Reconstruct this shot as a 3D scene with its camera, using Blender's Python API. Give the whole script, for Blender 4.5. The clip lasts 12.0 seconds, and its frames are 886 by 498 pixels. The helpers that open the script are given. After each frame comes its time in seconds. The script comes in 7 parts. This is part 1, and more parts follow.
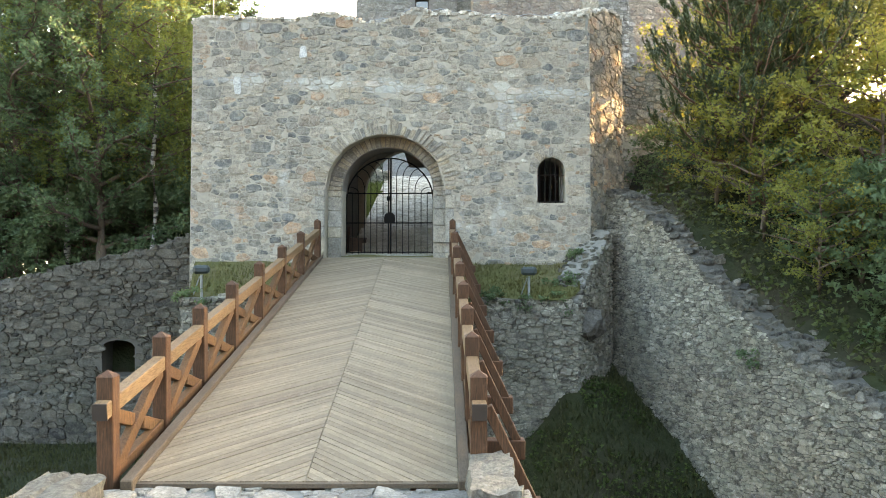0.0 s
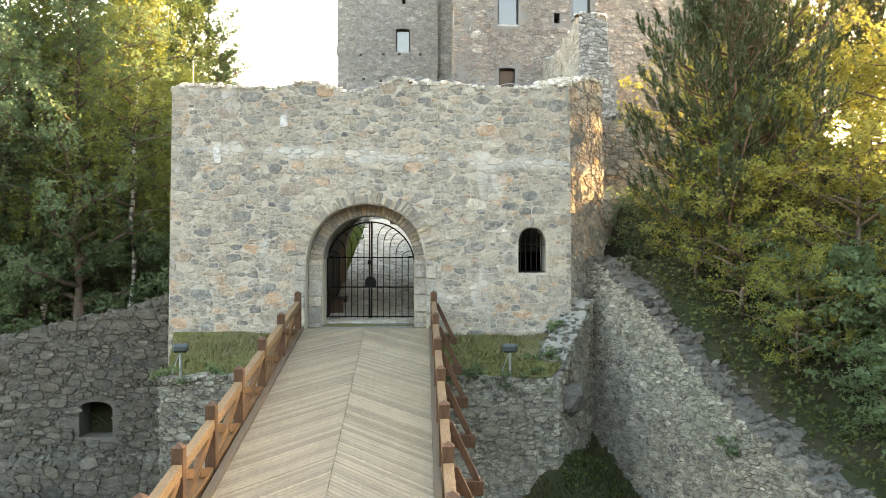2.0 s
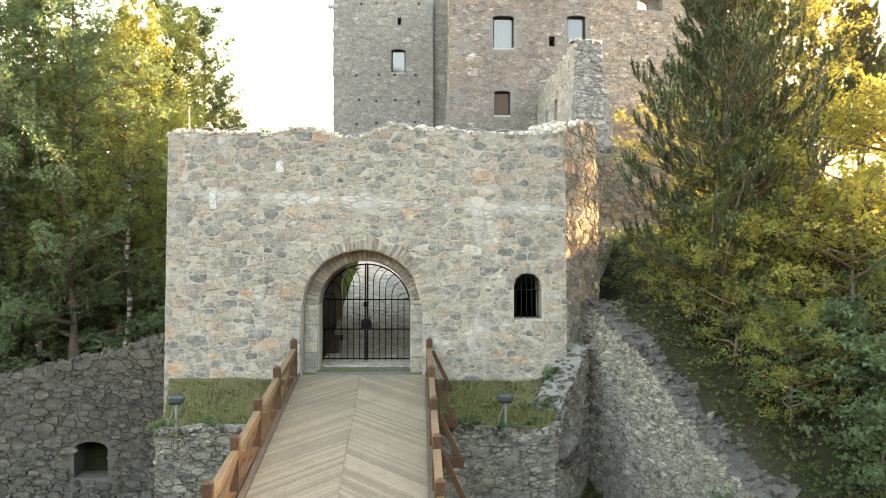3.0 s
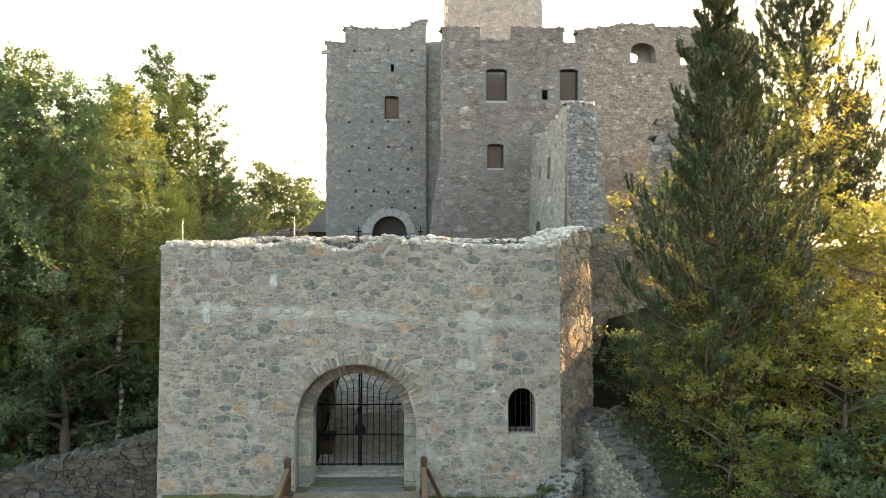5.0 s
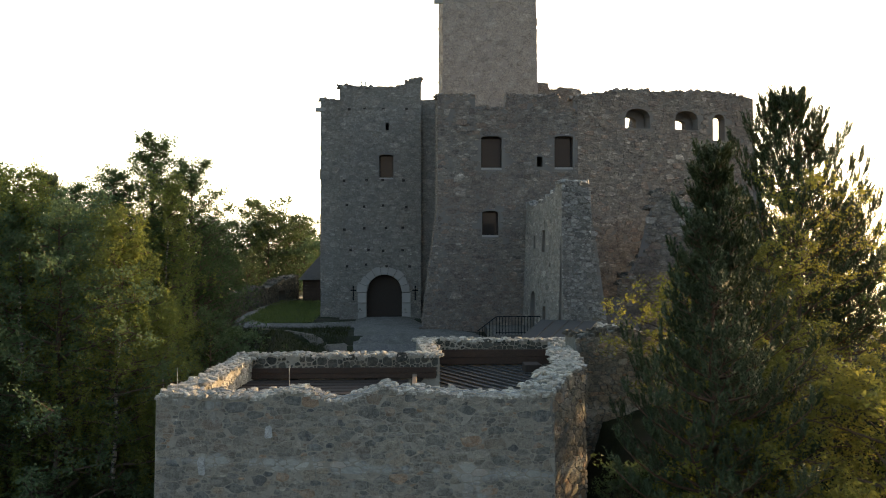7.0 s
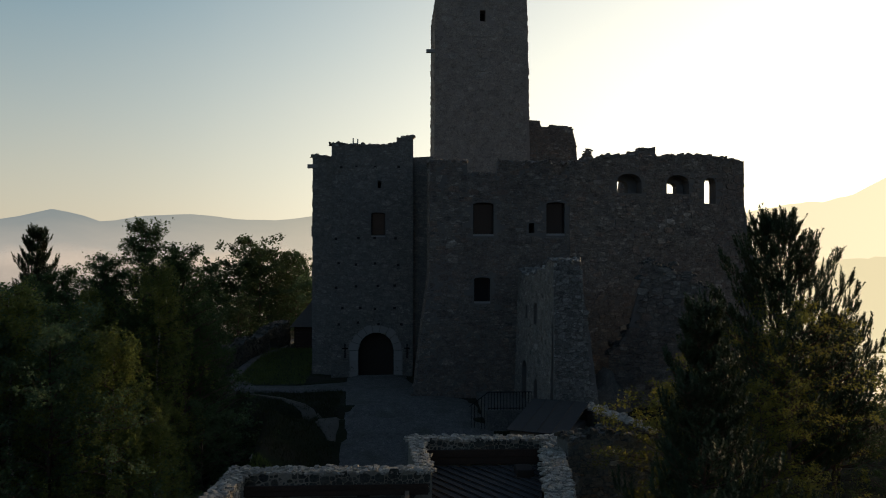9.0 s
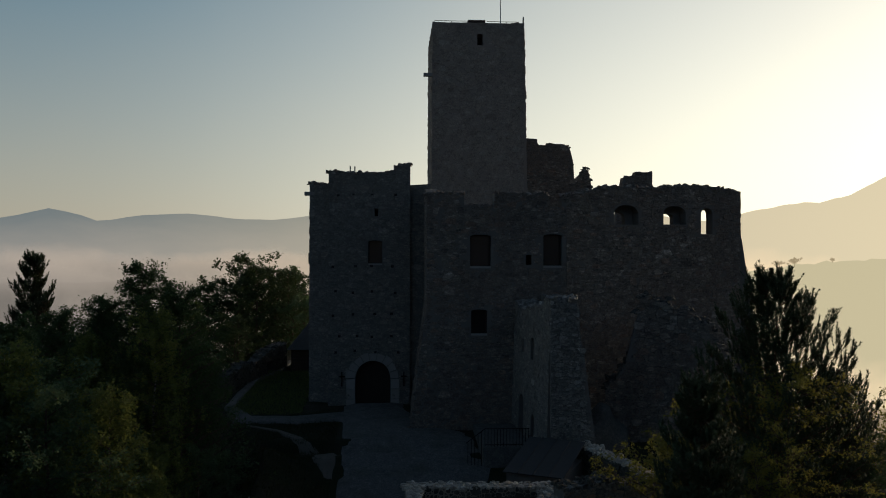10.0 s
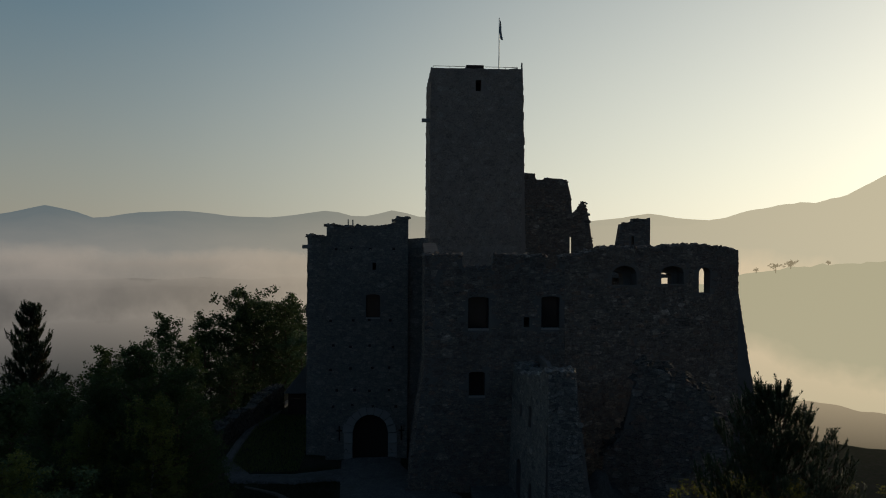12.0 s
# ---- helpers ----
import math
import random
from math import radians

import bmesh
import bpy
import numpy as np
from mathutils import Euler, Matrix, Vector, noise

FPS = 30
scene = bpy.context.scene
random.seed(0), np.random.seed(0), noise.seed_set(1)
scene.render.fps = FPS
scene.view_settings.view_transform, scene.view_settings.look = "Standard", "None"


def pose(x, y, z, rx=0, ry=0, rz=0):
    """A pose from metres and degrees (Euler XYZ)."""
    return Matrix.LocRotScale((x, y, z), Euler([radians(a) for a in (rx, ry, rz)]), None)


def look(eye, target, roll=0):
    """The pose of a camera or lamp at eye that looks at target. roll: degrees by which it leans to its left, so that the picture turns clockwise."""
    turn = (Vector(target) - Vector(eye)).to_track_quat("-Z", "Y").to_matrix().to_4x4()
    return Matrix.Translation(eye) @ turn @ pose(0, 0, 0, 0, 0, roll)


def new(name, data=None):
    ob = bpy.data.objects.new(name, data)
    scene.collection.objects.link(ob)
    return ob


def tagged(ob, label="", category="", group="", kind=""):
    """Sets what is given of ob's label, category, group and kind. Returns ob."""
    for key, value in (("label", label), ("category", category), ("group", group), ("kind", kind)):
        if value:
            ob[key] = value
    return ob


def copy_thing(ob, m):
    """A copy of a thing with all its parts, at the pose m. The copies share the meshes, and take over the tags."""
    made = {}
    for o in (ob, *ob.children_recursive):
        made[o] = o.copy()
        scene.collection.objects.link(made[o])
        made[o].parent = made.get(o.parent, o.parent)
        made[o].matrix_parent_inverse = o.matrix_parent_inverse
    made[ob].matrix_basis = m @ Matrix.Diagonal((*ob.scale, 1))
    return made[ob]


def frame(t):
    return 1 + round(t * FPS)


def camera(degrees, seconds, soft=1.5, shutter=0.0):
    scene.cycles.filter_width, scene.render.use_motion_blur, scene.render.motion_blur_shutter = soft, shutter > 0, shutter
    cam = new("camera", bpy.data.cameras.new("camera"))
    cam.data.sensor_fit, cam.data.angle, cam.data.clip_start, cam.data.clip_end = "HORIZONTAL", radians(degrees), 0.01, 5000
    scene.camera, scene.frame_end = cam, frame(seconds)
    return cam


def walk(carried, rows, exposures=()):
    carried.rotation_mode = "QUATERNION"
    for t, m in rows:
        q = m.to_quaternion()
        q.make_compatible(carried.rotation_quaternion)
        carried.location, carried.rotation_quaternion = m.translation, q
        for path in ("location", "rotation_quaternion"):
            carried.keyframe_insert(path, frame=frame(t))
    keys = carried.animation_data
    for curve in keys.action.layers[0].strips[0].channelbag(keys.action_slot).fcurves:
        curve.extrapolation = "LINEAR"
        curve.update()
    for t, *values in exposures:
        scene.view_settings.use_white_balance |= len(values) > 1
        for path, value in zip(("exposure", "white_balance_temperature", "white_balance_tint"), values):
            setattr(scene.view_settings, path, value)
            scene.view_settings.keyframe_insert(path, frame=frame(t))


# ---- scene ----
cam = camera(57.2, 12.0, 1.0)
METRES, EYE, TILT, LEAN, TURN = 22.0, 3.0, -0.6, 0.0, 0.0
ROWS = [
    (0.0, 0.0, 0.0, 0.0, 0.0, 0.0, -0.0),
    (0.5, -0.0, 0.0003, 0.0153, -0.4, 0.04, 0.0),
    (1.0, -0.0003, 0.0006, 0.0382, -0.8, 0.15, 0.01),
    (1.5, -0.0001, 0.0007, 0.0616, -1.11, 0.27, 0.02),
    (2.0, 0.0001, 0.0003, 0.0868, -1.33, 0.37, 0.02),
    (2.5, -0.0004, -0.0009, 0.1134, -1.52, 0.54, 0.03),
    (3.0, -0.0003, -0.0023, 0.1428, -1.65, 0.66, 0.06),
    (5.0, -0.0032, -0.0034, 0.2921, -2.21, 0.92, 0.02),
    (5.5, -0.0033, -0.004, 0.3405, -2.34, 0.94, 0.03),
    (6.0, -0.0027, -0.0054, 0.392, -2.44, 0.93, 0.03),
    (6.5, -0.0034, -0.0061, 0.4442, -2.51, 0.9, 0.02),
    (7.0, -0.0043, -0.0069, 0.4967, -2.6, 0.89, 0.01),
    (7.5, -0.0049, -0.008, 0.5482, -2.73, 0.85, -0.02),
    (9.5, -0.0071, -0.0115, 0.7531, -3.33, 0.77, -0.09),
    (10.0, -0.0061, -0.0119, 0.8022, -3.41, 0.74, -0.13),
    (10.5, -0.0071, -0.0123, 0.8509, -3.55, 0.69, -0.17),
    (11.0, -0.0088, -0.0124, 0.8996, -3.64, 0.66, -0.23),
    (11.5, -0.0109, -0.0127, 0.9487, -3.66, 0.6, -0.31),
    (12.0, -0.011, -0.0123, 0.9997, -3.64, 0.54, -0.31),
]
EXPOSURES = [
    (0.0, 5.24, 12000, 18), (1.5, 5.3, 12800, 18), (2.4, 5.5, 15500, 22), (3.2, 5.42, 15500, 22), (4.8, 4.8, 13300, 19), (5.5, 4.3, 12000, 18),
    (6.5, 3.34, 10700, 16), (7.2, 2.5, 9900, 15), (7.7, 1.64, 9200, 14), (9.3, 0.17, 7500, 12), (10.0, -0.2, 7250, 11), (12.0, -0.6, 6950, 9),
]
walk(cam, [(t, pose(0, 0, EYE, TILT, LEAN, TURN) @ pose(METRES * x, METRES * y, METRES * z, 90 + pitch, roll, yaw)) for t, x, y, z, yaw, pitch, roll in ROWS], EXPOSURES)

# ---- world and sun ----
SUN_AZ, SUN_EL = radians(54), radians(10)
world = bpy.data.worlds.new("sky")
scene.world = world
world.use_nodes = True
wn = world.node_tree.nodes
sky = wn.new("ShaderNodeTexSky")
sky.sky_type = "NISHITA"
sky.sun_disc = False
sky.sun_elevation, sky.sun_rotation = SUN_EL, SUN_AZ
sky.air_density, sky.dust_density, sky.ozone_density, sky.altitude = 1.0, 2.1, 3.0, 400
world.node_tree.links.new(sky.outputs[0], wn["Background"].inputs[0])
wn["Background"].inputs[1].default_value = 0.1
SUN_DIR = Vector((math.sin(SUN_AZ) * math.cos(SUN_EL), math.cos(SUN_AZ) * math.cos(SUN_EL), math.sin(SUN_EL)))
sun = new("sun", bpy.data.lights.new("sun", "SUN"))
sun.data.energy, sun.data.angle, sun.data.color = 2.2, radians(0.6), (1.0, 0.78, 0.52)
sun.matrix_world = look(SUN_DIR * 200, (0, 0, 0))

# ---- materials ----
def material(name, rough=0.85, metal=0.0):
    m = bpy.data.materials.new(name)
    m.use_nodes = True
    nt = m.node_tree
    b = nt.nodes["Principled BSDF"]
    b.inputs["Roughness"].default_value, b.inputs["Metallic"].default_value = rough, metal
    b.inputs["Specular IOR Level"].default_value = 0.2
    return m, nt, b


def node(nt, kind, **values):
    n = nt.nodes.new("ShaderNode" + kind)
    for key, value in values.items():
        n.inputs[key].default_value = value
    return n


def ramp(nt, fac, stops):
    r = nt.nodes.new("ShaderNodeValToRGB")
    el = r.color_ramp.elements
    while len(el) < len(stops):
        el.new(0.5)
    for e, (p, c) in zip(el, stops):
        e.position, e.color = p, (*c, 1)
    nt.links.new(fac, r.inputs[0])
    return r.outputs[0]


def mixed(nt, fac, a, b, mode="MIX"):
    m = nt.nodes.new("ShaderNodeMix")
    m.data_type, m.blend_type = "RGBA", mode
    for socket, v in ((m.inputs[0], fac), (m.inputs[6], a), (m.inputs[7], b)):
        if isinstance(v, (int, float)):
            socket.default_value = v
        elif isinstance(v, tuple):
            socket.default_value = (*v, 1)
        else:
            nt.links.new(v, socket)
    return m.outputs[2]


def maths(nt, op, a, b=0.0, c=0.0):
    m = nt.nodes.new("ShaderNodeMath")
    m.operation = op
    for socket, v in zip(m.inputs, (a, b, c)):
        if isinstance(v, (int, float)):
            socket.default_value = v
        else:
            nt.links.new(v, socket)
    return m.outputs[0]


def noise_fac(nt, scale, detail=4.0, vector=None, rough=0.55):
    n = node(nt, "TexNoise", Scale=scale, Detail=detail, Roughness=rough)
    if vector is None:
        vector = nt.nodes.new("ShaderNodeNewGeometry").outputs["Position"]
    nt.links.new(vector, n.inputs["Vector"])
    return n.outputs["Fac"]


def bumped(nt, b, height, strength, distance):
    n = node(nt, "Bump", Strength=strength, Distance=distance)
    nt.links.new(height, n.inputs["Height"])
    nt.links.new(n.outputs[0], b.inputs["Normal"])


def island(nt):
    g = nt.nodes.new("ShaderNodeNewGeometry")
    o = nt.nodes.new("ShaderNodeObjectInfo")
    return maths(nt, "FRACT", maths(nt, "ADD", g.outputs["Random Per Island"], o.outputs["Random"]))


def stone_material(name, stops, grain=18.0, stain=(0.10, 0.10, 0.09), stain_amount=0.35, lime=0.25, streaks=False, cracks=7.0, tint=None, flecks=0.0, smear=0.0, bed=(0.48, 0.42, 0.33)):
    m, nt, b = material(name, 0.92)
    col = ramp(nt, island(nt), stops)
    if flecks:
        mp = node(nt, "Mapping", Scale=(4.2, 4.2, 11.0))
        nt.links.new(nt.nodes.new("ShaderNodeNewGeometry").outputs["Position"], mp.inputs["Vector"])
        bits = node(nt, "TexVoronoi", Scale=1.0)
        nt.links.new(mp.outputs[0], bits.inputs["Vector"])
        sep = nt.nodes.new("ShaderNodeSeparateColor")
        nt.links.new(bits.outputs["Color"], sep.inputs[0])
        bit = ramp(nt, sep.outputs[0], [(0.0, (0.45, 0.43, 0.42)), (0.3, (0.8, 0.78, 0.76)), (0.75, (1.05, 1.03, 1.0)), (0.88, (1.2, 1.15, 1.1)), (1.0, (2.1, 2.05, 2.0))])
        col = mixed(nt, flecks, col, bit, "MULTIPLY")
    if tint:
        big = ramp(nt, noise_fac(nt, 0.16, 4), [(0.40, (0, 0, 0)), (0.62, (1, 1, 1))])
        col = mixed(nt, maths(nt, "MULTIPLY", big, 0.55), col, tint)
    fine = ramp(nt, noise_fac(nt, grain * 1.5, 8, rough=0.75), [(0.30, (0.52, 0.52, 0.52)), (0.70, (1.36, 1.34, 1.3))])
    middle = ramp(nt, noise_fac(nt, grain * 0.3, 5), [(0.3, (0.78, 0.78, 0.78)), (0.7, (1.18, 1.17, 1.15))])
    col = mixed(nt, 1.0, mixed(nt, 1.0, col, fine, "MULTIPLY"), middle, "MULTIPLY")
    vor = node(nt, "TexVoronoi", Scale=cracks)
    vor.feature = "DISTANCE_TO_EDGE"
    wob = node(nt, "TexNoise", Scale=3.0, Detail=4.0)
    pos = nt.nodes.new("ShaderNodeNewGeometry").outputs["Position"]
    nt.links.new(pos, wob.inputs["Vector"])
    nt.links.new(mixed(nt, 0.25, pos, wob.outputs["Color"]), vor.inputs["Vector"])
    line = ramp(nt, vor.outputs["Distance"], [(0.0, (0.45, 0.45, 0.45)), (0.07, (1, 1, 1))])
    col = mixed(nt, 0.4, col, line, "MULTIPLY")
    speck = ramp(nt, noise_fac(nt, grain * 0.9, 6, rough=0.7), [(0.54, (0, 0, 0)), (0.66, (1, 1, 1))])
    col = mixed(nt, maths(nt, "MULTIPLY", speck, lime), col, (0.46, 0.44, 0.40))
    if smear:
        over = ramp(nt, noise_fac(nt, 5.5, 7, rough=0.72), [(0.48, (0, 0, 0)), (0.58, (1, 1, 1))])
        col = mixed(nt, maths(nt, "MULTIPLY", over, smear), col, bed)
    dirt = ramp(nt, noise_fac(nt, 0.55, 5), [(0.50, (0, 0, 0)), (0.72, (1, 1, 1))])
    col = mixed(nt, maths(nt, "MULTIPLY", dirt, stain_amount), col, stain)
    if streaks:
        mp = node(nt, "Mapping", Scale=(1.0, 1.0, 0.45))
        nt.links.new(pos, mp.inputs["Vector"])
        xyz = nt.nodes.new("ShaderNodeSeparateXYZ")
        nt.links.new(pos, xyz.inputs[0])
        wash = noise_fac(nt, 1.1, 5, mp.outputs[0])
        band = maths(nt, "SUBTRACT", 1.0, maths(nt, "MULTIPLY", maths(nt, "ABSOLUTE", maths(nt, "ADD", maths(nt, "SUBTRACT", xyz.outputs[2], 7.5), maths(nt, "MULTIPLY", xyz.outputs[0], 0.045))), 3.4))
        wash = ramp(nt, maths(nt, "MULTIPLY_ADD", maths(nt, "MAXIMUM", band, 0.0), 0.24, wash), [(0.60, (0, 0, 0)), (0.70, (1, 1, 1))])
        col = mixed(nt, maths(nt, "MULTIPLY", wash, 0.5), col, (0.49, 0.49, 0.44))
    nt.links.new(col, b.inputs["Base Color"])
    bumped(nt, b, noise_fac(nt, grain * 1.3, 8, rough=0.75), 1.0, 0.05)
    return m


GATE_STONES = [(0.0, (0.297, 0.267, 0.213)), (0.08, (0.374, 0.331, 0.267)), (0.16, (0.150, 0.157, 0.148)), (0.24, (0.348, 0.309, 0.249)), (0.32, (0.202, 0.198, 0.177)), (0.40, (0.401, 0.353, 0.284)),
               (0.48, (0.119, 0.129, 0.129)), (0.56, (0.323, 0.284, 0.227)), (0.64, (0.176, 0.179, 0.163)), (0.72, (0.365, 0.297, 0.224)), (0.79, (0.244, 0.227, 0.187)), (0.85, (0.409, 0.261, 0.171)), (0.89, (0.357, 0.267, 0.201)), (0.94, (0.139, 0.146, 0.138)), (1.0, (0.444, 0.401, 0.331))]
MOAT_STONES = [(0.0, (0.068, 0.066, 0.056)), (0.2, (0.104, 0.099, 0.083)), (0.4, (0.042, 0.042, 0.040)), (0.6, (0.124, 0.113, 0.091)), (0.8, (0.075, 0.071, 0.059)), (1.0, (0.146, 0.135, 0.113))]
KEEP_STONES = [(0.0, (0.164, 0.143, 0.123)), (0.2, (0.254, 0.221, 0.189)), (0.4, (0.135, 0.121, 0.108)), (0.58, (0.295, 0.262, 0.226)), (0.72, (0.197, 0.168, 0.148)), (0.84, (0.271, 0.193, 0.152)), (0.92, (0.221, 0.197, 0.172)), (1.0, (0.410, 0.373, 0.328))]
BLOCK_STONES = [(0.0, (0.201, 0.189, 0.168)), (0.3, (0.246, 0.230, 0.205)), (0.55, (0.172, 0.164, 0.149)), (0.8, (0.271, 0.250, 0.221)), (0.93, (0.221, 0.193, 0.168)), (1.0, (0.328, 0.307, 0.275))]
M_GATE = stone_material("gatehouse stone", GATE_STONES, streaks=True, smear=0.36, bed=(0.40, 0.365, 0.29), flecks=0.3)
# Grey stone kept darker to hold tree shade over the curtain wall.
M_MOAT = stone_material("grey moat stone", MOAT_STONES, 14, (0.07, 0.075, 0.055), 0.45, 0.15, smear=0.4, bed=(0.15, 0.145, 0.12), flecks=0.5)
M_SCARP = stone_material("limed scarp stone", [(0.0, (0.173, 0.172, 0.149)), (0.2, (0.248, 0.244, 0.206)), (0.4, (0.094, 0.097, 0.088)), (0.6, (0.253, 0.244, 0.203)), (0.8, (0.163, 0.154, 0.128)), (1.0, (0.308, 0.303, 0.256))], 13, (0.070, 0.078, 0.055), 0.45, 0.4, smear=0.75, bed=(0.234, 0.229, 0.184), flecks=0.7)
M_KEEP = stone_material("castle stone", KEEP_STONES, 7, (0.12, 0.11, 0.10), 0.3, 0.25, cracks=3.2, tint=(0.20, 0.145, 0.12), flecks=0.6)
M_BLOCK = stone_material("grey pointed castle stone", BLOCK_STONES, 7, (0.15, 0.14, 0.125), 0.3, 0.2, cracks=3.2, flecks=0.35, smear=0.3, bed=(0.25, 0.235, 0.21))
M_TOWERSTONE = stone_material("tower stone", [(0.0, (0.344, 0.267, 0.219)), (0.4, (0.396, 0.314, 0.258)), (0.8, (0.310, 0.241, 0.202)), (1.0, (0.404, 0.335, 0.280))], 6, (0.20, 0.17, 0.15), 0.3, 0.2, cracks=2.5)
M_SPUR = stone_material("pale spur stone", [(0.0, (0.202, 0.191, 0.173)), (0.4, (0.331, 0.313, 0.281)), (0.7, (0.130, 0.122, 0.112)), (1.0, (0.418, 0.396, 0.360))], 9, lime=0.45, cracks=5.0)
M_VOUSSOIR = stone_material("arch stone", [(0.0, (0.238, 0.211, 0.172)), (0.3, (0.387, 0.343, 0.273)), (0.55, (0.176, 0.167, 0.150)), (0.8, (0.352, 0.290, 0.207)), (1.0, (0.290, 0.264, 0.220))], 16, lime=0.3, cracks=14.0)
M_QUOIN = stone_material("jamb stone", [(0.0, (0.323, 0.289, 0.234)), (0.35, (0.238, 0.234, 0.208)), (0.7, (0.365, 0.319, 0.246)), (1.0, (0.281, 0.281, 0.255))], 14, lime=0.35)
# Pale mortared stone, raised further to hold sun grazing the wall tops.
M_CAP = stone_material("capping stone", [(0.0, (0.498, 0.458, 0.388)), (0.4, (0.328, 0.298, 0.249)), (0.7, (0.598, 0.557, 0.478)), (1.0, (0.418, 0.368, 0.298))], 14, lime=0.4)


def mortar_material(name, colour, dark, scale=3.0):
    m, nt, b = material(name, 0.95)
    col = mixed(nt, noise_fac(nt, scale, 6), dark, colour)
    stain = ramp(nt, noise_fac(nt, 0.4, 4), [(0.45, (0, 0, 0)), (0.7, (1, 1, 1))])
    col = mixed(nt, maths(nt, "MULTIPLY", stain, 0.4), col, dark)
    nt.links.new(col, b.inputs["Base Color"])
    bumped(nt, b, noise_fac(nt, 25, 6), 0.6, 0.03)
    return m


M_MORTAR = mortar_material("lime mortar", (0.430, 0.383, 0.305), (0.215, 0.191, 0.152), 9.0)
M_MORTAR_OLD = mortar_material("old grey mortar", (0.14, 0.13, 0.11), (0.06, 0.056, 0.048))
M_JOINT = mortar_material("washed-out dark joint", (0.136, 0.130, 0.112), (0.032, 0.031, 0.026), 6.0)
M_MORTAR_GREY = mortar_material("grey wall mortar", (0.235, 0.225, 0.195), (0.09, 0.088, 0.075), 6.0)
M_PLASTER = mortar_material("keep mortar", (0.215, 0.192, 0.17), (0.13, 0.117, 0.105), 1.5)
M_TOWER = mortar_material("tower render", (0.37, 0.285, 0.238), (0.27, 0.212, 0.178), 1.2)
M_RUBBLE = stone_material("rock rubble", [(0.0, (0.072, 0.068, 0.059)), (0.4, (0.115, 0.108, 0.094)), (0.7, (0.047, 0.045, 0.041)), (1.0, (0.158, 0.148, 0.130))], 9, lime=0.12)
M_LICHEN = stone_material("lichened block stone", [(0.0, (0.147, 0.136, 0.115)), (1.0, (0.182, 0.168, 0.140))], 10, (0.049, 0.048, 0.038), 0.8, 0.18, cracks=5.0)
M_WHITEWASH = stone_material("whitewashed stone", [(0.0, (0.46, 0.46, 0.44)), (1.0, (0.56, 0.56, 0.53))], 14, (0.45, 0.44, 0.40), 0.3, 0.3)
M_COBBLE = stone_material("pale cobbles", [(0.0, (0.470, 0.435, 0.365)), (0.5, (0.522, 0.487, 0.413)), (1.0, (0.400, 0.370, 0.309))], 12, (0.261, 0.244, 0.200), 0.25, 0.0)


def wood_material(name, light, dark, stretch, rough=0.7, tint=0.5):
    m, nt, b = material(name, rough)
    tc = nt.nodes.new("ShaderNodeTexCoord")
    mp = node(nt, "Mapping", Scale=stretch)
    nt.links.new(tc.outputs["Object"], mp.inputs["Vector"])
    grain = noise_fac(nt, 6.0, 5, mp.outputs[0], 0.65)
    col = mixed(nt, ramp(nt, grain, [(0.3, (0, 0, 0)), (0.7, (1, 1, 1))]), dark, light)
    col = mixed(nt, maths(nt, "MULTIPLY", island(nt), tint), col, dark)
    blot = ramp(nt, noise_fac(nt, 1.3, 4), [(0.45, (0, 0, 0)), (0.75, (1, 1, 1))])
    col = mixed(nt, maths(nt, "MULTIPLY", blot, 0.45), col, dark)
    worn = ramp(nt, noise_fac(nt, 11.0, 5, rough=0.7), [(0.56, (0, 0, 0)), (0.68, (1, 1, 1))])
    col = mixed(nt, maths(nt, "MULTIPLY", worn, 0.2), col, tuple(min(1.0, c * 1.35 + 0.02) for c in light))
    nt.links.new(col, b.inputs["Base Color"])
    bumped(nt, b, grain, 0.35, 0.01)
    return m


M_DECK = wood_material("weathered deck plank", (0.313, 0.244, 0.168), (0.121, 0.091, 0.060), (1.5, 26, 26), 0.78, 0.75)
M_KERB = wood_material("weathered kerb beam", (0.131, 0.094, 0.063), (0.052, 0.037, 0.026), (20, 1.2, 20), 0.75, 0.3)
M_RAIL = wood_material("stained rail timber", (0.176, 0.088, 0.038), (0.044, 0.021, 0.011), (9, 9, 1.5), 0.65, 0.5)
M_RAIL_TOP = wood_material("worn hand rail timber", (0.209, 0.134, 0.075), (0.075, 0.042, 0.021), (14, 1.2, 14), 0.7, 0.4)
M_POST = wood_material("dark post timber", (0.122, 0.054, 0.027), (0.029, 0.015, 0.009), (14, 14, 1.0), 0.65, 0.3)
M_BOARD = wood_material("dark wooden boarding", (0.10, 0.058, 0.038), (0.04, 0.026, 0.02), (1.2, 12, 12), 0.7, 0.4)
M_ROOF = wood_material("grey roof boards", (0.085, 0.083, 0.08), (0.042, 0.041, 0.04), (8, 1.0, 8), 0.7, 0.4)
M_BARK = wood_material("brown bark", (0.16, 0.12, 0.09), (0.06, 0.045, 0.035), (5, 5, 1), 0.95, 0.3)
M_PINEBARK = wood_material("pine bark", (0.20, 0.12, 0.08), (0.07, 0.045, 0.035), (6, 6, 1.5), 0.95, 0.3)


def birch_material():
    m, nt, b = material("birch bark", 0.8)
    tc = nt.nodes.new("ShaderNodeTexCoord")
    mp = node(nt, "Mapping", Scale=(3, 3, 9))
    nt.links.new(tc.outputs["Object"], mp.inputs["Vector"])
    col = ramp(nt, noise_fac(nt, 1.2, 4, mp.outputs[0]), [(0.42, (0.05, 0.045, 0.04)), (0.54, (0.30, 0.285, 0.25)), (0.8, (0.42, 0.40, 0.36))])
    nt.links.new(col, b.inputs["Base Color"])
    return m


M_BIRCH = birch_material()


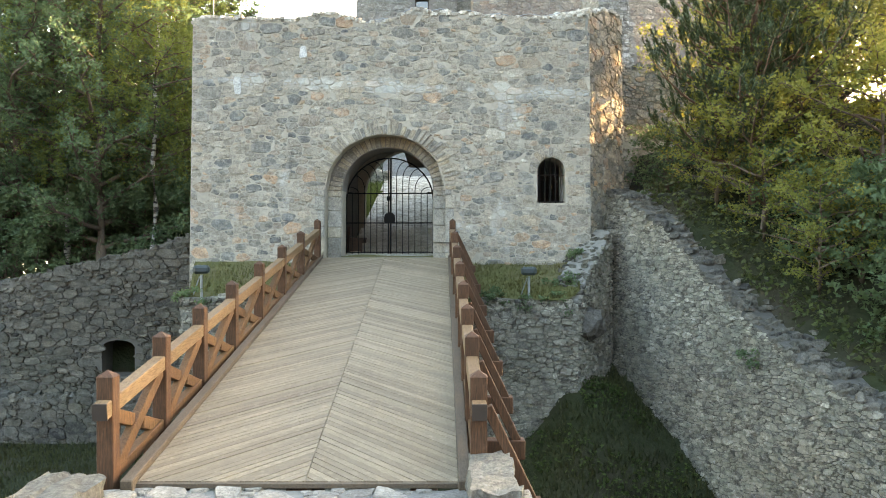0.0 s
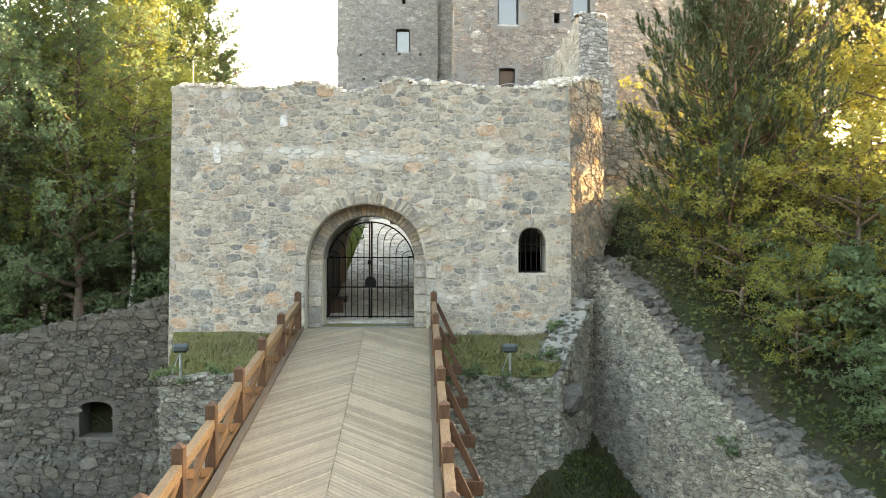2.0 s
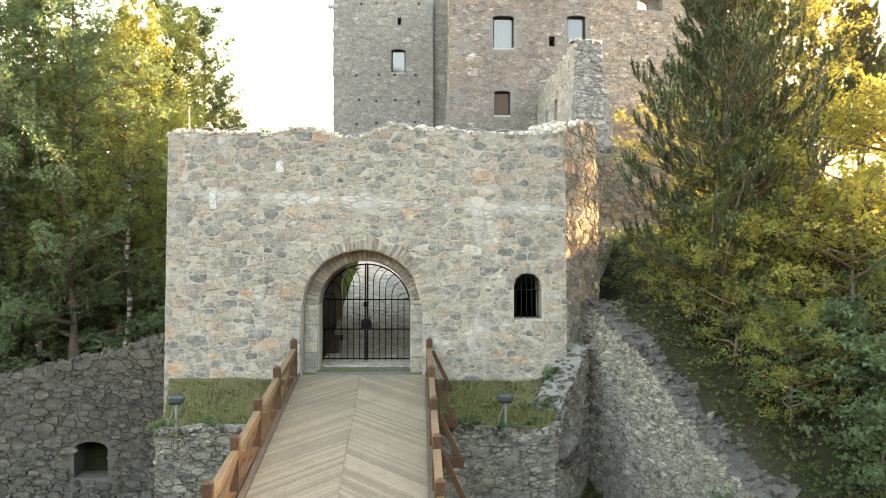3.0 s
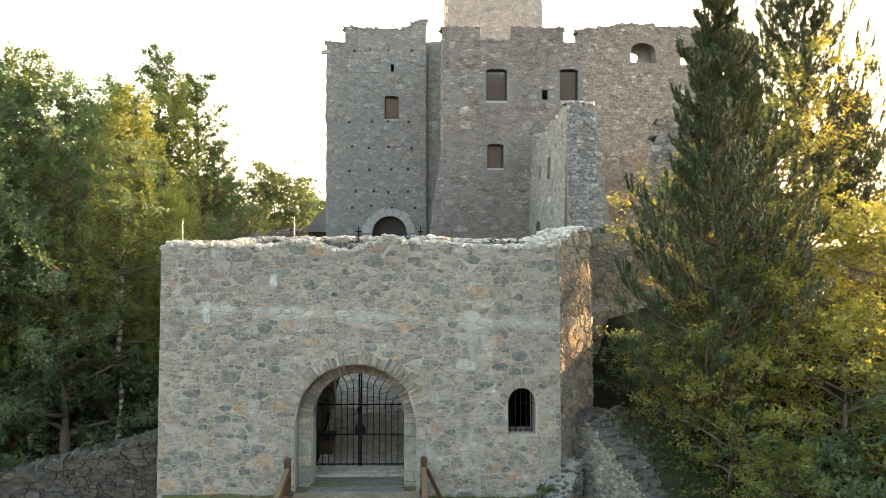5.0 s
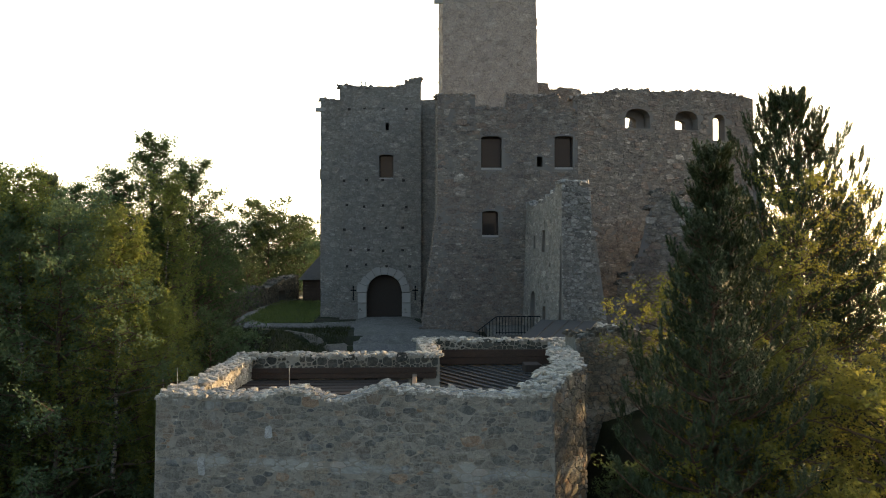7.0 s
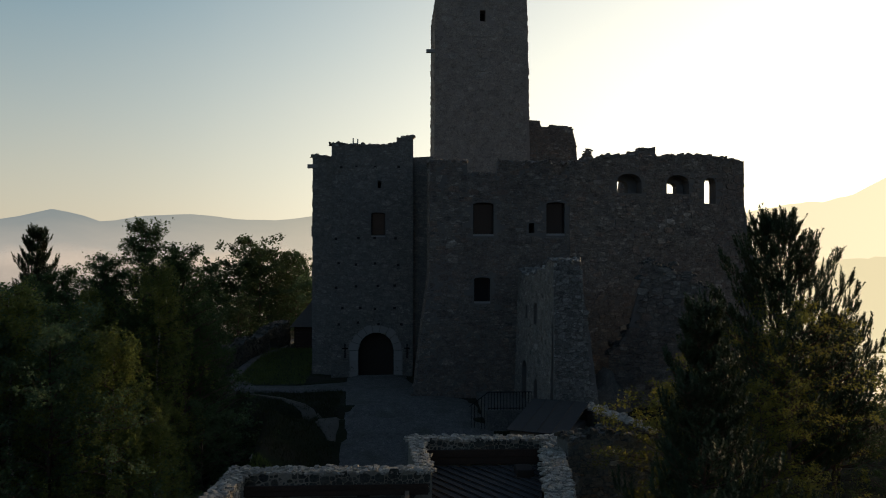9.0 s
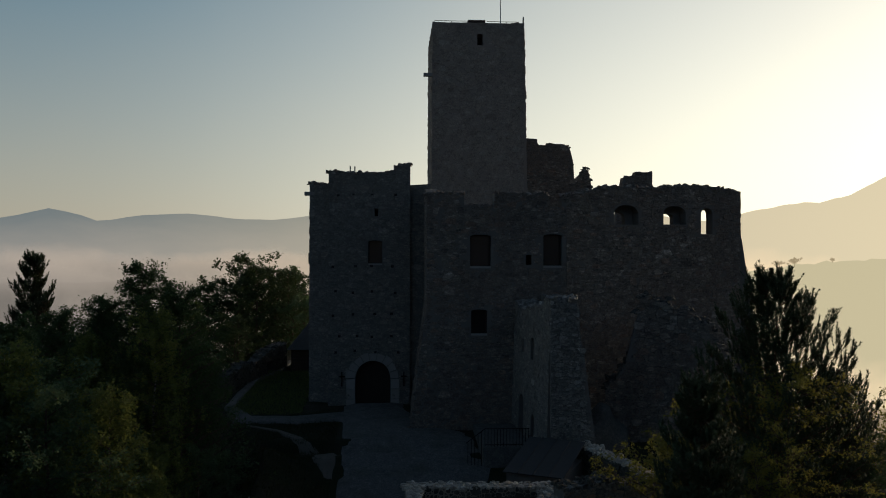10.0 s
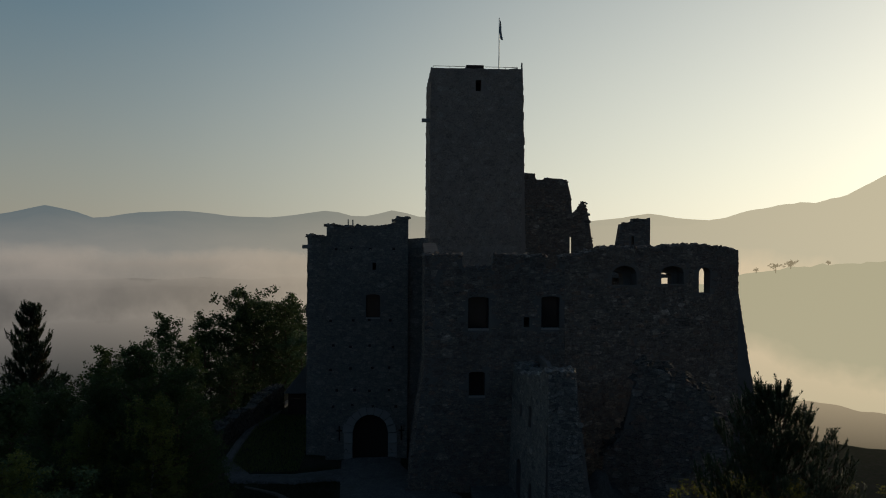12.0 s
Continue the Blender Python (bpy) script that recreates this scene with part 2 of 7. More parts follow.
def plain_material(name, colour, rough=0.5, metal=0.0, vary=0.25, scale=9.0):
    m, nt, b = material(name, rough, metal)
    dark = tuple(c * (1 - vary) for c in colour)
    nt.links.new(mixed(nt, noise_fac(nt, scale, 5), dark, colour), b.inputs["Base Color"])
    bumped(nt, b, noise_fac(nt, scale * 6, 3), 0.15, 0.005)
    return m


M_IRON = plain_material("black wrought iron", (0.012, 0.011, 0.011), 0.75, 0.0)
M_LAMP = plain_material("dark painted steel", (0.045, 0.06, 0.06), 0.45, 0.3)
M_GALV = plain_material("galvanised steel", (0.30, 0.33, 0.34), 0.45, 0.7)
M_IRON.node_tree.nodes["Principled BSDF"].inputs["Specular IOR Level"].default_value = 0.1
# Timber colour, also used as painted shade in holes and behind openings.
M_DARKWOOD_SHADE = plain_material("dark timber and hole shade", (0.045, 0.033, 0.026), 0.7)
M_FRAME = plain_material("light door frame stone", (0.34, 0.315, 0.285), 0.85, 0, 0.25, 3)
M_ROOFMETAL = plain_material("dark roof sheet", (0.075, 0.074, 0.07), 0.65, 0.1, 0.3, 3)
M_ROOFTILE = plain_material("grey shingle", (0.22, 0.21, 0.19), 0.8, 0, 0.4, 5)
# Haze is put into this slope's grey.
M_REARHILL = plain_material("hazy wooded slope", (0.10, 0.103, 0.107), 0.95, 0, 0.4, 0.05)
# Sun on the boards is put into this pale timber colour.
M_BEAM = wood_material("pale beam in sunlit tone", (0.26, 0.19, 0.13), (0.15, 0.11, 0.08), (1.2, 12, 12), 0.75, 0.4)
M_CLOTH = plain_material("pale flag cloth", (0.30, 0.32, 0.33), 0.9)


def glass_material():
    m, nt, b = material("window glass", 0.04)
    b.inputs["Base Color"].default_value = (0.03, 0.026, 0.027, 1)
    b.inputs["Specular IOR Level"].default_value = 0.9
    bumped(nt, b, noise_fac(nt, 1.5, 2), 0.02, 0.01)
    return m


M_GLASS = glass_material()


def leaf_material(name, a, bcol, sunny, trans=0.45):
    m, nt, b = material(name, 0.55)
    col = mixed(nt, island(nt), a, bcol)
    # Noise patches and transmitted colour lean to a painted sunlit tone.
    patch = ramp(nt, noise_fac(nt, 0.45, 3), [(0.45, (0, 0, 0)), (0.7, (1, 1, 1))])
    col = mixed(nt, maths(nt, "MULTIPLY", patch, 0.5), col, sunny)
    nt.links.new(col, b.inputs["Base Color"])
    tr = nt.nodes.new("ShaderNodeBsdfTranslucent")
    nt.links.new(mixed(nt, 0.6, col, sunny), tr.inputs["Color"])
    mx = nt.nodes.new("ShaderNodeMixShader")
    mx.inputs[0].default_value = trans
    nt.links.new(b.outputs[0], mx.inputs[1])
    nt.links.new(tr.outputs[0], mx.inputs[2])
    nt.links.new(mx.outputs[0], nt.nodes["Material Output"].inputs["Surface"])
    return m


M_LEAF = leaf_material("dark green leaves", (0.05, 0.098, 0.054), (0.098, 0.16, 0.084), (0.125, 0.18, 0.082), 0.55)
M_BIRCHLEAF = leaf_material("birch leaves", (0.062, 0.102, 0.036), (0.115, 0.165, 0.052), (0.24, 0.25, 0.06), 0.54)
M_TALLLEAF = leaf_material("green tree leaves", (0.035, 0.072, 0.03), (0.065, 0.108, 0.042), (0.09, 0.13, 0.045), 0.5)
M_WOODLEAF = leaf_material("far wood leaves", (0.03, 0.06, 0.026), (0.06, 0.095, 0.04), (0.085, 0.11, 0.042), 0.4)
# Yellow-green leaves, lifted further to look backlit by the sun.
M_YELLOWLEAF = leaf_material("yellowing leaves", (0.095, 0.14, 0.038), (0.175, 0.20, 0.05), (0.29, 0.245, 0.06), 0.62)
M_NEEDLE = leaf_material("pine needles", (0.034, 0.060, 0.030), (0.060, 0.090, 0.042), (0.085, 0.10, 0.042), 0.1)
M_MEADOW = leaf_material("fresh bank grass", (0.07, 0.105, 0.03), (0.12, 0.16, 0.045), (0.16, 0.18, 0.05), 0.35)
M_DRYGRASS = leaf_material("olive grass blades", (0.055, 0.062, 0.018), (0.11, 0.105, 0.038), (0.15, 0.13, 0.05), 0.3)
# Shade under the trees is put into this dark leaf colour.
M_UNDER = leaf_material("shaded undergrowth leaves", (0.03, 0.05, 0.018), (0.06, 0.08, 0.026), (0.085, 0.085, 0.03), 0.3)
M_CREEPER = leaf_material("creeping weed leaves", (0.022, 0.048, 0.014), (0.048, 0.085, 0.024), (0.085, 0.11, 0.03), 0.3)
# Blade colours lowered to hold the moat floor's shade.
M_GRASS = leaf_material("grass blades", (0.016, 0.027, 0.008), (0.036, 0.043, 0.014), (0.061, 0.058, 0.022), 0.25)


def ground_material(name="grass and earth", dark=(0.010, 0.014, 0.006), light=(0.024, 0.029, 0.010), soil=(0.036, 0.028, 0.019)):
    m, nt, b = material(name, 0.95)
    pos = nt.nodes.new("ShaderNodeNewGeometry")
    col = mixed(nt, noise_fac(nt, 2.5, 6), dark, light)
    earth = ramp(nt, noise_fac(nt, 0.35, 5), [(0.48, (0, 0, 0)), (0.66, (1, 1, 1))])
    col = mixed(nt, maths(nt, "MULTIPLY", earth, 0.75), col, soil)
    nt.links.new(col, b.inputs["Base Color"])
    bumped(nt, b, noise_fac(nt, 9, 6), 0.8, 0.08)
    return m


# Low ground colours hold the forest floor's missing tree shade.
M_GROUND = ground_material()
M_LEDGE = ground_material("dry ledge turf", (0.05, 0.055, 0.017), (0.10, 0.095, 0.035), (0.12, 0.09, 0.058))
M_EARTH = mortar_material("bare trodden earth", (0.17, 0.145, 0.115), (0.10, 0.085, 0.066), 2.0)
M_PAVING = stone_material("trodden stone paving", [(0.0, (0.14, 0.135, 0.125)), (1.0, (0.14, 0.135, 0.125))], 8, (0.075, 0.075, 0.05), 0.7, 0.2, cracks=4.5)
M_SETT = stone_material("cobble stone", [(0.0, (0.24, 0.225, 0.195)), (0.5, (0.33, 0.305, 0.26)), (1.0, (0.18, 0.17, 0.155))], 14, lime=0.25)


# ---- building helpers ----
def part(name, bm, mat, parent=None, label="", smooth=False):
    """Links a bmesh, or vertices and faces, as one mesh object under a thing or a part."""
    me = bpy.data.meshes.new(name)
    if isinstance(bm, tuple):
        me.from_pydata(*bm)
        me.validate()
    else:
        bmesh.ops.recalc_face_normals(bm, faces=bm.faces[:])
        bm.to_mesh(me)
        bm.free()
    if smooth:
        me.polygons.foreach_set("use_smooth", [True] * len(me.polygons))
    me.materials.append(mat)
    ob = new(name, me)
    ob.parent = parent
    if label:
        ob["label"] = label
    return ob


def thing(name, label, category, group="", kind="", at=(0, 0, 0)):
    ob = new(name)
    ob.empty_display_size = 0.2
    ob.location = at
    return tagged(ob, label, category, group, kind)


def box(bm, lo, hi, bevel=0.0, m=None):
    c = [(a + b) / 2 for a, b in zip(lo, hi)]
    s = [abs(b - a) for a, b in zip(lo, hi)]
    mat = Matrix.Translation(c) @ Matrix.Diagonal((*s, 1))
    r = bmesh.ops.create_cube(bm, size=1.0, matrix=(m @ mat) if m is not None else mat)
    if bevel:
        edges = list({e for v in r["verts"] for e in v.link_edges})
        bmesh.ops.bevel(bm, geom=edges, offset=bevel, segments=1, affect="EDGES", clamp_overlap=True)


def beam(bm, a, b, w, h, bevel=0.006, up=(0, 0, 1)):
    """A straight timber from a to b, w wide and h deep."""
    a, b = Vector(a), Vector(b)
    d = (b - a).normalized()
    side = d.cross(Vector(up))
    side = side.normalized() if side.length > 1e-4 else Vector((1, 0, 0))
    top = side.cross(d).normalized()
    m = Matrix((side, d, top)).transposed().to_4x4()
    m.translation = (a + b) / 2
    box(bm, (-w / 2, -(b - a).length / 2, -h / 2), (w / 2, (b - a).length / 2, h / 2), bevel, m)


def tube(verts, faces, pts, radii, n=6):
    """A tapered tube along pts, added to the lists verts and faces."""
    rings = []
    for i, p in enumerate(pts):
        p = Vector(p)
        d = (Vector(pts[min(i + 1, len(pts) - 1)]) - Vector(pts[max(i - 1, 0)]))
        q = d.to_track_quat("Z", "Y") if d.length > 1e-6 else Euler((0, 0, 0)).to_quaternion()
        base = len(verts)
        for k in range(n):
            a = 2 * math.pi * k / n
            verts.append(tuple(p + q @ Vector((math.cos(a) * radii[i], math.sin(a) * radii[i], 0))))
        rings.append(base)
    for r0, r1 in zip(rings, rings[1:]):
        for k in range(n):
            faces.append((r0 + k, r0 + (k + 1) % n, r1 + (k + 1) % n, r1 + k))
    faces.append(tuple(rings[-1] + k for k in range(n)))
    faces.append(tuple(rings[0] + n - 1 - k for k in range(n)))


def clip_poly(poly, f):
    """What is left of a polygon where f is not negative."""
    out = []
    vals = [f(p) for p in poly]
    for m in range(len(poly)):
        p, r, ip, ir = poly[m], poly[m - 1], vals[m], vals[m - 1]
        if (ip >= 0) != (ir >= 0):
            t = ir / (ir - ip)
            out.append((r[0] + (p[0] - r[0]) * t, r[1] + (p[1] - r[1]) * t))
        if ip >= 0:
            out.append(p)
    return out


class Plane:
    """A wall's face from a to b in plan; u along it, v up (world z), w into the wall. lean: metres back per metre of height."""

    def __init__(self, a, b, lean=0.0, z0=0.0):
        self.a, self.d = Vector((*a, 0)), Vector((b[0] - a[0], b[1] - a[1], 0))
        self.length = self.d.length
        self.d.normalize()
        self.n = Vector((self.d.y, -self.d.x, 0))
        self.lean, self.z0 = lean, z0

    def at(self, u, v, w=0.0):
        return tuple(self.a + self.d * u - self.n * (w + self.lean * (v - self.z0)) + Vector((0, 0, v)))

    def u_of(self, x, y):
        return (Vector((x, y, 0)) - self.a).dot(self.d)


def interp(table):
    xs, ys = [p[0] for p in table], [p[1] for p in table]
    return lambda u: float(np.interp(u, xs, ys))


def jagged(table, amp, seed, step=0.25):
    """A broken wall top: the table's line with noise on it."""
    f = interp(table)
    return lambda u: f(u) + amp * (noise.noise((u * 1.3, seed, 0.0)) + 0.7 * noise.noise((u * 4.1, seed, 3.0)))


def arch(u0, u1, v0, spring, rise):
    """An opening with a round or segmental head: (u0, u1, v0, head(u))."""
    c, r = (u0 + u1) / 2, (u1 - u0) / 2
    return (u0, u1, v0, lambda u: spring + rise * math.sqrt(max(0.0, 1 - ((u - c) / r) ** 2)))


def wall_mesh(pl, u0, u1, bot, top, openings, thick, step=0.5, breaks=()):
    """A wall with thickness and openings that go through it, as vertices and faces."""
    us = set(np.round(np.linspace(u0, u1, max(2, int((u1 - u0) / step) + 1)), 4))
    for o in openings:
        us |= set(np.round(np.linspace(o[0], o[1], 15), 4))
    for q in breaks:
        us |= {round(q - 0.012, 4), round(q + 0.012, 4)}
    us = sorted(us)
    verts, faces, index = [], [], {}

    def vid(u, v, w):
        key = (round(u, 4), round(v, 4), w)
        if key not in index:
            index[key] = len(verts)
            verts.append(pl.at(u, v, w))
        return index[key]

    def solid(u, mid):
        cuts = [bot(u)]
        for o in sorted((o for o in openings if o[0] < mid < o[1]), key=lambda o: o[2]):
            cuts += [max(o[2], bot(u)), max(o[3](u), o[2])]
        return cuts + [top(u)]

    T = thick
    n = len(us) - 1
    for i in range(n):
        a, b = us[i], us[i + 1]
        if b - a < 1e-3:
            continue
        mid = (a + b) / 2
        ca, cb = solid(a, mid), solid(b, mid)
        for k in range(0, len(ca), 2):
            if ca[k + 1] - ca[k] < 1e-3 and cb[k + 1] - cb[k] < 1e-3:
                continue
            f = [vid(a, ca[k], 0), vid(b, cb[k], 0), vid(b, cb[k + 1], 0), vid(a, ca[k + 1], 0)]
            g = [vid(a, ca[k], T), vid(b, cb[k], T), vid(b, cb[k + 1], T), vid(a, ca[k + 1], T)]
            for q in (f, g[::-1], [f[3], f[2], g[2], g[3]], [f[1], f[0], g[0], g[1]]):
                q = list(dict.fromkeys(q))
                if len(q) > 2:
                    faces.append(q)
        for edge, cc, first in ((a, ca, True), (b, cb, False)):
            end = (i == 0 and first) or (i == n - 1 and not first)
            if end:
                for k in range(0, len(cc), 2):
                    q = [vid(edge, cc[k], 0), vid(edge, cc[k + 1], 0), vid(edge, cc[k + 1], T), vid(edge, cc[k], T)]
                    if len(set(q)) > 2:
                        faces.append(q)
        for o in openings:
            for edge in (o[0], o[1]):
                if abs((a if edge == o[0] else b) - edge) < 1e-4:
                    lo, hi = o[2], o[3](edge)
                    if hi - lo > 0.01:
                        faces.append([vid(edge, lo, 0), vid(edge, hi, 0), vid(edge, hi, T), vid(edge, lo, T)])
    return verts, [], faces


def warped(u, v):
    """Courses are never straight: a slow wave and a quick one."""
    return (u + 0.05 * noise.noise((u * 0.9, v * 0.9, 5.0)) + 0.02 * noise.noise((u * 3.1, v * 3.1, 8.0)),
            v + 0.10 * noise.noise((u * 0.7, v * 0.9, 1.0)) + 0.035 * noise.noise((u * 3.3, v * 3.3, 2.0)))


def rubble(u0, u1, v0, v1, su, sv, seed):
    """Random rubble that fills a rectangle: large stones first, then smaller ones packed between them, each cell bounded half-way to its neighbours by their sizes."""
    rng = random.Random(seed)
    wide, tall = (u1 - u0) / su, (v1 - v0) / sv
    grid, pts = {}, []
    for r, tries in ((1.6, 0.10), (1.2, 0.35), (0.9, 1.2), (0.65, 5.0), (0.45, 9.0), (0.32, 9.0)):
        for _ in range(int(tries * wide * tall)):
            x, y = rng.random() * wide, rng.random() * tall
            i, j = int(x / 1.6), int(y / 1.6)
            free = True
            for a in (i - 1, i, i + 1):
                for b in (j - 1, j, j + 1):
                    for k in grid.get((a, b), ()):
                        p = pts[k]
                        if math.hypot(p[0] - x, p[1] - y) < 0.50 * (p[2] + r):
                            free = False
                            break
                    if not free:
                        break
                if not free:
                    break
            if free:
                grid.setdefault((i, j), []).append(len(pts))
                pts.append((x, y, r * rng.uniform(0.85, 1.15)))
    out = []
    for k, (x, y, r) in enumerate(pts):
        i, j = int(x / 1.6), int(y / 1.6)
        near = sorted((math.hypot(pts[m][0] - x, pts[m][1] - y), m) for a in (i - 1, i, i + 1) for b in (j - 1, j, j + 1) for m in grid.get((a, b), ()) if m != k)
        w, h = 1.05 * r, 0.95 * r
        poly = [(x - w, y - h), (x + w, y - h), (x + w, y + h), (x - w, y + h)]
        far = max(math.hypot(p[0] - x, p[1] - y) for p in poly)
        for d, m in near:
            f = r / (r + pts[m][2])
            if d * f > 1.3 * far or len(poly) < 3:
                break
            nx, ny = (pts[m][0] - x) / d, (pts[m][1] - y) / d
            ax, ay = math.copysign(abs(nx) ** 1.7, nx), math.copysign(abs(ny) ** 1.7, ny)
            cx, cy = x + nx * d * f, y + ny * d * f
            poly = clip_poly(poly, lambda p: (cx - p[0]) * ax + (cy - p[1]) * ay)
        if len(poly) < 3:
            continue
        made = []
        for p in poly:
            q = warped(u0 + p[0] * su, v0 + p[1] * sv)
            made.append((min(max(q[0], u0), u1), q[1]))
        if max(q[0] for q in made) - min(q[0] for q in made) > 0.03:
            out.append(made)
    return out


def centre(poly):
    return sum(p[0] for p in poly) / len(poly), sum(p[1] for p in poly) / len(poly)


def shrink(poly, gap):
    cu, cv = centre(poly)
    out = []
    for u, v in poly:
        r = math.hypot(u - cu, v - cv)
        s = max(0.3, 1 - gap / max(r, 1e-4))
        out.append((cu + (u - cu) * s, cv + (v - cv) * s))
    return out


def uneven(poly, rng):
    """Corners knocked off and edges bent, as on a split stone."""
    out = []
    for m in range(len(poly)):
        a, b = poly[m], poly[(m + 1) % len(poly)]
        dx, dy = b[0] - a[0], b[1] - a[1]
        ln = math.hypot(dx, dy)
        if ln < 0.04:
            out.append(((a[0] + b[0]) / 2, (a[1] + b[1]) / 2))
            continue
        s, k, q = rng.uniform(0.09, 0.24), rng.uniform(-0.07, 0.05), rng.uniform(-0.07, 0.05)
        out += [(a[0] + dx * s - dy * k, a[1] + dy * s + dx * k), (a[0] + dx * (1 - s) - dy * q, a[1] + dy * (1 - s) + dx * q)]
    return out


def stone(verts, faces, poly, at, proud, rng, fine=True, gap=0.012):
    """One proud, rounded stone on the face at(u, v, w)."""
    poly = shrink(poly, gap * (0.3 + 1.2 * max(0.0, 0.12 + noise.noise((poly[0][0] * 0.9, poly[0][1] * 0.9, 4.0)))))
    if fine:
        poly = uneven(poly, rng)
    if len(poly) < 3:
        return
    h = proud * rng.uniform(0.3, 1.6)
    tilt_u, tilt_v = rng.uniform(-0.1, 0.1), rng.uniform(-0.1, 0.1)
    cu, cv = centre(poly)
    size = max(math.hypot(p[0] - cu, p[1] - cv) for p in poly)
    base, n = len(verts), len(poly)
    inner = shrink(poly, min(0.018, size * 0.16))
    for u, v in poly:
        verts.append(at(u, v, 0.012))
    for u, v in inner:
        verts.append(at(u, v, -h - (u - cu) * tilt_u - (v - cv) * tilt_v))
    for k in range(n):
        faces.append((base + k, base + (k + 1) % n, base + n + (k + 1) % n, base + n + k))
    if fine:
        verts.append(at(cu + rng.uniform(-0.3, 0.3) * size, cv + rng.uniform(-0.3, 0.3) * size, -h - rng.uniform(-0.006, 0.014)))
        for k in range(n):
            faces.append((base + n + k, base + n + (k + 1) % n, base + 2 * n))
    else:
        faces.append(tuple(base + n + k for k in range(n)))


def masonry(pl, u0, u1, v0, v1, su, sv, seed, keep, proud=0.03, fine=True, gap=0.012, holes=()):
    """The stones of a wall's face as one joined mesh."""
    rng = random.Random(seed)
    verts, faces = [], []
    for poly in rubble(u0, u1, v0, v1, su, sv, seed):
        if keep(*centre(poly)) and not any(in_hole(o, u, v, -0.005) for o in holes for u, v in poly):
            stone(verts, faces, poly, pl.at, proud, rng, fine, gap)
    return verts, [], faces


def ring_stones(pl, c, v0, r0, r1, n, a0=0.0, a1=math.pi, proud=0.05, squash=1.0, seed=0):
    """The wedge stones of an arch: one mesh each."""
    rng = random.Random(seed)
    out = []
    for k in range(n):
        g = 0.008
        b0, b1 = a0 + (a1 - a0) * k / n + g, a0 + (a1 - a0) * (k + 1) / n - g
        ro = r1 * rng.uniform(0.94, 1.05)
        poly = [(c + r * math.cos(b), v0 + squash * r * math.sin(b)) for b, r in ((b0, r0), (b0, ro), ((b0 + b1) / 2, ro * 1.01), (b1, ro), (b1, r0), ((b0 + b1) / 2, r0))]
        verts, faces = [], []
        stone(verts, faces, poly, pl.at, proud, rng, False, 0.004)
        out.append((verts, [], faces))
    return out

# ---- ground: one sheet, fine near the castle, to the horizon ----
def step01(x, a, b):
    t = np.clip((x - a) / (b - a), 0, 1)
    return t * t * (3 - 2 * t)


def wall_line_x(y):
    """Plan line of the moat's outer wall, right of the bridge."""
    return 4.85 + (24.0 - y) * 0.39


def height(x, y):
    x, y = np.asarray(x, float), np.asarray(y, float)
    rise = np.clip(-1.0 - 0.58 * (23.6 - y), -3.9, -0.6)
    moat = -3.75 + (rise + 3.75) * step01(x, -1.5, 2.0) + 0.12 * np.sin(x * 0.6) * np.sin(y * 0.5)
    heap = np.interp(x, [1.2, 2.2, 2.6, 3.2, 4.2, 5.6], [-0.25, -0.1, 0.5, 1.25, 1.2, 0.2])
    moat = moat + heap * step01(y, 16.5, 21.4) * (1 - 0.75 * step01(y, 21.6, 23.6))
    # behind the outer wall the slope climbs to the right and to the castle rock
    cw_top = np.interp(y, [8, 15, 17, 18.5, 20, 22, 24, 30], [-2.0, -0.7, 0.2, 0.8, 1.8, 3.2, 4.2, 5.2])
    right = cw_top + 0.22 * np.clip(x - wall_line_x(y), 0, 22) - 0.3
    z = moat + (right - moat) * step01(x - wall_line_x(y), 0.3, 1.0)
    # left of the gatehouse, behind the curtain wall
    left = 0.9 + 0.10 * np.clip(x + 16, -10, 9) + 0.2 * np.sin(x * 0.4 + y * 0.3)
    z = np.where(x < -7, z + (left - z) * step01(y, 29.5, 30.3), z)
    # gatehouse floor and lower court
    court = np.interp(y, [24, 28, 33, 50], [2.25, 2.42, 3.7, 8.6])
    inside = step01(x, -8.2, -7.6) * (1 - step01(x, 7.6, 8.4)) * step01(y, 24.6, 25.4) * (1 - step01(y, 49, 50))
    z = z + (court - z) * inside
    bank = np.clip(-3.9 - x, 0, 3) * 0.9 * step01(y, 31.5, 36) * (1 - step01(y, 44, 50))
    z = z + np.where((x > -7.6) & (y < 50), bank, 0)
    # upper terrace and castle rock
    up = 8.75 + 0.03 * (y - 56)
    k = step01(y, 46.0, 52.0) * step01(x, -17, -11) * (1 - step01(x, 24, 34))
    slope = step01(y, 30, 52) * step01(x, -22, -12) * (1 - step01(x, -8.4, -7.8))
    z = np.where((x < -7.8) & (y > 29.4), np.maximum(z, left + (up - left) * slope), z)
    z = z + (up - z) * k
    rk = step01(y, 27, 46) * step01(x, 7.8, 9.0)
    z = np.where((x > 7.4) & (y > 26.0), np.maximum(z, 4.6 + (up - 4.6) * rk), z)
    # near bank on which the bridge lands
    near = 0.35 - 0.06 * np.clip(-y, 0, 60)
    z = z + (near - z) * (1 - step01(y, 5.2, 7.6))
    # the crag drops on the castle's far side, and the hill falls away to the valley
    z = z - 55 * step01(x, 27, 50) * step01(y, 30, 42)
    d = np.hypot(x - 4, (y - 45) * 0.9)
    fall = step01(d, 42, 170)
    z = z + (-95 - z) * fall + 6 * fall * np.sin(x * 0.02) * np.cos(y * 0.017)
    return z


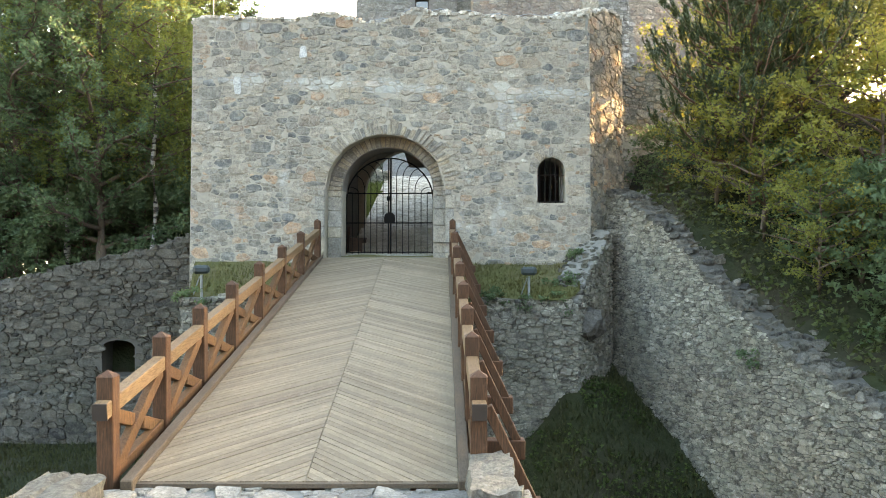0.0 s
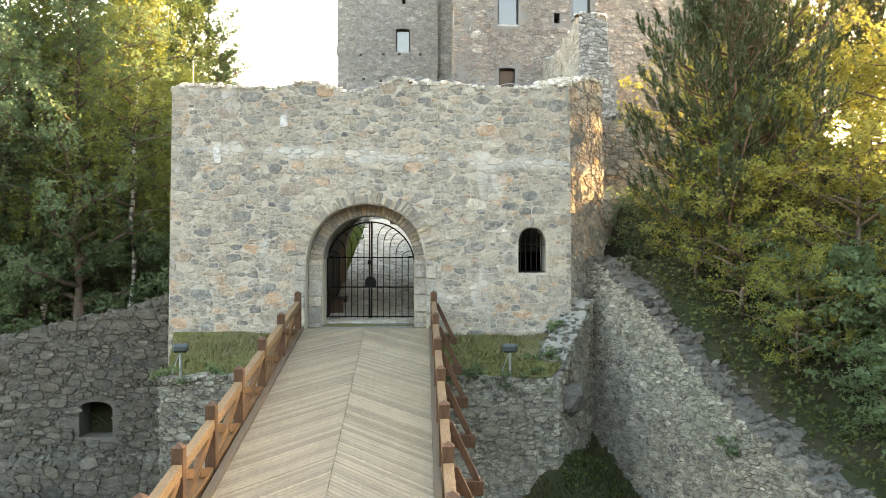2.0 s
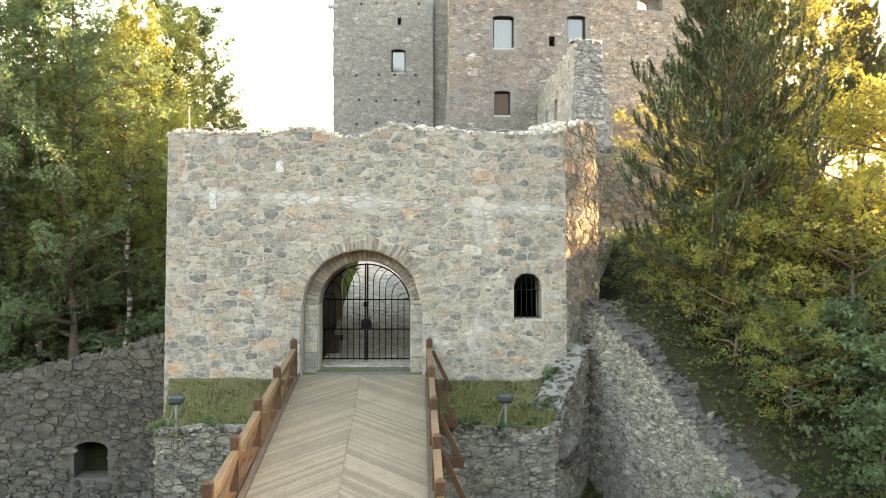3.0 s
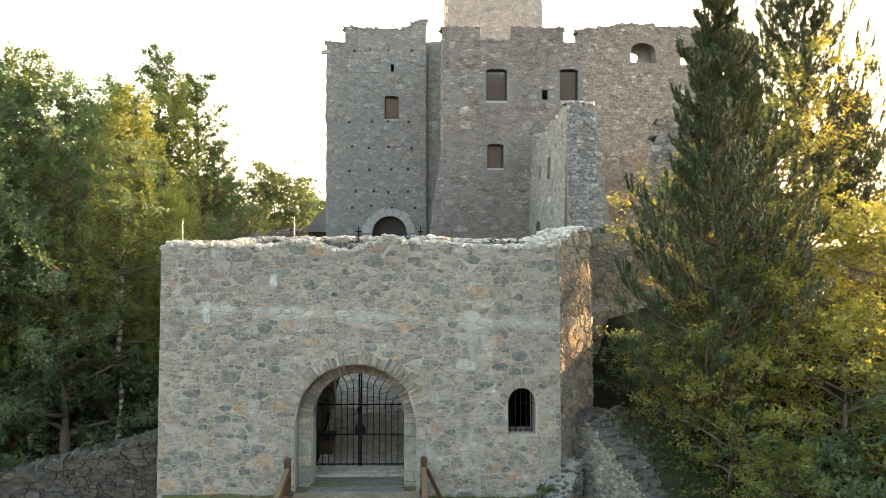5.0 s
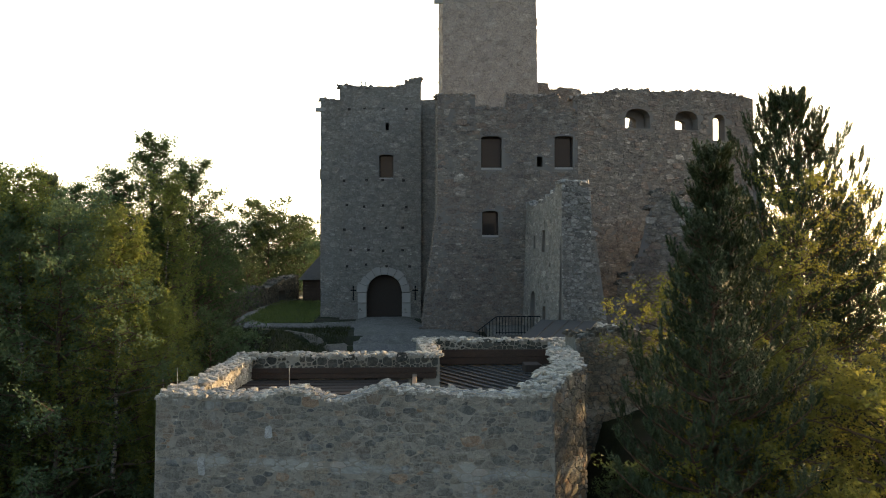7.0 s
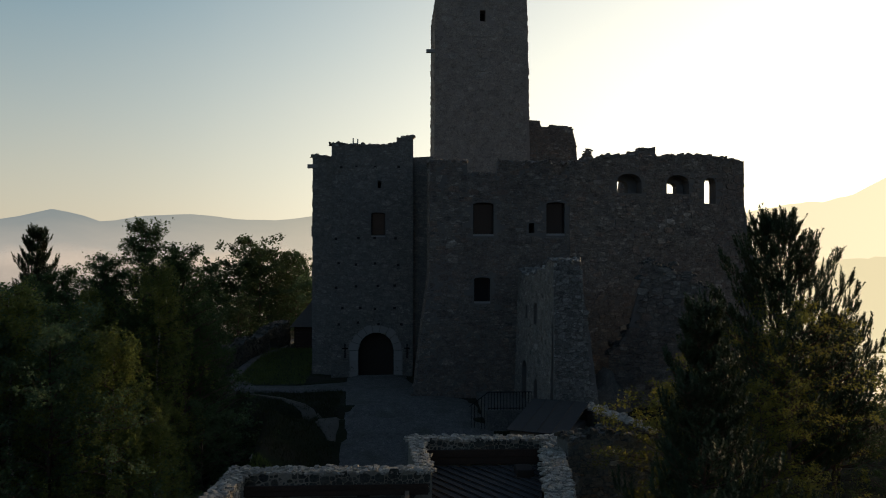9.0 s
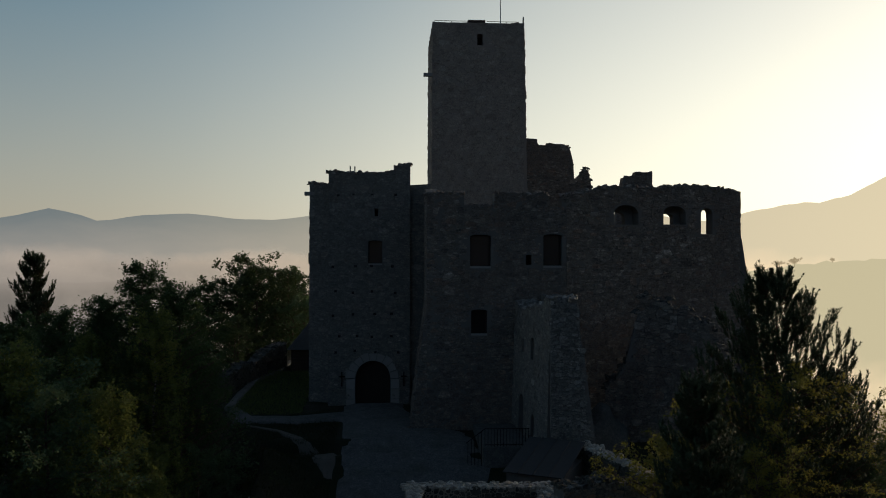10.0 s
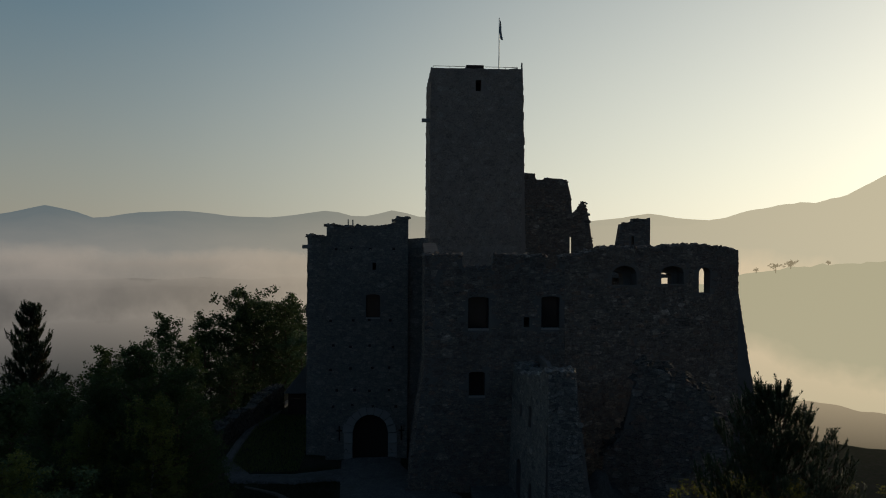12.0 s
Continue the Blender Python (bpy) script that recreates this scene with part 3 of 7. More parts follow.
def ground_lines(lo, hi, mid0, mid1, fine):
    inner = list(np.arange(mid0, mid1, fine))
    out = []
    p, s = mid0, fine
    while p > lo:
        s *= 1.16
        p -= s
        out.append(p)
    left = out[::-1]
    out, p, s = [], mid1, fine
    while p < hi:
        out.append(p)
        s *= 1.16
        p += s
    return np.array(left + inner + out)


gx, gy = ground_lines(-4400, 4400, -18, 26, 0.4), ground_lines(-3000, 4800, 0, 64, 0.4)
GX, GY = np.meshgrid(gx, gy)
GZ = height(GX, GY)
rough = np.array([noise.noise((a * 0.8, b * 0.8, 0)) for a, b in zip(GX.ravel(), GY.ravel())]).reshape(GX.shape)
GZ = GZ + 0.12 * rough
nxg = len(gx)
gfaces = [(j * nxg + i, j * nxg + i + 1, (j + 1) * nxg + i + 1, (j + 1) * nxg + i) for j in range(len(gy) - 1) for i in range(nxg - 1)]
ground = part("ground", (list(zip(GX.ravel().tolist(), GY.ravel().tolist(), GZ.ravel().tolist())), [], gfaces), M_GROUND, smooth=True)
tagged(ground, "grassy moat, forest floor and castle hill", "ground", kind="structure")

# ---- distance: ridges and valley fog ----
# Emission paints haze into the colour, warmer towards the sun's side.
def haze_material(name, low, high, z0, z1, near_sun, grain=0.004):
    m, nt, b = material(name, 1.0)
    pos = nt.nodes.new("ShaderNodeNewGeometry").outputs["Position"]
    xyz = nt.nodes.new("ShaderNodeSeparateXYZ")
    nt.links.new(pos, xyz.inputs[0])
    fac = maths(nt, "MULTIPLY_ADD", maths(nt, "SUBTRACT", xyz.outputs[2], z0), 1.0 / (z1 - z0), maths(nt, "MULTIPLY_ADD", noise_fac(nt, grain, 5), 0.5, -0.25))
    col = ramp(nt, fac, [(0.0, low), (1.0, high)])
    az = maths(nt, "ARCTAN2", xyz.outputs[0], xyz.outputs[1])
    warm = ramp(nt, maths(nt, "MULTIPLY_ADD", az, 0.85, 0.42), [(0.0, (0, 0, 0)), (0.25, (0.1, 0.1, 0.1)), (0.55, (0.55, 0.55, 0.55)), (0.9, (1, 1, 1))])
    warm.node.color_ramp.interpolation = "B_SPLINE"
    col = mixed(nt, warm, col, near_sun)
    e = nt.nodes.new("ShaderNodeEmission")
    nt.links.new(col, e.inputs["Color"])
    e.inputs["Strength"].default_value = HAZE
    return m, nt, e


HAZE = 1.3


def ridge(name, label, radius, a0, a1, base, crest, mat, seed, wob=0.1):
    """A hill chain seen far off: a curved slope from base to its crest line."""
    verts, faces, n = [], [], 160
    rows = 8
    for i in range(n + 1):
        a = radians(a0 + (a1 - a0) * i / n)
        top = crest(math.degrees(a)) * (1 + wob * 0.25 * noise.noise((math.degrees(a) * 0.9, seed, 0))) + 4 * noise.noise((math.degrees(a) * 5, seed, 2))
        for j in range(rows + 1):
            t = j / rows
            r = radius * (1 + 0.25 * t + 0.02 * noise.noise((i * 0.2, j * 0.7, seed)))
            verts.append((r * math.sin(a), r * math.cos(a), base + (top - base) * (t ** 0.8)))
    for i in range(n):
        for j in range(rows):
            k = i * (rows + 1) + j
            faces.append((k, k + rows + 1, k + rows + 2, k + 1))
    ob = part(name, (verts, [], faces), mat, smooth=True)
    return tagged(ob, label, "hills", kind="structure")


M_FAR = haze_material("far ridge with painted haze", (0.26, 0.26, 0.26), (0.12, 0.16, 0.19), -20, 190, (0.66, 0.60, 0.44))[0]
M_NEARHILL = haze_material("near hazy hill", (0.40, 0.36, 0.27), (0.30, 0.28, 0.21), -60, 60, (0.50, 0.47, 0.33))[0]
far_crest = interp([(-75, 0.02), (-30, 0.03), (-25, 0.0334), (-22.5, 0.0457), (-21.2, 0.0413), (-19.5, 0.0312), (-17.1, 0.0392), (-13.9, 0.0423), (-10.6, 0.0359), (-8.3, 0.0365), (-6.4, 0.0397), (-4.6, 0.0456), (-2.1, 0.0371), (0.3, 0.0472), (1.7, 0.0384), (14.1, 0.0336), (17.9, 0.043), (20.1, 0.0361), (21.6, 0.0346), (30, 0.03), (75, 0.02)])
ridge("backdrop_far_ridge", "mountain ridge in painted blue haze beyond the foggy valley", 3200, -75, 75, -100, lambda a: far_crest(a) * 4000 + 25, M_FAR, 3.0)
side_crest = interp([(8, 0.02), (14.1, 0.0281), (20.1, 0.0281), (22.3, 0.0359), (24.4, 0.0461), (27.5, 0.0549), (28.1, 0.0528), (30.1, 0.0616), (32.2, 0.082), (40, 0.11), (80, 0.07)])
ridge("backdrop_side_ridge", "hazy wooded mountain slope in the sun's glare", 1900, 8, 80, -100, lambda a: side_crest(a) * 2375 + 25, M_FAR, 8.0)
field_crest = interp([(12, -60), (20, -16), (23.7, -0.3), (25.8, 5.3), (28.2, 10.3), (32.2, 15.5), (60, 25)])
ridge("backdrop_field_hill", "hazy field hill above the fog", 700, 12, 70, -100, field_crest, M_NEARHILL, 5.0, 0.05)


# Fog sheets emit their own brightness, with the sun's warmth painted in.
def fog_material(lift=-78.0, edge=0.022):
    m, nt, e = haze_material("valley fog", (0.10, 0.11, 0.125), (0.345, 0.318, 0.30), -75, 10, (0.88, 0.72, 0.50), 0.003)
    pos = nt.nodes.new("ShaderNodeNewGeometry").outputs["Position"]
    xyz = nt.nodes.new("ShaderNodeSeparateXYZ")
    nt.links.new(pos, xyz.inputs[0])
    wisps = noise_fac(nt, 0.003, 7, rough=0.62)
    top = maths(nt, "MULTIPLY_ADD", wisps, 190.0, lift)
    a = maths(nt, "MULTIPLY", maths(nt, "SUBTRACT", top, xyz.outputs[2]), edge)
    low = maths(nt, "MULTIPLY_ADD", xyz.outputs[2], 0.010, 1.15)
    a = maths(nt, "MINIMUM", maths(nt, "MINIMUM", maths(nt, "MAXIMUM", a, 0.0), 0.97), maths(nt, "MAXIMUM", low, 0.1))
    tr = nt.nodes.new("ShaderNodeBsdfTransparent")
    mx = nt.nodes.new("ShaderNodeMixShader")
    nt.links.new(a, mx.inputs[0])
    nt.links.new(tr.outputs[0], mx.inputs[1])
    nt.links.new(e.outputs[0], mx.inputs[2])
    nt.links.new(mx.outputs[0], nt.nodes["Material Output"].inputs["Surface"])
    return m


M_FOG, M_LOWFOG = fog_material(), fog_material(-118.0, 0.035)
# The ridges glow with their painted haze colours.
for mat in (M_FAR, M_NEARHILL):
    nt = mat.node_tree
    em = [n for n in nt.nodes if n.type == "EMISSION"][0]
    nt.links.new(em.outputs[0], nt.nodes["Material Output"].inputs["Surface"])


def fog_bank(radius, a0, a1, z0, z1, mat):
    verts, faces, n = [], [], 60
    for i in range(n + 1):
        a = radians(a0 + (a1 - a0) * i / n)
        r = radius * (1 + 0.06 * noise.noise((i * 0.15, radius, 0)))
        for z in (z0, (z0 + z1) / 2, z1):
            verts.append((r * math.sin(a), r * math.cos(a), z))
    for i in range(n):
        for j in range(2):
            k = i * 3 + j
            faces.append((k, k + 3, k + 4, k + 1))
    ob = part("backdrop_fog_bank", (verts, [], faces), mat, smooth=True)
    return tagged(ob, "low morning fog lying in the valley", "fog", kind="structure")


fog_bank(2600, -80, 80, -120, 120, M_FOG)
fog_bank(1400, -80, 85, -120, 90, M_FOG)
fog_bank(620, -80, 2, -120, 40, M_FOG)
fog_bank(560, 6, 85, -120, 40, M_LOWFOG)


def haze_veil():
    """Glowing shell that paints morning haze and sun-side sky brightness over the far ridges, fading upwards."""
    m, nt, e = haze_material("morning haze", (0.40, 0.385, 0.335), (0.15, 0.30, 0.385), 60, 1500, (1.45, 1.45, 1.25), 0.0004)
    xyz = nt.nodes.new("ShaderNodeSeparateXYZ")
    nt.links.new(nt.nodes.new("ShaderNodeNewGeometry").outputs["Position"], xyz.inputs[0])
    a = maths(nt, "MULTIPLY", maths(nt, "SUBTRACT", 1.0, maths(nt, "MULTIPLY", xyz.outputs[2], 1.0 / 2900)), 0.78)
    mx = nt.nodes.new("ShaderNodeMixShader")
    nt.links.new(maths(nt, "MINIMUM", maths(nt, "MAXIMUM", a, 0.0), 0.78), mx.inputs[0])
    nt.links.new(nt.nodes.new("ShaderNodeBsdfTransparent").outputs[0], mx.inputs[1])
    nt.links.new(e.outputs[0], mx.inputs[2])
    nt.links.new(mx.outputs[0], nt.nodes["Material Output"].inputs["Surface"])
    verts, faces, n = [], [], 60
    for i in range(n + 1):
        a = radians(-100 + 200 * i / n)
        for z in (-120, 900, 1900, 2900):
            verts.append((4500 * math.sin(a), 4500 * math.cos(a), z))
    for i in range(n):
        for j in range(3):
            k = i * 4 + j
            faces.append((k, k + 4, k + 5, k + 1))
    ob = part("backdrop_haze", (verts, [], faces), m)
    return tagged(ob, "glowing shell painting pale haze and sky brightness above the far mountains", "haze", kind="structure")


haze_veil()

# wooded hill on the far bank behind the viewer
# Unseen; added to cut low sky light and darken the panes' reflections.
def rear_hill():
    verts, faces, n, rows = [], [], 120, 10
    for i in range(n + 1):
        a = radians(88 + 184 * i / n)
        top = 98 * math.sin(math.pi * min(1, max(0, i / n))) ** 0.4 + 8 * noise.noise((i * 0.15, 3, 0)) + 3 * noise.noise((i * 0.9, 5, 0))
        for j in range(rows + 1):
            t = j / rows
            r = 140 + 150 * t
            verts.append((r * math.sin(a), r * math.cos(a), -40 + (top + 40) * t ** 0.7 + 3 * noise.noise((i * 0.7, j * 1.1, 1))))
    for i in range(n):
        for j in range(rows):
            k = i * (rows + 1) + j
            faces.append((k, k + 1, k + rows + 2, k + rows + 1))
    ob = part("backdrop_rear_hill", (verts, [], faces), M_REARHILL, smooth=True)
    return tagged(ob, "unseen dark wooded hill added across the valley", "hills", kind="structure")


rear_hill()

# ---- gatehouse ----
GATE_A, GATE_B = (-7.52, 23.98), (4.32, 23.63)
front = Plane(GATE_A, GATE_B, 0.05, 0.0)
ARCH_C, ARCH_R, SPRING = front.u_of(-1.72, 23.8), 1.78, 4.50
GATE_C, LEAF_C, LEAF_W = front.u_of(-1.69, 23.8), front.u_of(-1.81, 23.8), 2.45
gate_hole = arch(ARCH_C - ARCH_R, ARCH_C + ARCH_R, 2.3, SPRING, 1.64)
WIN_C = front.u_of(3.18, 23.7)
win_hole = arch(WIN_C - 0.41, WIN_C + 0.41, 4.10, 5.03, 0.42)
front_top = jagged([(0, 9.62), (0.6, 9.72), (3.0, 9.62), (4.2, 9.85), (5.1, 9.50), (5.6, 9.5), (6.7, 9.88), (8.2, 9.75), (9.5, 9.62), (11.0, 9.66), (11.9, 9.75)], 0.05, 1.0)
gatehouse = thing("gatehouse", "ruined rubble-stone gatehouse with an arched gateway", "gatehouse")
body = part("front_wall", wall_mesh(front, 0, front.length, lambda u: -0.5, front_top, [gate_hole, win_hole], 1.1), M_MORTAR, gatehouse)
oblique = Plane((4.28, 24.05), (5.75, 26.3), 0.02, 9.0)
side_r = Plane((5.75, 26.3), (7.35, 36.6), 0.0, 0.0)
side_l = Plane((-6.6, 32.2), (-7.48, 24.9), 0.0, 0.0)
back_low = Plane((-6.0, 31.3), (1.12, 31.19), 0.0, 0.0)
back_high = Plane((0.35, 36.4), (7.2, 36.2), 0.0, 0.0)
mid_wall = Plane((0.35, 36.4), (0.65, 31.2), 0.0, 0.0)
ob_top = jagged([(0, 9.75), (1.2, 10.1), (3, 10.3)], 0.06, 5.0)
part("corner_wall", wall_mesh(oblique, 0, oblique.length, lambda u: -0.5, ob_top, [], 1.0), M_MORTAR_GREY, gatehouse)
sr_top = jagged([(0, 10.2), (4, 10.1), (8, 9.75), (11, 10.0)], 0.06, 6.0)
part("side_wall", wall_mesh(side_r, 0, side_r.length, lambda u: 1.0, sr_top, [], 0.9), M_MORTAR_GREY, gatehouse)
sl_top = jagged([(0, 10.0), (4, 9.75), (8.2, 9.75)], 0.05, 7.0)
part("side_wall", wall_mesh(side_l, 0, side_l.length, lambda u: -0.5, sl_top, [], 0.75), M_MORTAR, gatehouse)
rear_hole = arch(2.98, 6.8, 2.0, 4.75, 1.75)
bl_top = jagged([(0, 10.0), (6.8, 10.02)], 0.04, 8.0)
part("rear_wall", wall_mesh(back_low, 0, back_low.length, lambda u: 1.5, bl_top, [rear_hole], 0.7), M_MORTAR, gatehouse)
bh_top = jagged([(0, 10.05), (7, 10.0)], 0.04, 9.0)
part("rear_wall", wall_mesh(back_high, 0, back_high.length, lambda u: 1.5, bh_top, [], 0.7), M_MORTAR, gatehouse)
part("inner_wall", wall_mesh(mid_wall, 0, mid_wall.length, lambda u: 1.5, jagged([(0, 10.05), (5.3, 10.0)], 0.04, 10.0), [], 0.55), M_MORTAR, gatehouse)


def in_hole(o, u, v, margin=0.0):
    if not (o[0] - margin < u < o[1] + margin and v > o[2] - margin):
        return False
    c = (o[0] + o[1]) / 2
    k = (o[1] - o[0]) / (o[1] - o[0] + 2 * margin)
    return v < o[3](c + (u - c) * k) + margin


def face_keep(u, v):
    if in_hole(win_hole, u, v, 0.06) or in_hole(gate_hole, u, v, 0.08):
        return False
    if math.hypot(u - ARCH_C, (v - SPRING) * 1.06) < 2.14 and v > SPRING:
        return False
    if abs(u - ARCH_C) < 2.02 and v <= SPRING:
        return False
    if math.hypot(u - WIN_C, v - 5.03) < 0.72 and v > 5.03:
        return False
    return v < front_top(u) - 0.06


# stones of the gatehouse face; those round the gateway are pieces of their own
rng = random.Random(11)
jv, jf, loose = [], [], []
for poly in rubble(0, front.length, 0.6, 10.1, 0.35, 0.19, 21):
    u, v = centre(poly)
    if not face_keep(u, v):
        continue
    if v < 5.03 and abs(u - WIN_C) < 1.0 and v > 3.7:
        side = WIN_C - 0.42 if u < WIN_C else WIN_C + 0.42
        if abs(u - WIN_C) > 0.42:
            poly = clip_poly(poly, (lambda p: side - p[0]) if u < WIN_C else (lambda p: p[0] - side))
        elif v < 4.1:
            poly = clip_poly(poly, lambda p: 4.09 - p[1])
    if len(loose) < 300 and ARCH_C - 4.2 < u < ARCH_C + 5.4 and 2.3 < v < 5.6:
        a, b = [], []
        stone(a, b, poly, front.at, 0.015, rng, True, 0.013)
        if b:
            loose.append((a, [], b))
    else:
        stone(jv, jf, poly, front.at, 0.015, rng, True, 0.013)
facing = part("stone_facing", (jv, [], jf), M_GATE, gatehouse, "rubble facing of mixed grey, buff and rusty stones")
facing["kind"] = "stuff"


def capping(pl, top, thick, seed, size=0.22, u0=0.0, u1=None, chunk=1.0):
    """Rough stones bedded in mortar along a broken wall top."""
    r = random.Random(seed)
    verts, faces = [], []
    u = u0
    while u < (u1 or pl.length):
        w = -0.05
        while w < thick:
            s = size * r.uniform(0.45, 1.25)
            c = Vector(pl.at(u + r.uniform(-0.3, 0.3) * size, top(u) + r.uniform(-0.04, 0.05), w + s / 2))
            base, n = len(verts), 6
            turn, long = r.random() * 3.14, r.uniform(0.65, 1.35)
            slant = (r.uniform(-0.5, 0.5) * chunk, r.uniform(-0.5, 0.5) * chunk)
            for ring, z in ((0.56, -0.07), (0.55, s * 0.12 * chunk), (0.36, s * r.uniform(0.15, 0.36) * chunk)):
                for k in range(n):
                    a = 2 * math.pi * k / n + r.uniform(-0.3, 0.3)
                    x, y = math.cos(a) * s * ring * long * r.uniform(0.8, 1.2), math.sin(a) * s * ring / long * r.uniform(0.8, 1.2)
                    x, y = x * math.cos(turn) - y * math.sin(turn), x * math.sin(turn) + y * math.cos(turn)
                    verts.append((c.x + x, c.y + y, c.z + z + (x * slant[0] + y * slant[1] if z > 0 else 0)))
            for q in (0, n):
                for k in range(n):
                    faces.append((base + q + k, base + q + (k + 1) % n, base + q + n + (k + 1) % n, base + q + n + k))
            faces.append(tuple(base + 2 * n + k for k in range(n)))
            w += s * 0.85
        u += size * r.uniform(0.6, 1.0)
    return verts, [], faces


for pl, top, th, sd in ((front, front_top, 1.1, 1), (oblique, ob_top, 1.0, 2), (side_r, sr_top, 0.9, 3), (side_l, sl_top, 0.75, 4), (back_low, bl_top, 0.7, 5), (back_high, bh_top, 0.7, 6), (mid_wall, interp([(0, 10.05), (5.3, 10.0)]), 0.55, 7)):
    cap = part("wall_capping", capping(pl, top, th, sd, 0.24, chunk=0.6), M_CAP, gatehouse, "pale mortared capping stones")
    cap["kind"] = "stuff"
for pl, top, lo, sd in ((oblique, ob_top, -0.4, 31), (side_r, sr_top, 3.0, 32)):
    fc = part("stone_facing", masonry(pl, 0, pl.length, lo, 10.4, 0.34, 0.24, sd, lambda u, v: v < top(u) - 0.08, 0.03, True, 0.018), M_GATE, gatehouse)
    fc["kind"] = "stuff"


class Inside:
    """The hidden side of a wall: the same plan line seen from behind."""

    def __init__(self, pl, thick):
        self.pl, self.thick = pl, thick

    def at(self, u, v, w=0.0):
        return self.pl.at(self.pl.length - u, v, self.thick - w)


# Pale capping stone puts the sun on this inner face into its colour.
for pl, top, th, lo, sd in ((side_l, sl_top, 0.75, 8.6, 41), ):
    fc = part("stone_facing", masonry(Inside(pl, th), 0, pl.length, lo, 10.2, 0.28, 0.18, sd, lambda u, v: v < top(pl.length - u) - 0.06), M_CAP, gatehouse)
    fc["kind"] = "stuff"
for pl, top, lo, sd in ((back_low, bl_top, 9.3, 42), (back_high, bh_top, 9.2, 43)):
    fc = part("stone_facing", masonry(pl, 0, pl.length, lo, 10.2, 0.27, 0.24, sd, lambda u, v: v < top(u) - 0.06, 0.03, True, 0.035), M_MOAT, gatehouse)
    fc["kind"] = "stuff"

# two blocks splashed with whitewash
for x, z, w, h in ((-6.15, 7.62, 0.11, 0.27), (-4.19, 8.62, 0.12, 0.19)):
    verts, faces = [], []
    c = front.u_of(x, 23.8)
    stone(verts, faces, [(c - w, z - h), (c + w, z - h), (c + w, z), (c + w * 0.8, z + h), (c - w * 0.9, z + h)], front.at, 0.045, random.Random(int(z * 10)), True, 0.004)
    part("whitewashed_stone", (verts, [], faces), M_WHITEWASH, gatehouse, "stone splashed with white lime")
# arch and window surrounds of the gatehouse
for k, data in enumerate(ring_stones(front, ARCH_C, SPRING, ARCH_R + 0.005, 2.17, 45, proud=0.045, squash=0.922, seed=3)):
    part("voussoir", data, M_VOUSSOIR, gatehouse)
for k, data in enumerate(ring_stones(front, WIN_C, 5.03, 0.43, 0.70, 13, proud=0.04, seed=4)):
    part("voussoir", data, M_VOUSSOIR, gatehouse)
for sgn in (-1, 1):
    v, k = 2.35, 0
    while v < SPRING - 0.05:
        h = min(random.Random(k * 7 + sgn).uniform(0.24, 0.52), SPRING - v)
        if h < 0.06:
            break
        for name, c, r0, r1, deep in (("jamb_stone", ARCH_C, ARCH_R + 0.005, random.Random(k + 50 * sgn).uniform(1.94, 2.10), -0.035), ("inner_jamb_stone", GATE_C, 1.385, 1.80, 0.445)):
            lo, hi = sorted((c + sgn * r0, c + sgn * r1))
            verts, faces = [], []
            stone(verts, faces, [(lo, v), (hi, v), (hi, v + h), (lo, v + h)], lambda u, v, w: front.at(u, v, w + deep), 0.03, random.Random(k), False, 0.010)
            part(name, (verts, [], faces), M_QUOIN, gatehouse)
        v += h
        k += 1
# inner ring of the arch, set back, and lining of the passage
def soffit(name, r, v0, rise, w0, w1, mat, deep=0.46):
    verts, faces, n = [], [], 28
    for w in (w0, w1):
        for add in (0.0, deep):
            for k in range(n + 1):
                a = math.pi * k / n
                verts.append(front.at(GATE_C + (r + add) * math.cos(a), v0 + (rise + add) * math.sin(a), w))
    m = 2 * (n + 1)
    for k in range(n):
        faces += [(k, k + 1, m + k + 1, m + k), (n + 1 + k, k + n + 2, k + 1, k), (m + k, m + k + 1, m + n + 2 + k, m + n + 1 + k)]
    return part(name, (verts, [], faces), mat, gatehouse)


for data in ring_stones(Plane(front.at(0, 0, 0.50)[:2], front.at(front.length, 0, 0.50)[:2], 0.05, 0.0), GATE_C, SPRING, 1.385, 1.80, 33, proud=0.03, squash=0.955, seed=13):
    part("inner_voussoir", data, M_VOUSSOIR, gatehouse)
# Darker mortar on both soffits holds the passage's shade.
soffit("inner_arch", 1.37, SPRING, 1.31, 0.53, 1.25, M_PLASTER)
soffit("passage_vault", 1.50, SPRING, 1.44, 1.22, 2.85, M_PLASTER, 0.5)
for sgn in (-1, 1):
    bm = bmesh.new()
    a, b = GATE_C + sgn * 1.37, GATE_C + sgn * 1.84
    p = [front.at(u, v, w) for u in (a, b) for v in (2.2, SPRING + 0.01) for w in (0.53, 1.25)]
    vs = [bm.verts.new(q) for q in p]
    for f in ((0, 1, 3, 2), (4, 6, 7, 5), (0, 4, 5, 1), (2, 3, 7, 6), (0, 2, 6, 4), (1, 5, 7, 3)):
        bm.faces.new([vs[i] for i in f])
    part("inner_jamb", bm, M_MORTAR, gatehouse)
# Dark mortar on the left wall paints the roofed passage's shade.
bm = bmesh.new()
box(bm, (-4.3, 24.95, 1.8), (-3.27, 33.0, 6.2))
part("passage_wall", bm, M_MORTAR_OLD, gatehouse)
bm = bmesh.new()
box(bm, (-0.31, 24.9, 1.8), (0.5, 31.2, 8.0))
part("passage_wall", bm, M_PLASTER, gatehouse)
bm = bmesh.new()
box(bm, (-0.1, 24.9, 6.4), (3.8, 31.2, 6.7))
part("passage_ceiling", bm, M_BOARD, gatehouse)
# Unseen floor pieces, sized to shade the passage but leave the lane lit.
bm = bmesh.new()
box(bm, (-6.6, 25.25, 6.75), (-3.3, 31.15, 6.95))
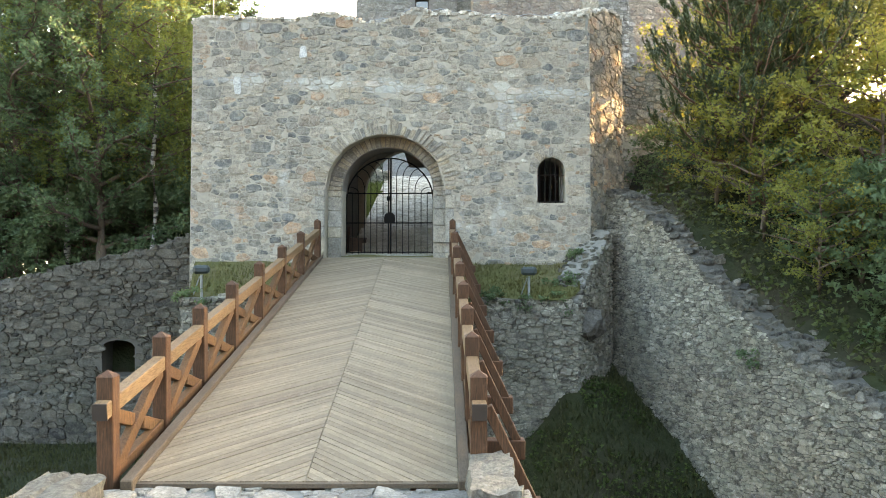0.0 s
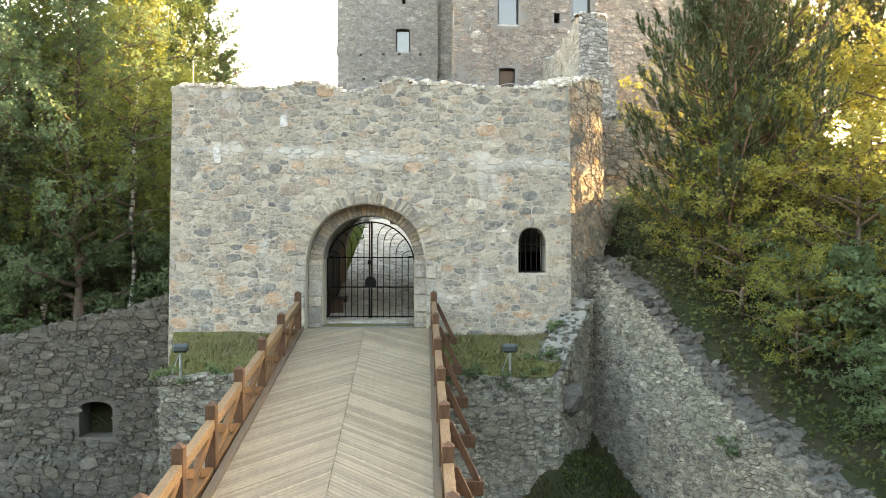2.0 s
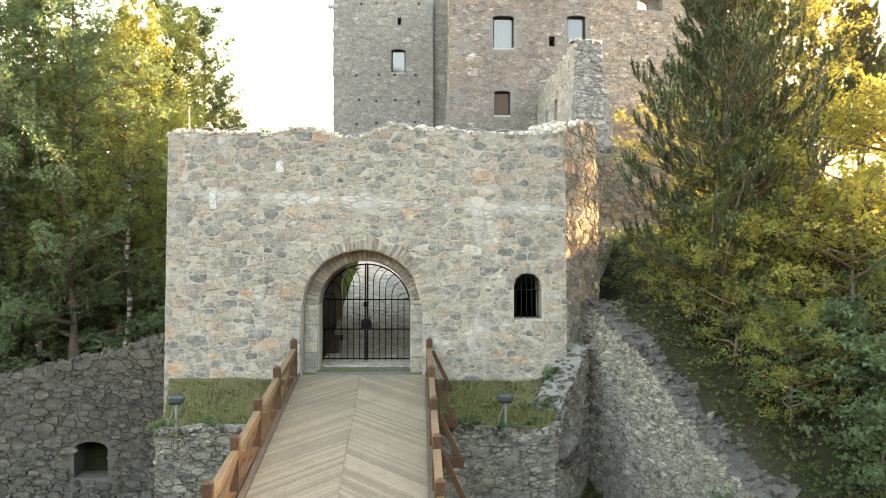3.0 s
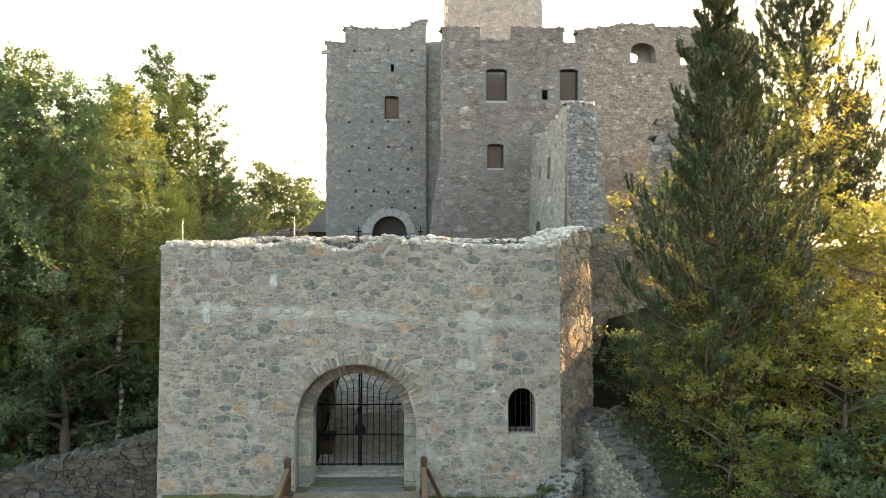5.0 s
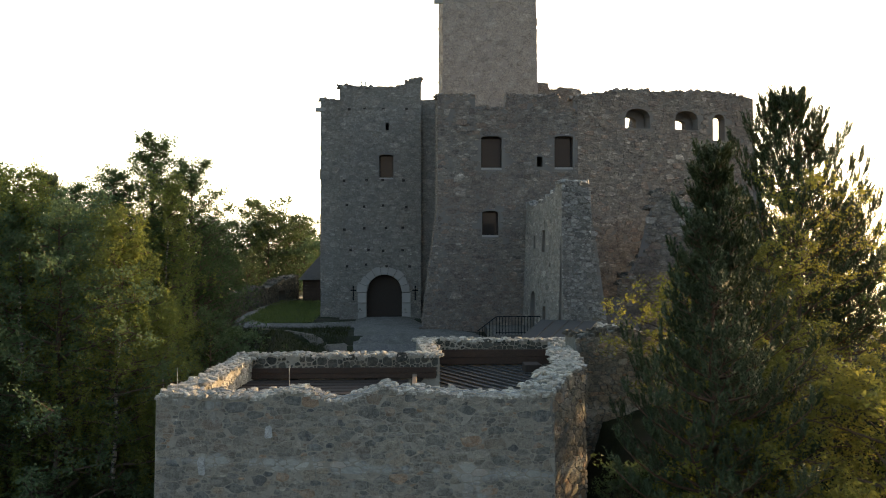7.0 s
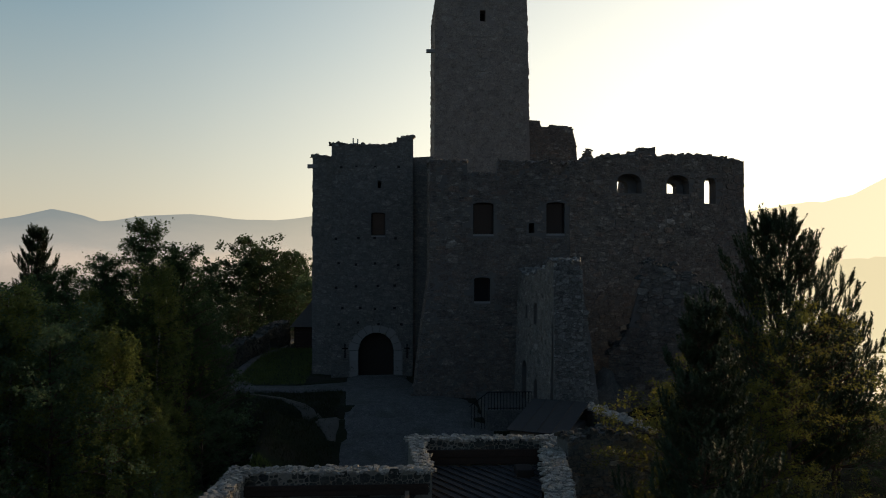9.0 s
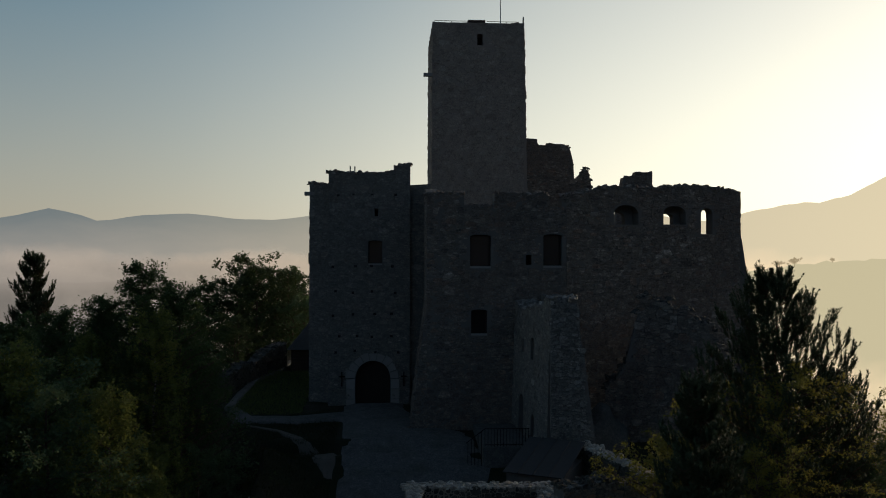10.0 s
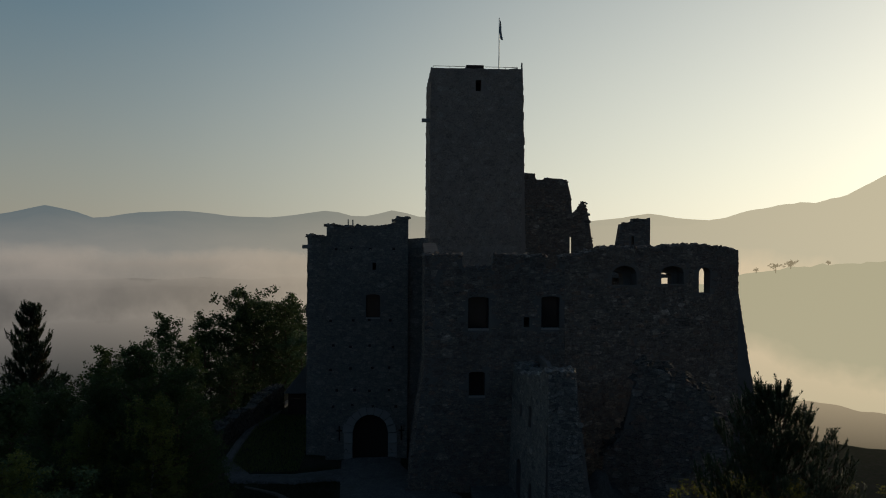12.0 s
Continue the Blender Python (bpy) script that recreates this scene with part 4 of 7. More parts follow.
part("upper_floor", bm, M_BOARD, gatehouse)
bm = bmesh.new()
box(bm, (-3.296, 25.25, 6.75), (-0.12, 26.9, 6.95))
part("upper_floor", bm, M_BOARD, gatehouse)
bm = bmesh.new()
box(bm, (-3.1, 23.74, 2.1), (-0.28, 25.35, 2.495), 0.02)
part("threshold", bm, M_PAVING, gatehouse, "worn stone threshold")
# upper rooms, open to the sky: board linings under the wall tops, a dark deck and a stepped board roof
for k in range(2):
    for lo, hi in (((-6.0, 31.11 - 0.02 * k, 9.14 + 0.21 * k), (1.05, 31.17, 9.345 + 0.21 * k)), ((0.95, 36.04 - 0.02 * k, 8.98 + 0.33 * k), (6.9, 36.12, 9.305 + 0.33 * k))):
        bm = bmesh.new()
        box(bm, lo, hi, 0.01)
        part("lining_board", bm, M_BOARD, gatehouse)
# Paler timber than the other linings, painting sun on the left boards.
for k in range(3):
    bm = bmesh.new()
    beam(bm, (-6.12 - 0.02 * k, 31.0, 9.13 + 0.17 * k), (-6.62 - 0.02 * k, 25.1, 8.9 + 0.17 * k), 0.05, 0.165, 0.01)
    part("lining_board", bm, M_BEAM, gatehouse, "lining board with sunlight in its pale tone")
for k in range(11):
    bm = bmesh.new()
    y = 25.15 + k * 0.54
    beam(bm, (-6.55, y + 0.26, 8.88 + 0.02 * k), (0.0, y + 0.26, 8.88 + 0.02 * k), 0.53, 0.05, 0.008)
    part("deck_board", bm, M_DARKWOOD_SHADE, gatehouse)
bm = bmesh.new()
beam(bm, (0.12, 25.1, 9.0), (0.24, 31.1, 9.2), 0.17, 0.22, 0.015)
part("edge_beam", bm, M_BEAM, gatehouse, "pale edge beam between the two roofs")
ROOF_OUTLINE = [(0.34, 25.1), (3.9, 25.1), (4.75, 26.9), (6.3, 36.0), (0.55, 36.0)]
ROOF_ACROSS = Vector((0.82, 0.57)).normalized()
ROOF_WIDE = 0.46


def roof_board(k):
    """One lapped board of the roof: its upper edge tucked under the next one."""
    def along(p):
        return p[0] * ROOF_ACROSS.x + p[1] * ROOF_ACROSS.y
    w0, w1 = 14.4 + k * ROOF_WIDE, 14.4 + (k + 1) * ROOF_WIDE + 0.04
    poly = clip_poly(clip_poly(ROOF_OUTLINE, lambda p: along(p) - w0), lambda p: w1 - along(p))
    if len(poly) < 3:
        return None
    n = len(poly)
    lift = lambda p: 8.42 + 0.043 * (p[1] - 25.1) + 0.085 * (w1 - along(p)) / (w1 - w0)
    verts = [(x, y, lift((x, y)) - 0.045) for x, y in poly] + [(x, y, lift((x, y))) for x, y in poly]
    faces = [tuple(range(n))[::-1], tuple(range(n, 2 * n))] + [(i, (i + 1) % n, n + (i + 1) % n, n + i) for i in range(n)]
    return verts, [], faces


for k in range(26):
    data = roof_board(k)
    if data:
        part("roof_board", data, M_ROOF, gatehouse)
bm = bmesh.new()
box(bm, (4.95, 34.2, 8.8), (5.65, 35.2, 9.2), 0.03)
part("roof_hatch", bm, M_DARKWOOD_SHADE, gatehouse, "dark timber hatch on the roof")

# wrought-iron gate, one leaf shut across the gateway
gate = thing("gate", "black wrought-iron arched gate, closed in the gateway", "gate", at=front.at(LEAF_C, 2.5, LEAF_W))


def gate_part(name, pts, r, n=6):
    verts, faces = [], []
    o = gate.location
    tube(verts, faces, [Vector(front.at(u, v, LEAF_W)) - o for u, v in pts], [r] * len(pts), n)
    return part(name, (verts, [], faces), M_IRON, gate, smooth=True)


def gate_head(u, r=1.42):
    return 4.28 + 1.40 * math.sqrt(max(0.0, 1 - ((u - LEAF_C) / r) ** 2))


for v in (2.62, 3.57, 4.53):
    gate_part("cross_bar", [(LEAF_C - 1.42, v), (LEAF_C + 1.42, v)], 0.022)
gate_part("meeting_bar", [(LEAF_C + 0.03, 2.52), (LEAF_C + 0.03, gate_head(LEAF_C))], 0.03)
gate_part("meeting_bar", [(LEAF_C - 0.04, 2.52), (LEAF_C - 0.04, gate_head(LEAF_C))], 0.025)
for sgn in (-1, 1):
    gate_part("edge_bar", [(LEAF_C + sgn * 1.42, 2.5), (LEAF_C + sgn * 1.42, 4.5)], 0.028)
    gate_part("head_bar", [(LEAF_C + sgn * 1.42 * math.sin(a), 4.28 + 1.40 * math.cos(a)) for a in np.linspace(0, math.pi / 2, 12)], 0.026)
    for k in range(1, 7):
        u = sgn * (0.02 + k * 0.2)
        q = min(0.32, 1.39 - abs(u))
        end = gate_head(LEAF_C + u + sgn * q)
        free = max(4.55, end - 0.5)
        bend = [(LEAF_C + u, 2.56), (LEAF_C + u, 4.53)]
        bend += [(LEAF_C + u + sgn * q * (1 - math.cos(a)), free + (end - free) * math.sin(a)) for a in np.linspace(0, math.pi / 2, 7)]
        gate_part("bar", bend, 0.013, 5)
gate_part("lock_plate", [(LEAF_C - 0.05, 4.30), (LEAF_C - 0.05, 4.44)], 0.05, 4)
plate = [(LEAF_C + 0.18 * math.cos(a), 3.74 + 0.18 * math.sin(a)) for a in np.linspace(0, math.pi, 10)] + [(LEAF_C - 0.18, 3.55), (LEAF_C + 0.18, 3.55)]
verts = [tuple(Vector(front.at(u, v, w)) - gate.location) for w in (LEAF_W - 0.05, LEAF_W - 0.02) for u, v in plate]
n = len(plate)
part("sign_plate", (verts, [], [tuple(range(n)), tuple(range(2 * n - 1, n - 1, -1))] + [(i, (i + 1) % n, n + (i + 1) % n, n + i) for i in range(n)]), M_IRON, gate, "black round-topped plate")

grille = thing("window_grille", "black iron grille in the small arched window", "grille", at=front.at(WIN_C, 4.1, 0.35))
for k in range(-2, 3):
    verts, faces = [], []
    tube(verts, faces, [Vector(front.at(WIN_C + k * 0.16, v, 0.35)) - grille.location for v in (4.08, 5.03 + 0.42 * math.sqrt(1 - (k * 0.16 / 0.43) ** 2))], [0.014] * 2, 5)
    part("bar", (verts, [], faces), M_IRON, grille)
for v in (4.15, 4.95):
    verts, faces = [], []
    tube(verts, faces, [Vector(front.at(WIN_C + s * 0.42, v, 0.35)) - grille.location for s in (-1, 1)], [0.014] * 2, 5)
    part("cross_bar", (verts, [], faces), M_IRON, grille)

def boulder(seed, r, squash=0.8):
    bm = bmesh.new()
    bmesh.ops.create_icosphere(bm, subdivisions=3, radius=1.0)
    for v in bm.verts:
        p = v.co.copy()
        k = 1 + 0.42 * noise.noise(p * 1.5 + Vector((seed, 0, 0))) + 0.22 * noise.noise(p * 3.9 + Vector((0, seed, 0))) + 0.08 * noise.noise(p * 9.0)
        v.co = Vector((p.x * k * r[0], p.y * k * r[1], p.z * k * r[2] * squash))
    return bm


# ---- masonry below the gatehouse, moat walls ----
bastion = thing("bastion", "weathered rubble base under the gatehouse with grass on its ledge", "bastion")
bas = [Plane((-6.85, 21.35), (-3.3, 21.4)), Plane((-3.3, 21.4), (0.3, 21.4)), Plane((0.3, 21.4), (3.6, 21.6)), Plane((3.6, 21.6), (4.95, 23.9))]
bas_side = Plane((-7.6, 28.6), (-6.85, 21.35))
for k, pl in enumerate(bas + [bas_side]):
    top = jagged([(0, 1.5 if k != 3 else 1.3), (pl.length, 1.5 if k < 2 else 1.35)], 0.10, 20.0 + k)
    if k == 3:
        top = jagged([(0, 1.4), (0.8, 2.1), (pl.length, 3.3)], 0.14, 23.0)
    gaps = [(1.55, 2.05, -0.62, lambda u: -0.30)] if k == 3 else []
    part("base_wall", wall_mesh(pl, 0, pl.length, lambda u: -5.0, top, gaps, 0.8), M_MORTAR_GREY, bastion)
    fc = part("stone_facing", masonry(pl, 0, pl.length, -4.2, 3.8, 0.25, 0.125, 60 + k, lambda u, v: v < top(u) and not any(in_hole(o, u, v, 0.05) for o in gaps), 0.06, False, 0.01), M_SCARP, bastion)
    fc["kind"] = "stuff"
    if k != 1:
        cap = part("wall_capping", capping(pl, lambda u: top(u) - 0.06, 0.8, 80 + k, 0.2, chunk=0.6), M_MOAT, bastion)
        cap["kind"] = "stuff"
verts, faces = [], []
for i in range(41):
    for j in range(11):
        y = 21.5 + 3.0 * j / 10
        left = -6.75 - 0.23 * (y - 21.5)
        x = left + (4.8 - left) * i / 40
        y0 = 21.5 + max(0, x - 3.5) * 1.7
        y = max(y, y0)
        z = 1.45 + 0.95 * (y - 21.5) / 2.6 + 0.07 * noise.noise((x, y, 0)) + max(0, x - 3.2) * 0.25
        verts.append((x, y, z))
for i in range(40):
    for j in range(10):
        k = i * 11 + j
        faces.append((k, k + 11, k + 12, k + 1))
part("ledge", (verts, [], faces), M_LEDGE, bastion, "grassy earth ledge", True)

curtain = thing("curtain_wall", "grey rubble moat wall with a low arched opening", "wall")
cl = Plane((-30, 28.4), (-7.55, 28.5))
cl_top = jagged([(0, -0.4), (14.4, 1.45), (18.4, 2.35), (21.2, 3.1), (22.5, 3.5)], 0.07, 30.0)
drain = arch(cl.u_of(-11.97, 28.5), cl.u_of(-10.82, 28.5), -1.75, -0.75, 0.25)
part("wall_core", wall_mesh(cl, 0, cl.length, lambda u: -4.6, cl_top, [drain], 2.3), M_MORTAR_OLD, curtain)
fc = part("stone_facing", masonry(cl, 0, cl.length, -4.4, 3.6, 0.37, 0.19, 71, lambda u, v: v < cl_top(u) - 0.05 and not in_hole(drain, u, v, 0.1), 0.06, True, 0.016), M_MOAT, curtain)
fc["kind"] = "stuff"
# Dark sheet closes the niche and paints its shade.
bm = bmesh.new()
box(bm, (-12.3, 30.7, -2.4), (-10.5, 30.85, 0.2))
part("niche_back", bm, M_DARKWOOD_SHADE, curtain)

cap = part("wall_capping", capping(cl, cl_top, 0.9, 9, 0.32), M_MOAT, curtain)
cap["kind"] = "stuff"
footing = thing("footing_wall", "low rubble footing along the moat wall", "wall")
fl = Plane((-30, 27.5), (-8.2, 27.6))
fl_top = jagged([(0, -2.6), (22, -2.35)], 0.08, 33.0)
part("wall_core", wall_mesh(fl, 0, fl.length, lambda u: -4.6, fl_top, [], 0.95), M_MORTAR_OLD, footing)
fc = part("stone_facing", masonry(fl, 0, fl.length, -4.2, -2.1, 0.42, 0.28, 73, lambda u, v: v < fl_top(u), 0.06), M_MOAT, footing)
fc["kind"] = "stuff"
cap = part("wall_capping", capping(fl, fl_top, 0.95, 19, 0.34), M_MOAT, footing)
cap["kind"] = "stuff"

rock = part("boulder", boulder(40.0, (0.46, 0.40, 0.50), 1.0), M_RUBBLE)
rock.location = (3.88, 22.1, 0.72)
tagged(rock, "dark boulder set in the rubble base", "rock")
moat_wall = thing("moat_wall", "sloping rubble moat wall with a broken stony top", "wall")
mw = Plane((4.52, 24.85), (10.6, 9.3), 0.06, -3.0)
mw_top = jagged([(0, 4.5), (0.9, 4.35), (3.0, 3.4), (5.1, 2.0), (6.8, 0.95), (8.3, 0.35), (10.4, -0.5), (17, -2.0)], 0.16, 40.0)
part("wall_core", wall_mesh(mw, 0, mw.length, lambda u: -6.0, mw_top, [], 1.5), M_JOINT, moat_wall)
fc = part("stone_facing", masonry(mw, 0, mw.length, -5.2, 4.7, 0.22, 0.095, 77, lambda u, v: v < mw_top(u) - 0.03, 0.032, False, 0.006), M_SCARP, moat_wall)
fc["kind"] = "stuff"
cap = part("wall_capping", capping(mw, mw_top, 1.7, 10, 0.27, chunk=0.75), M_MOAT, moat_wall, "broken dark rubble top")
cap["kind"] = "stuff"

# ---- castle behind ----
castle = thing("castle", "ruined stone castle palace with a gabled front and broken battlements", "castle")


def facade(name, pl, u0, u1, bot, top, holes, thick, seed, su=0.46, sv=0.24, mat=M_KEEP, core=M_PLASTER, parent=None, proud=0.022, breaks=()):
    """One castle front: its core with openings and the stones of its face."""
    parent = parent or castle
    w = part(name, wall_mesh(pl, u0, u1, bot, top, holes, thick, 0.6, breaks), core, parent)
    f = part("stone_facing", masonry(pl, u0, u1, bot((u0 + u1) / 2), max(top(u) for u in np.linspace(u0, u1, 60)) + 0.3, su, sv, seed,
             lambda u, v: v < top(u) - 0.05 and not any(in_hole(o, u, v, 0.08) for o in holes), proud, False, 0.016, holes), mat, parent)
    f["kind"] = "stuff"
    return w


def castle_window(pl, u0, u1, v0, v1, depth=0.35):
    """A glazed window: frame and pane set in its opening."""
    at = pl.at
    win = part("window", (lambda: (
        [at(u0, v0, depth + 0.12), at(u1, v0, depth + 0.12), at(u1, v1, depth + 0.12), at(u0, v1, depth + 0.12)], [], [(0, 1, 2, 3)]))(), M_GLASS, castle, "dark glass window pane")
    bm = bmesh.new()
    fw = 0.09
    for a, b in (((u0, v0), (u1, v0)), ((u0, v1), (u1, v1)), ((u0, v0), (u0, v1)), ((u1, v0), (u1, v1))):
        beam(bm, at(a[0], a[1], depth), at(b[0], b[1], depth), fw, fw, 0.0, tuple(pl.n))
    part("frame", bm, M_DARKWOOD_SHADE, win)
    bm = bmesh.new()
    beam(bm, at(u0 - 0.12, v0 - 0.06, 0.1), at(u1 + 0.12, v0 - 0.06, 0.1), 0.3, 0.08, 0.01, tuple(pl.n))
    part("sill", bm, M_FRAME, win)
    return win


def flat_hole(u0, u1, v0, v1, rise=0.12):
    return arch(u0, u1, v0, v1 - rise, rise)


G = lambda u: 7.2
bf = Plane((-5.15, 62), (1.05, 62))
bu = lambda x: x + 5.15
b_top = jagged([(0, 26.75), (0.5, 26.65), (4.4, 26.55), (4.9, 26.75), (5.2, 27.1), (5.6, 27.3), (6.2, 27.35)], 0.07, 50.0)
door_hole = arch(bu(-3.08), bu(-0.42), 8.7, 10.95, 1.33)
b_holes = [door_hole, flat_hole(bu(-2.14), bu(-1.07), 19.56, 21.45), (bu(-1.67), bu(-1.41), 23.3, lambda u: 23.85)]
facade("front_wall", bf, 0, bf.length, G, b_top, b_holes, 1.2, 101, mat=M_BLOCK)
castle_window(bf, bu(-2.10), bu(-1.11), 19.6, 21.4)
bl = Plane((-6.7, 63.2), (-5.15, 62.9))
facade("flank_wall", bl, 0, bl.length, G, jagged([(0, 25.9), (1.6, 25.75)], 0.05, 51.0), [], 1.0, 102, mat=M_BLOCK)
bm = bmesh.new()
beam(bm, (-7.1, 63.3, 25.05), (-5.6, 63.3, 25.05), 0.35, 0.3, 0.03)
part("corbel", bm, M_FRAME, castle)
bside = Plane((-6.7, 76), (-6.7, 63.2))
facade("side_wall", bside, 0, bside.length, G, lambda u: 25.8, [], 1.0, 103, 1.0, 0.5)
re = Plane((1.05, 62.4), (2.6, 62.4))
facade("return_wall", re, 0, re.length, G, jagged([(0, 25.7), (1.6, 25.8)], 0.05, 52.0), [], 1.0, 104, mat=M_BLOCK)
cside = Plane((2.15, 62.4), (2.0, 54.0), 0.0, 14.0)
facade("side_wall", cside, 0, cside.length, lambda u: 16.9, jagged([(0, 25.4), (8.4, 24.5)], 0.1, 53.0), [], 1.0, 105)
cfoot = Plane((2.15, 62.4), (2.0, 53.99), 0.125, 17.0)
facade("battered_base", cfoot, 0, cfoot.length, G, lambda u: 17.05, [], 1.0, 155)
cwedge = Plane((0.75, 54.0), (2.05, 54.0))
facade("battered_base", cwedge, 0, cwedge.length, G, lambda u: 7.2 + 9.8 * max(0.0, (u - 0.03)) / 1.22, [], 0.8, 156)
c1 = Plane((2.0, 54.0), (11.4, 54.0))
cu = lambda x: x - 2.0
C1_STEPS = ((2.5, 24.55), (4.55, 23.68), (8.09, 24.55), (9.12, 23.6), (99.0, 24.45))
c1_top = lambda u: next(z for end, z in C1_STEPS if u < end) + 0.05 * noise.noise((u * 2.5, 9, 0))
c1_holes = [flat_hole(cu(4.9), cu(6.3), 19.5, 21.75), flat_hole(cu(9.84), cu(11.1), 19.55, 21.8), flat_hole(cu(4.97), cu(6.07), 15.0, 16.75), flat_hole(cu(8.65), cu(9.04), 19.72, 20.4, 0.03)]
facade("palace_wall", c1, 0, c1.length, G, c1_top, c1_holes, 1.3, 106, breaks=[e for e, _ in C1_STEPS[:4]])
castle_window(c1, cu(4.95), cu(6.25), 19.55, 21.7)
castle_window(c1, cu(9.89), cu(11.05), 19.6, 21.75)
castle_window(c1, cu(5.02), cu(6.02), 15.05, 16.7)
c2 = Plane((11.4, 54.0), (24.7, 57.0))
c2u = lambda x: (x - 11.4) * 1.025
c2_top = jagged([(0, 24.45), (1.5, 24.75), (3.2, 25.1), (6.5, 25.1), (9.2, 25.3), (10.5, 25.35), (11.5, 25.2), (13.7, 25.0)], 0.09, 54.0)
# arched embrasures, each narrowing to a small light at the back
c2_niches = [arch(c2u(14.86), c2u(16.7), 22.5, 23.3, 0.55), arch(c2u(18.6), c2u(20.35), 22.55, 23.35, 0.5), arch(c2u(21.53), c2u(22.45), 21.9, 23.35, 0.4)]
facade("palace_wall", c2, 0, c2.length, G, c2_top, c2_niches, 0.8, 107)
c2_back = Plane(c2.at(0, 0, 0.802)[:2], c2.at(c2.length, 0, 0.802)[:2])
c2_lights = [arch(c2u(15.02), c2u(16.1), 22.5, 23.05, 0.35), arch(c2u(18.78), c2u(19.85), 22.55, 23.1, 0.25), (c2u(21.72), c2u(22.85), 21.9, lambda u: 23.65)]
part("inner_wall", wall_mesh(c2_back, 0, c2.length, G, lambda u: c2_top(u) - 0.03, c2_lights, 0.5, 0.6), M_PLASTER, castle)
cr = Plane((24.7, 57.0), (26.2, 72.0), 0.0, 25.0)
crb = Plane((24.7, 57.0), (26.2, 72.0), 0.16, 22.0)
facade("battered_base", crb, 0, crb.length, lambda u: 4.0, jagged([(0, 22.0), (2.6, 21.6), (4.0, 20.2), (15, 19.0)], 0.12, 56.0), [], 1.2, 158, 0.8, 0.4)
facade("side_wall", cr, 0, cr.length, lambda u: 18.0, jagged([(0, 25.0), (1.4, 24.7), (2.6, 22.0), (4.0, 20.2), (15, 19.0)], 0.15, 55.0), [], 1.2, 108, 0.8, 0.4)
for lo, hi in (((-5.9, 63.3, 22.6), (2.2, 75, 22.9)), ((3.0, 55.2, 22.5), (11.4, 70, 22.8)), ((3.0, 70, 22.5), (24.0, 82, 22.8)), ((12.0, 57.8, 19.5), (24.5, 70, 19.8))):
    bm = bmesh.new()
    box(bm, lo, hi)
    part("wall_walk", bm, M_PAVING, castle, "grey floor slab behind the battlements")
# door surround and leaf
for data in ring_stones(bf, bu(-1.75), 10.95, 1.33, 2.02, 9, proud=0.09, seed=8):
    part("door_surround", data, M_FRAME, castle, "pale dressed stone")
for sgn in (-1, 1):
    for k in range(3):
        verts, faces = [], []
        a, b = sorted((bu(-1.75) + sgn * 1.34, bu(-1.75) + sgn * 2.02))
        stone(verts, faces, [(a, 8.6 + k * 0.78), (b, 8.6 + k * 0.78), (b, 9.37 + k * 0.78), (a, 9.37 + k * 0.78)], bf.at, 0.09, random.Random(k), False, 0.01)
        part("door_surround", (verts, [], faces), M_FRAME, castle)
verts = [bf.at(bu(-1.75) + 1.33 * math.cos(a), 10.95 + 1.33 * math.sin(a), 0.5) for a in np.linspace(0, math.pi, 16)] + [bf.at(bu(-3.08), 8.6, 0.5), bf.at(bu(-0.42), 8.6, 0.5)]
part("door", (verts, [], [tuple(range(len(verts)))]), M_DARKWOOD_SHADE, castle, "dark timber door leaf")
for dx in (-2.35, 2.35):
    bm = bmesh.new()
    p = Vector(bf.at(bu(-1.75) + dx, 10.9, -0.08))
    beam(bm, p - Vector((0, 0, 0.55)), p + Vector((0, 0, 0.55)), 0.09, 0.08, 0.01, (0, 1, 0))
    beam(bm, p - Vector((0.22, 0, -0.2)), p + Vector((0.22, 0, 0.2)), 0.08, 0.09, 0.01)
    part("wall_anchor", bm, M_IRON, castle, "black iron cross anchor")
# putlog holes and slits: small dark blocks in the face paint their shade
hole_rng = random.Random(77)
bm = bmesh.new()
for row in (24.9, 19.4, 17.5, 15.8, 14.1, 13.0):
    for k in range(4):
        x = -4.6 + 1.5 * k + hole_rng.uniform(-0.3, 0.3)
        z = row + hole_rng.uniform(-0.1, 0.1)
        p = bf.at(bu(x), z, -0.035)
        box(bm, (p[0] - 0.10, p[1] - 0.004, p[2] - 0.09), (p[0] + 0.10, p[1] + 0.2, p[2] + 0.09))
part("putlog_holes", bm, M_DARKWOOD_SHADE, castle, "dark blocks painting the shade in small square scaffold holes")["kind"] = "stuff"

# Dark sheets behind the openings paint the unlit rooms.
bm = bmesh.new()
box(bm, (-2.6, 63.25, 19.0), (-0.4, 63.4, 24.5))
part("backing", bm, M_DARKWOOD_SHADE, castle)
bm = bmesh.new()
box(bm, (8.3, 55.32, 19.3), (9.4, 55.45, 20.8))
part("backing", bm, M_DARKWOOD_SHADE, castle)
# great tower
tower = thing("tower", "tall square rendered stone keep with a flat railed top", "tower")
tw = Plane((3.17, 72), (11.38, 72), 0.004, 41.0)
t_top = lambda u: 41.0 + 0.05 * noise.noise((u * 2, 60, 0))
facade("front_wall", tw, 0, tw.length, lambda u: 20.0, t_top, [flat_hole(4.0, 4.5, 39.0, 40.0, 0.02)], 1.2, 120, 0.6, 0.32, M_TOWERSTONE, M_TOWER, tower, 0.018)
tl = Plane((3.17, 81), (3.17, 72), 0.002, 41.0)
facade("side_wall", tl, 0, tl.length, lambda u: 20.0, lambda u: 41.0, [], 1.2, 121, 0.65, 0.34, M_TOWERSTONE, M_TOWER, tower, 0.018)
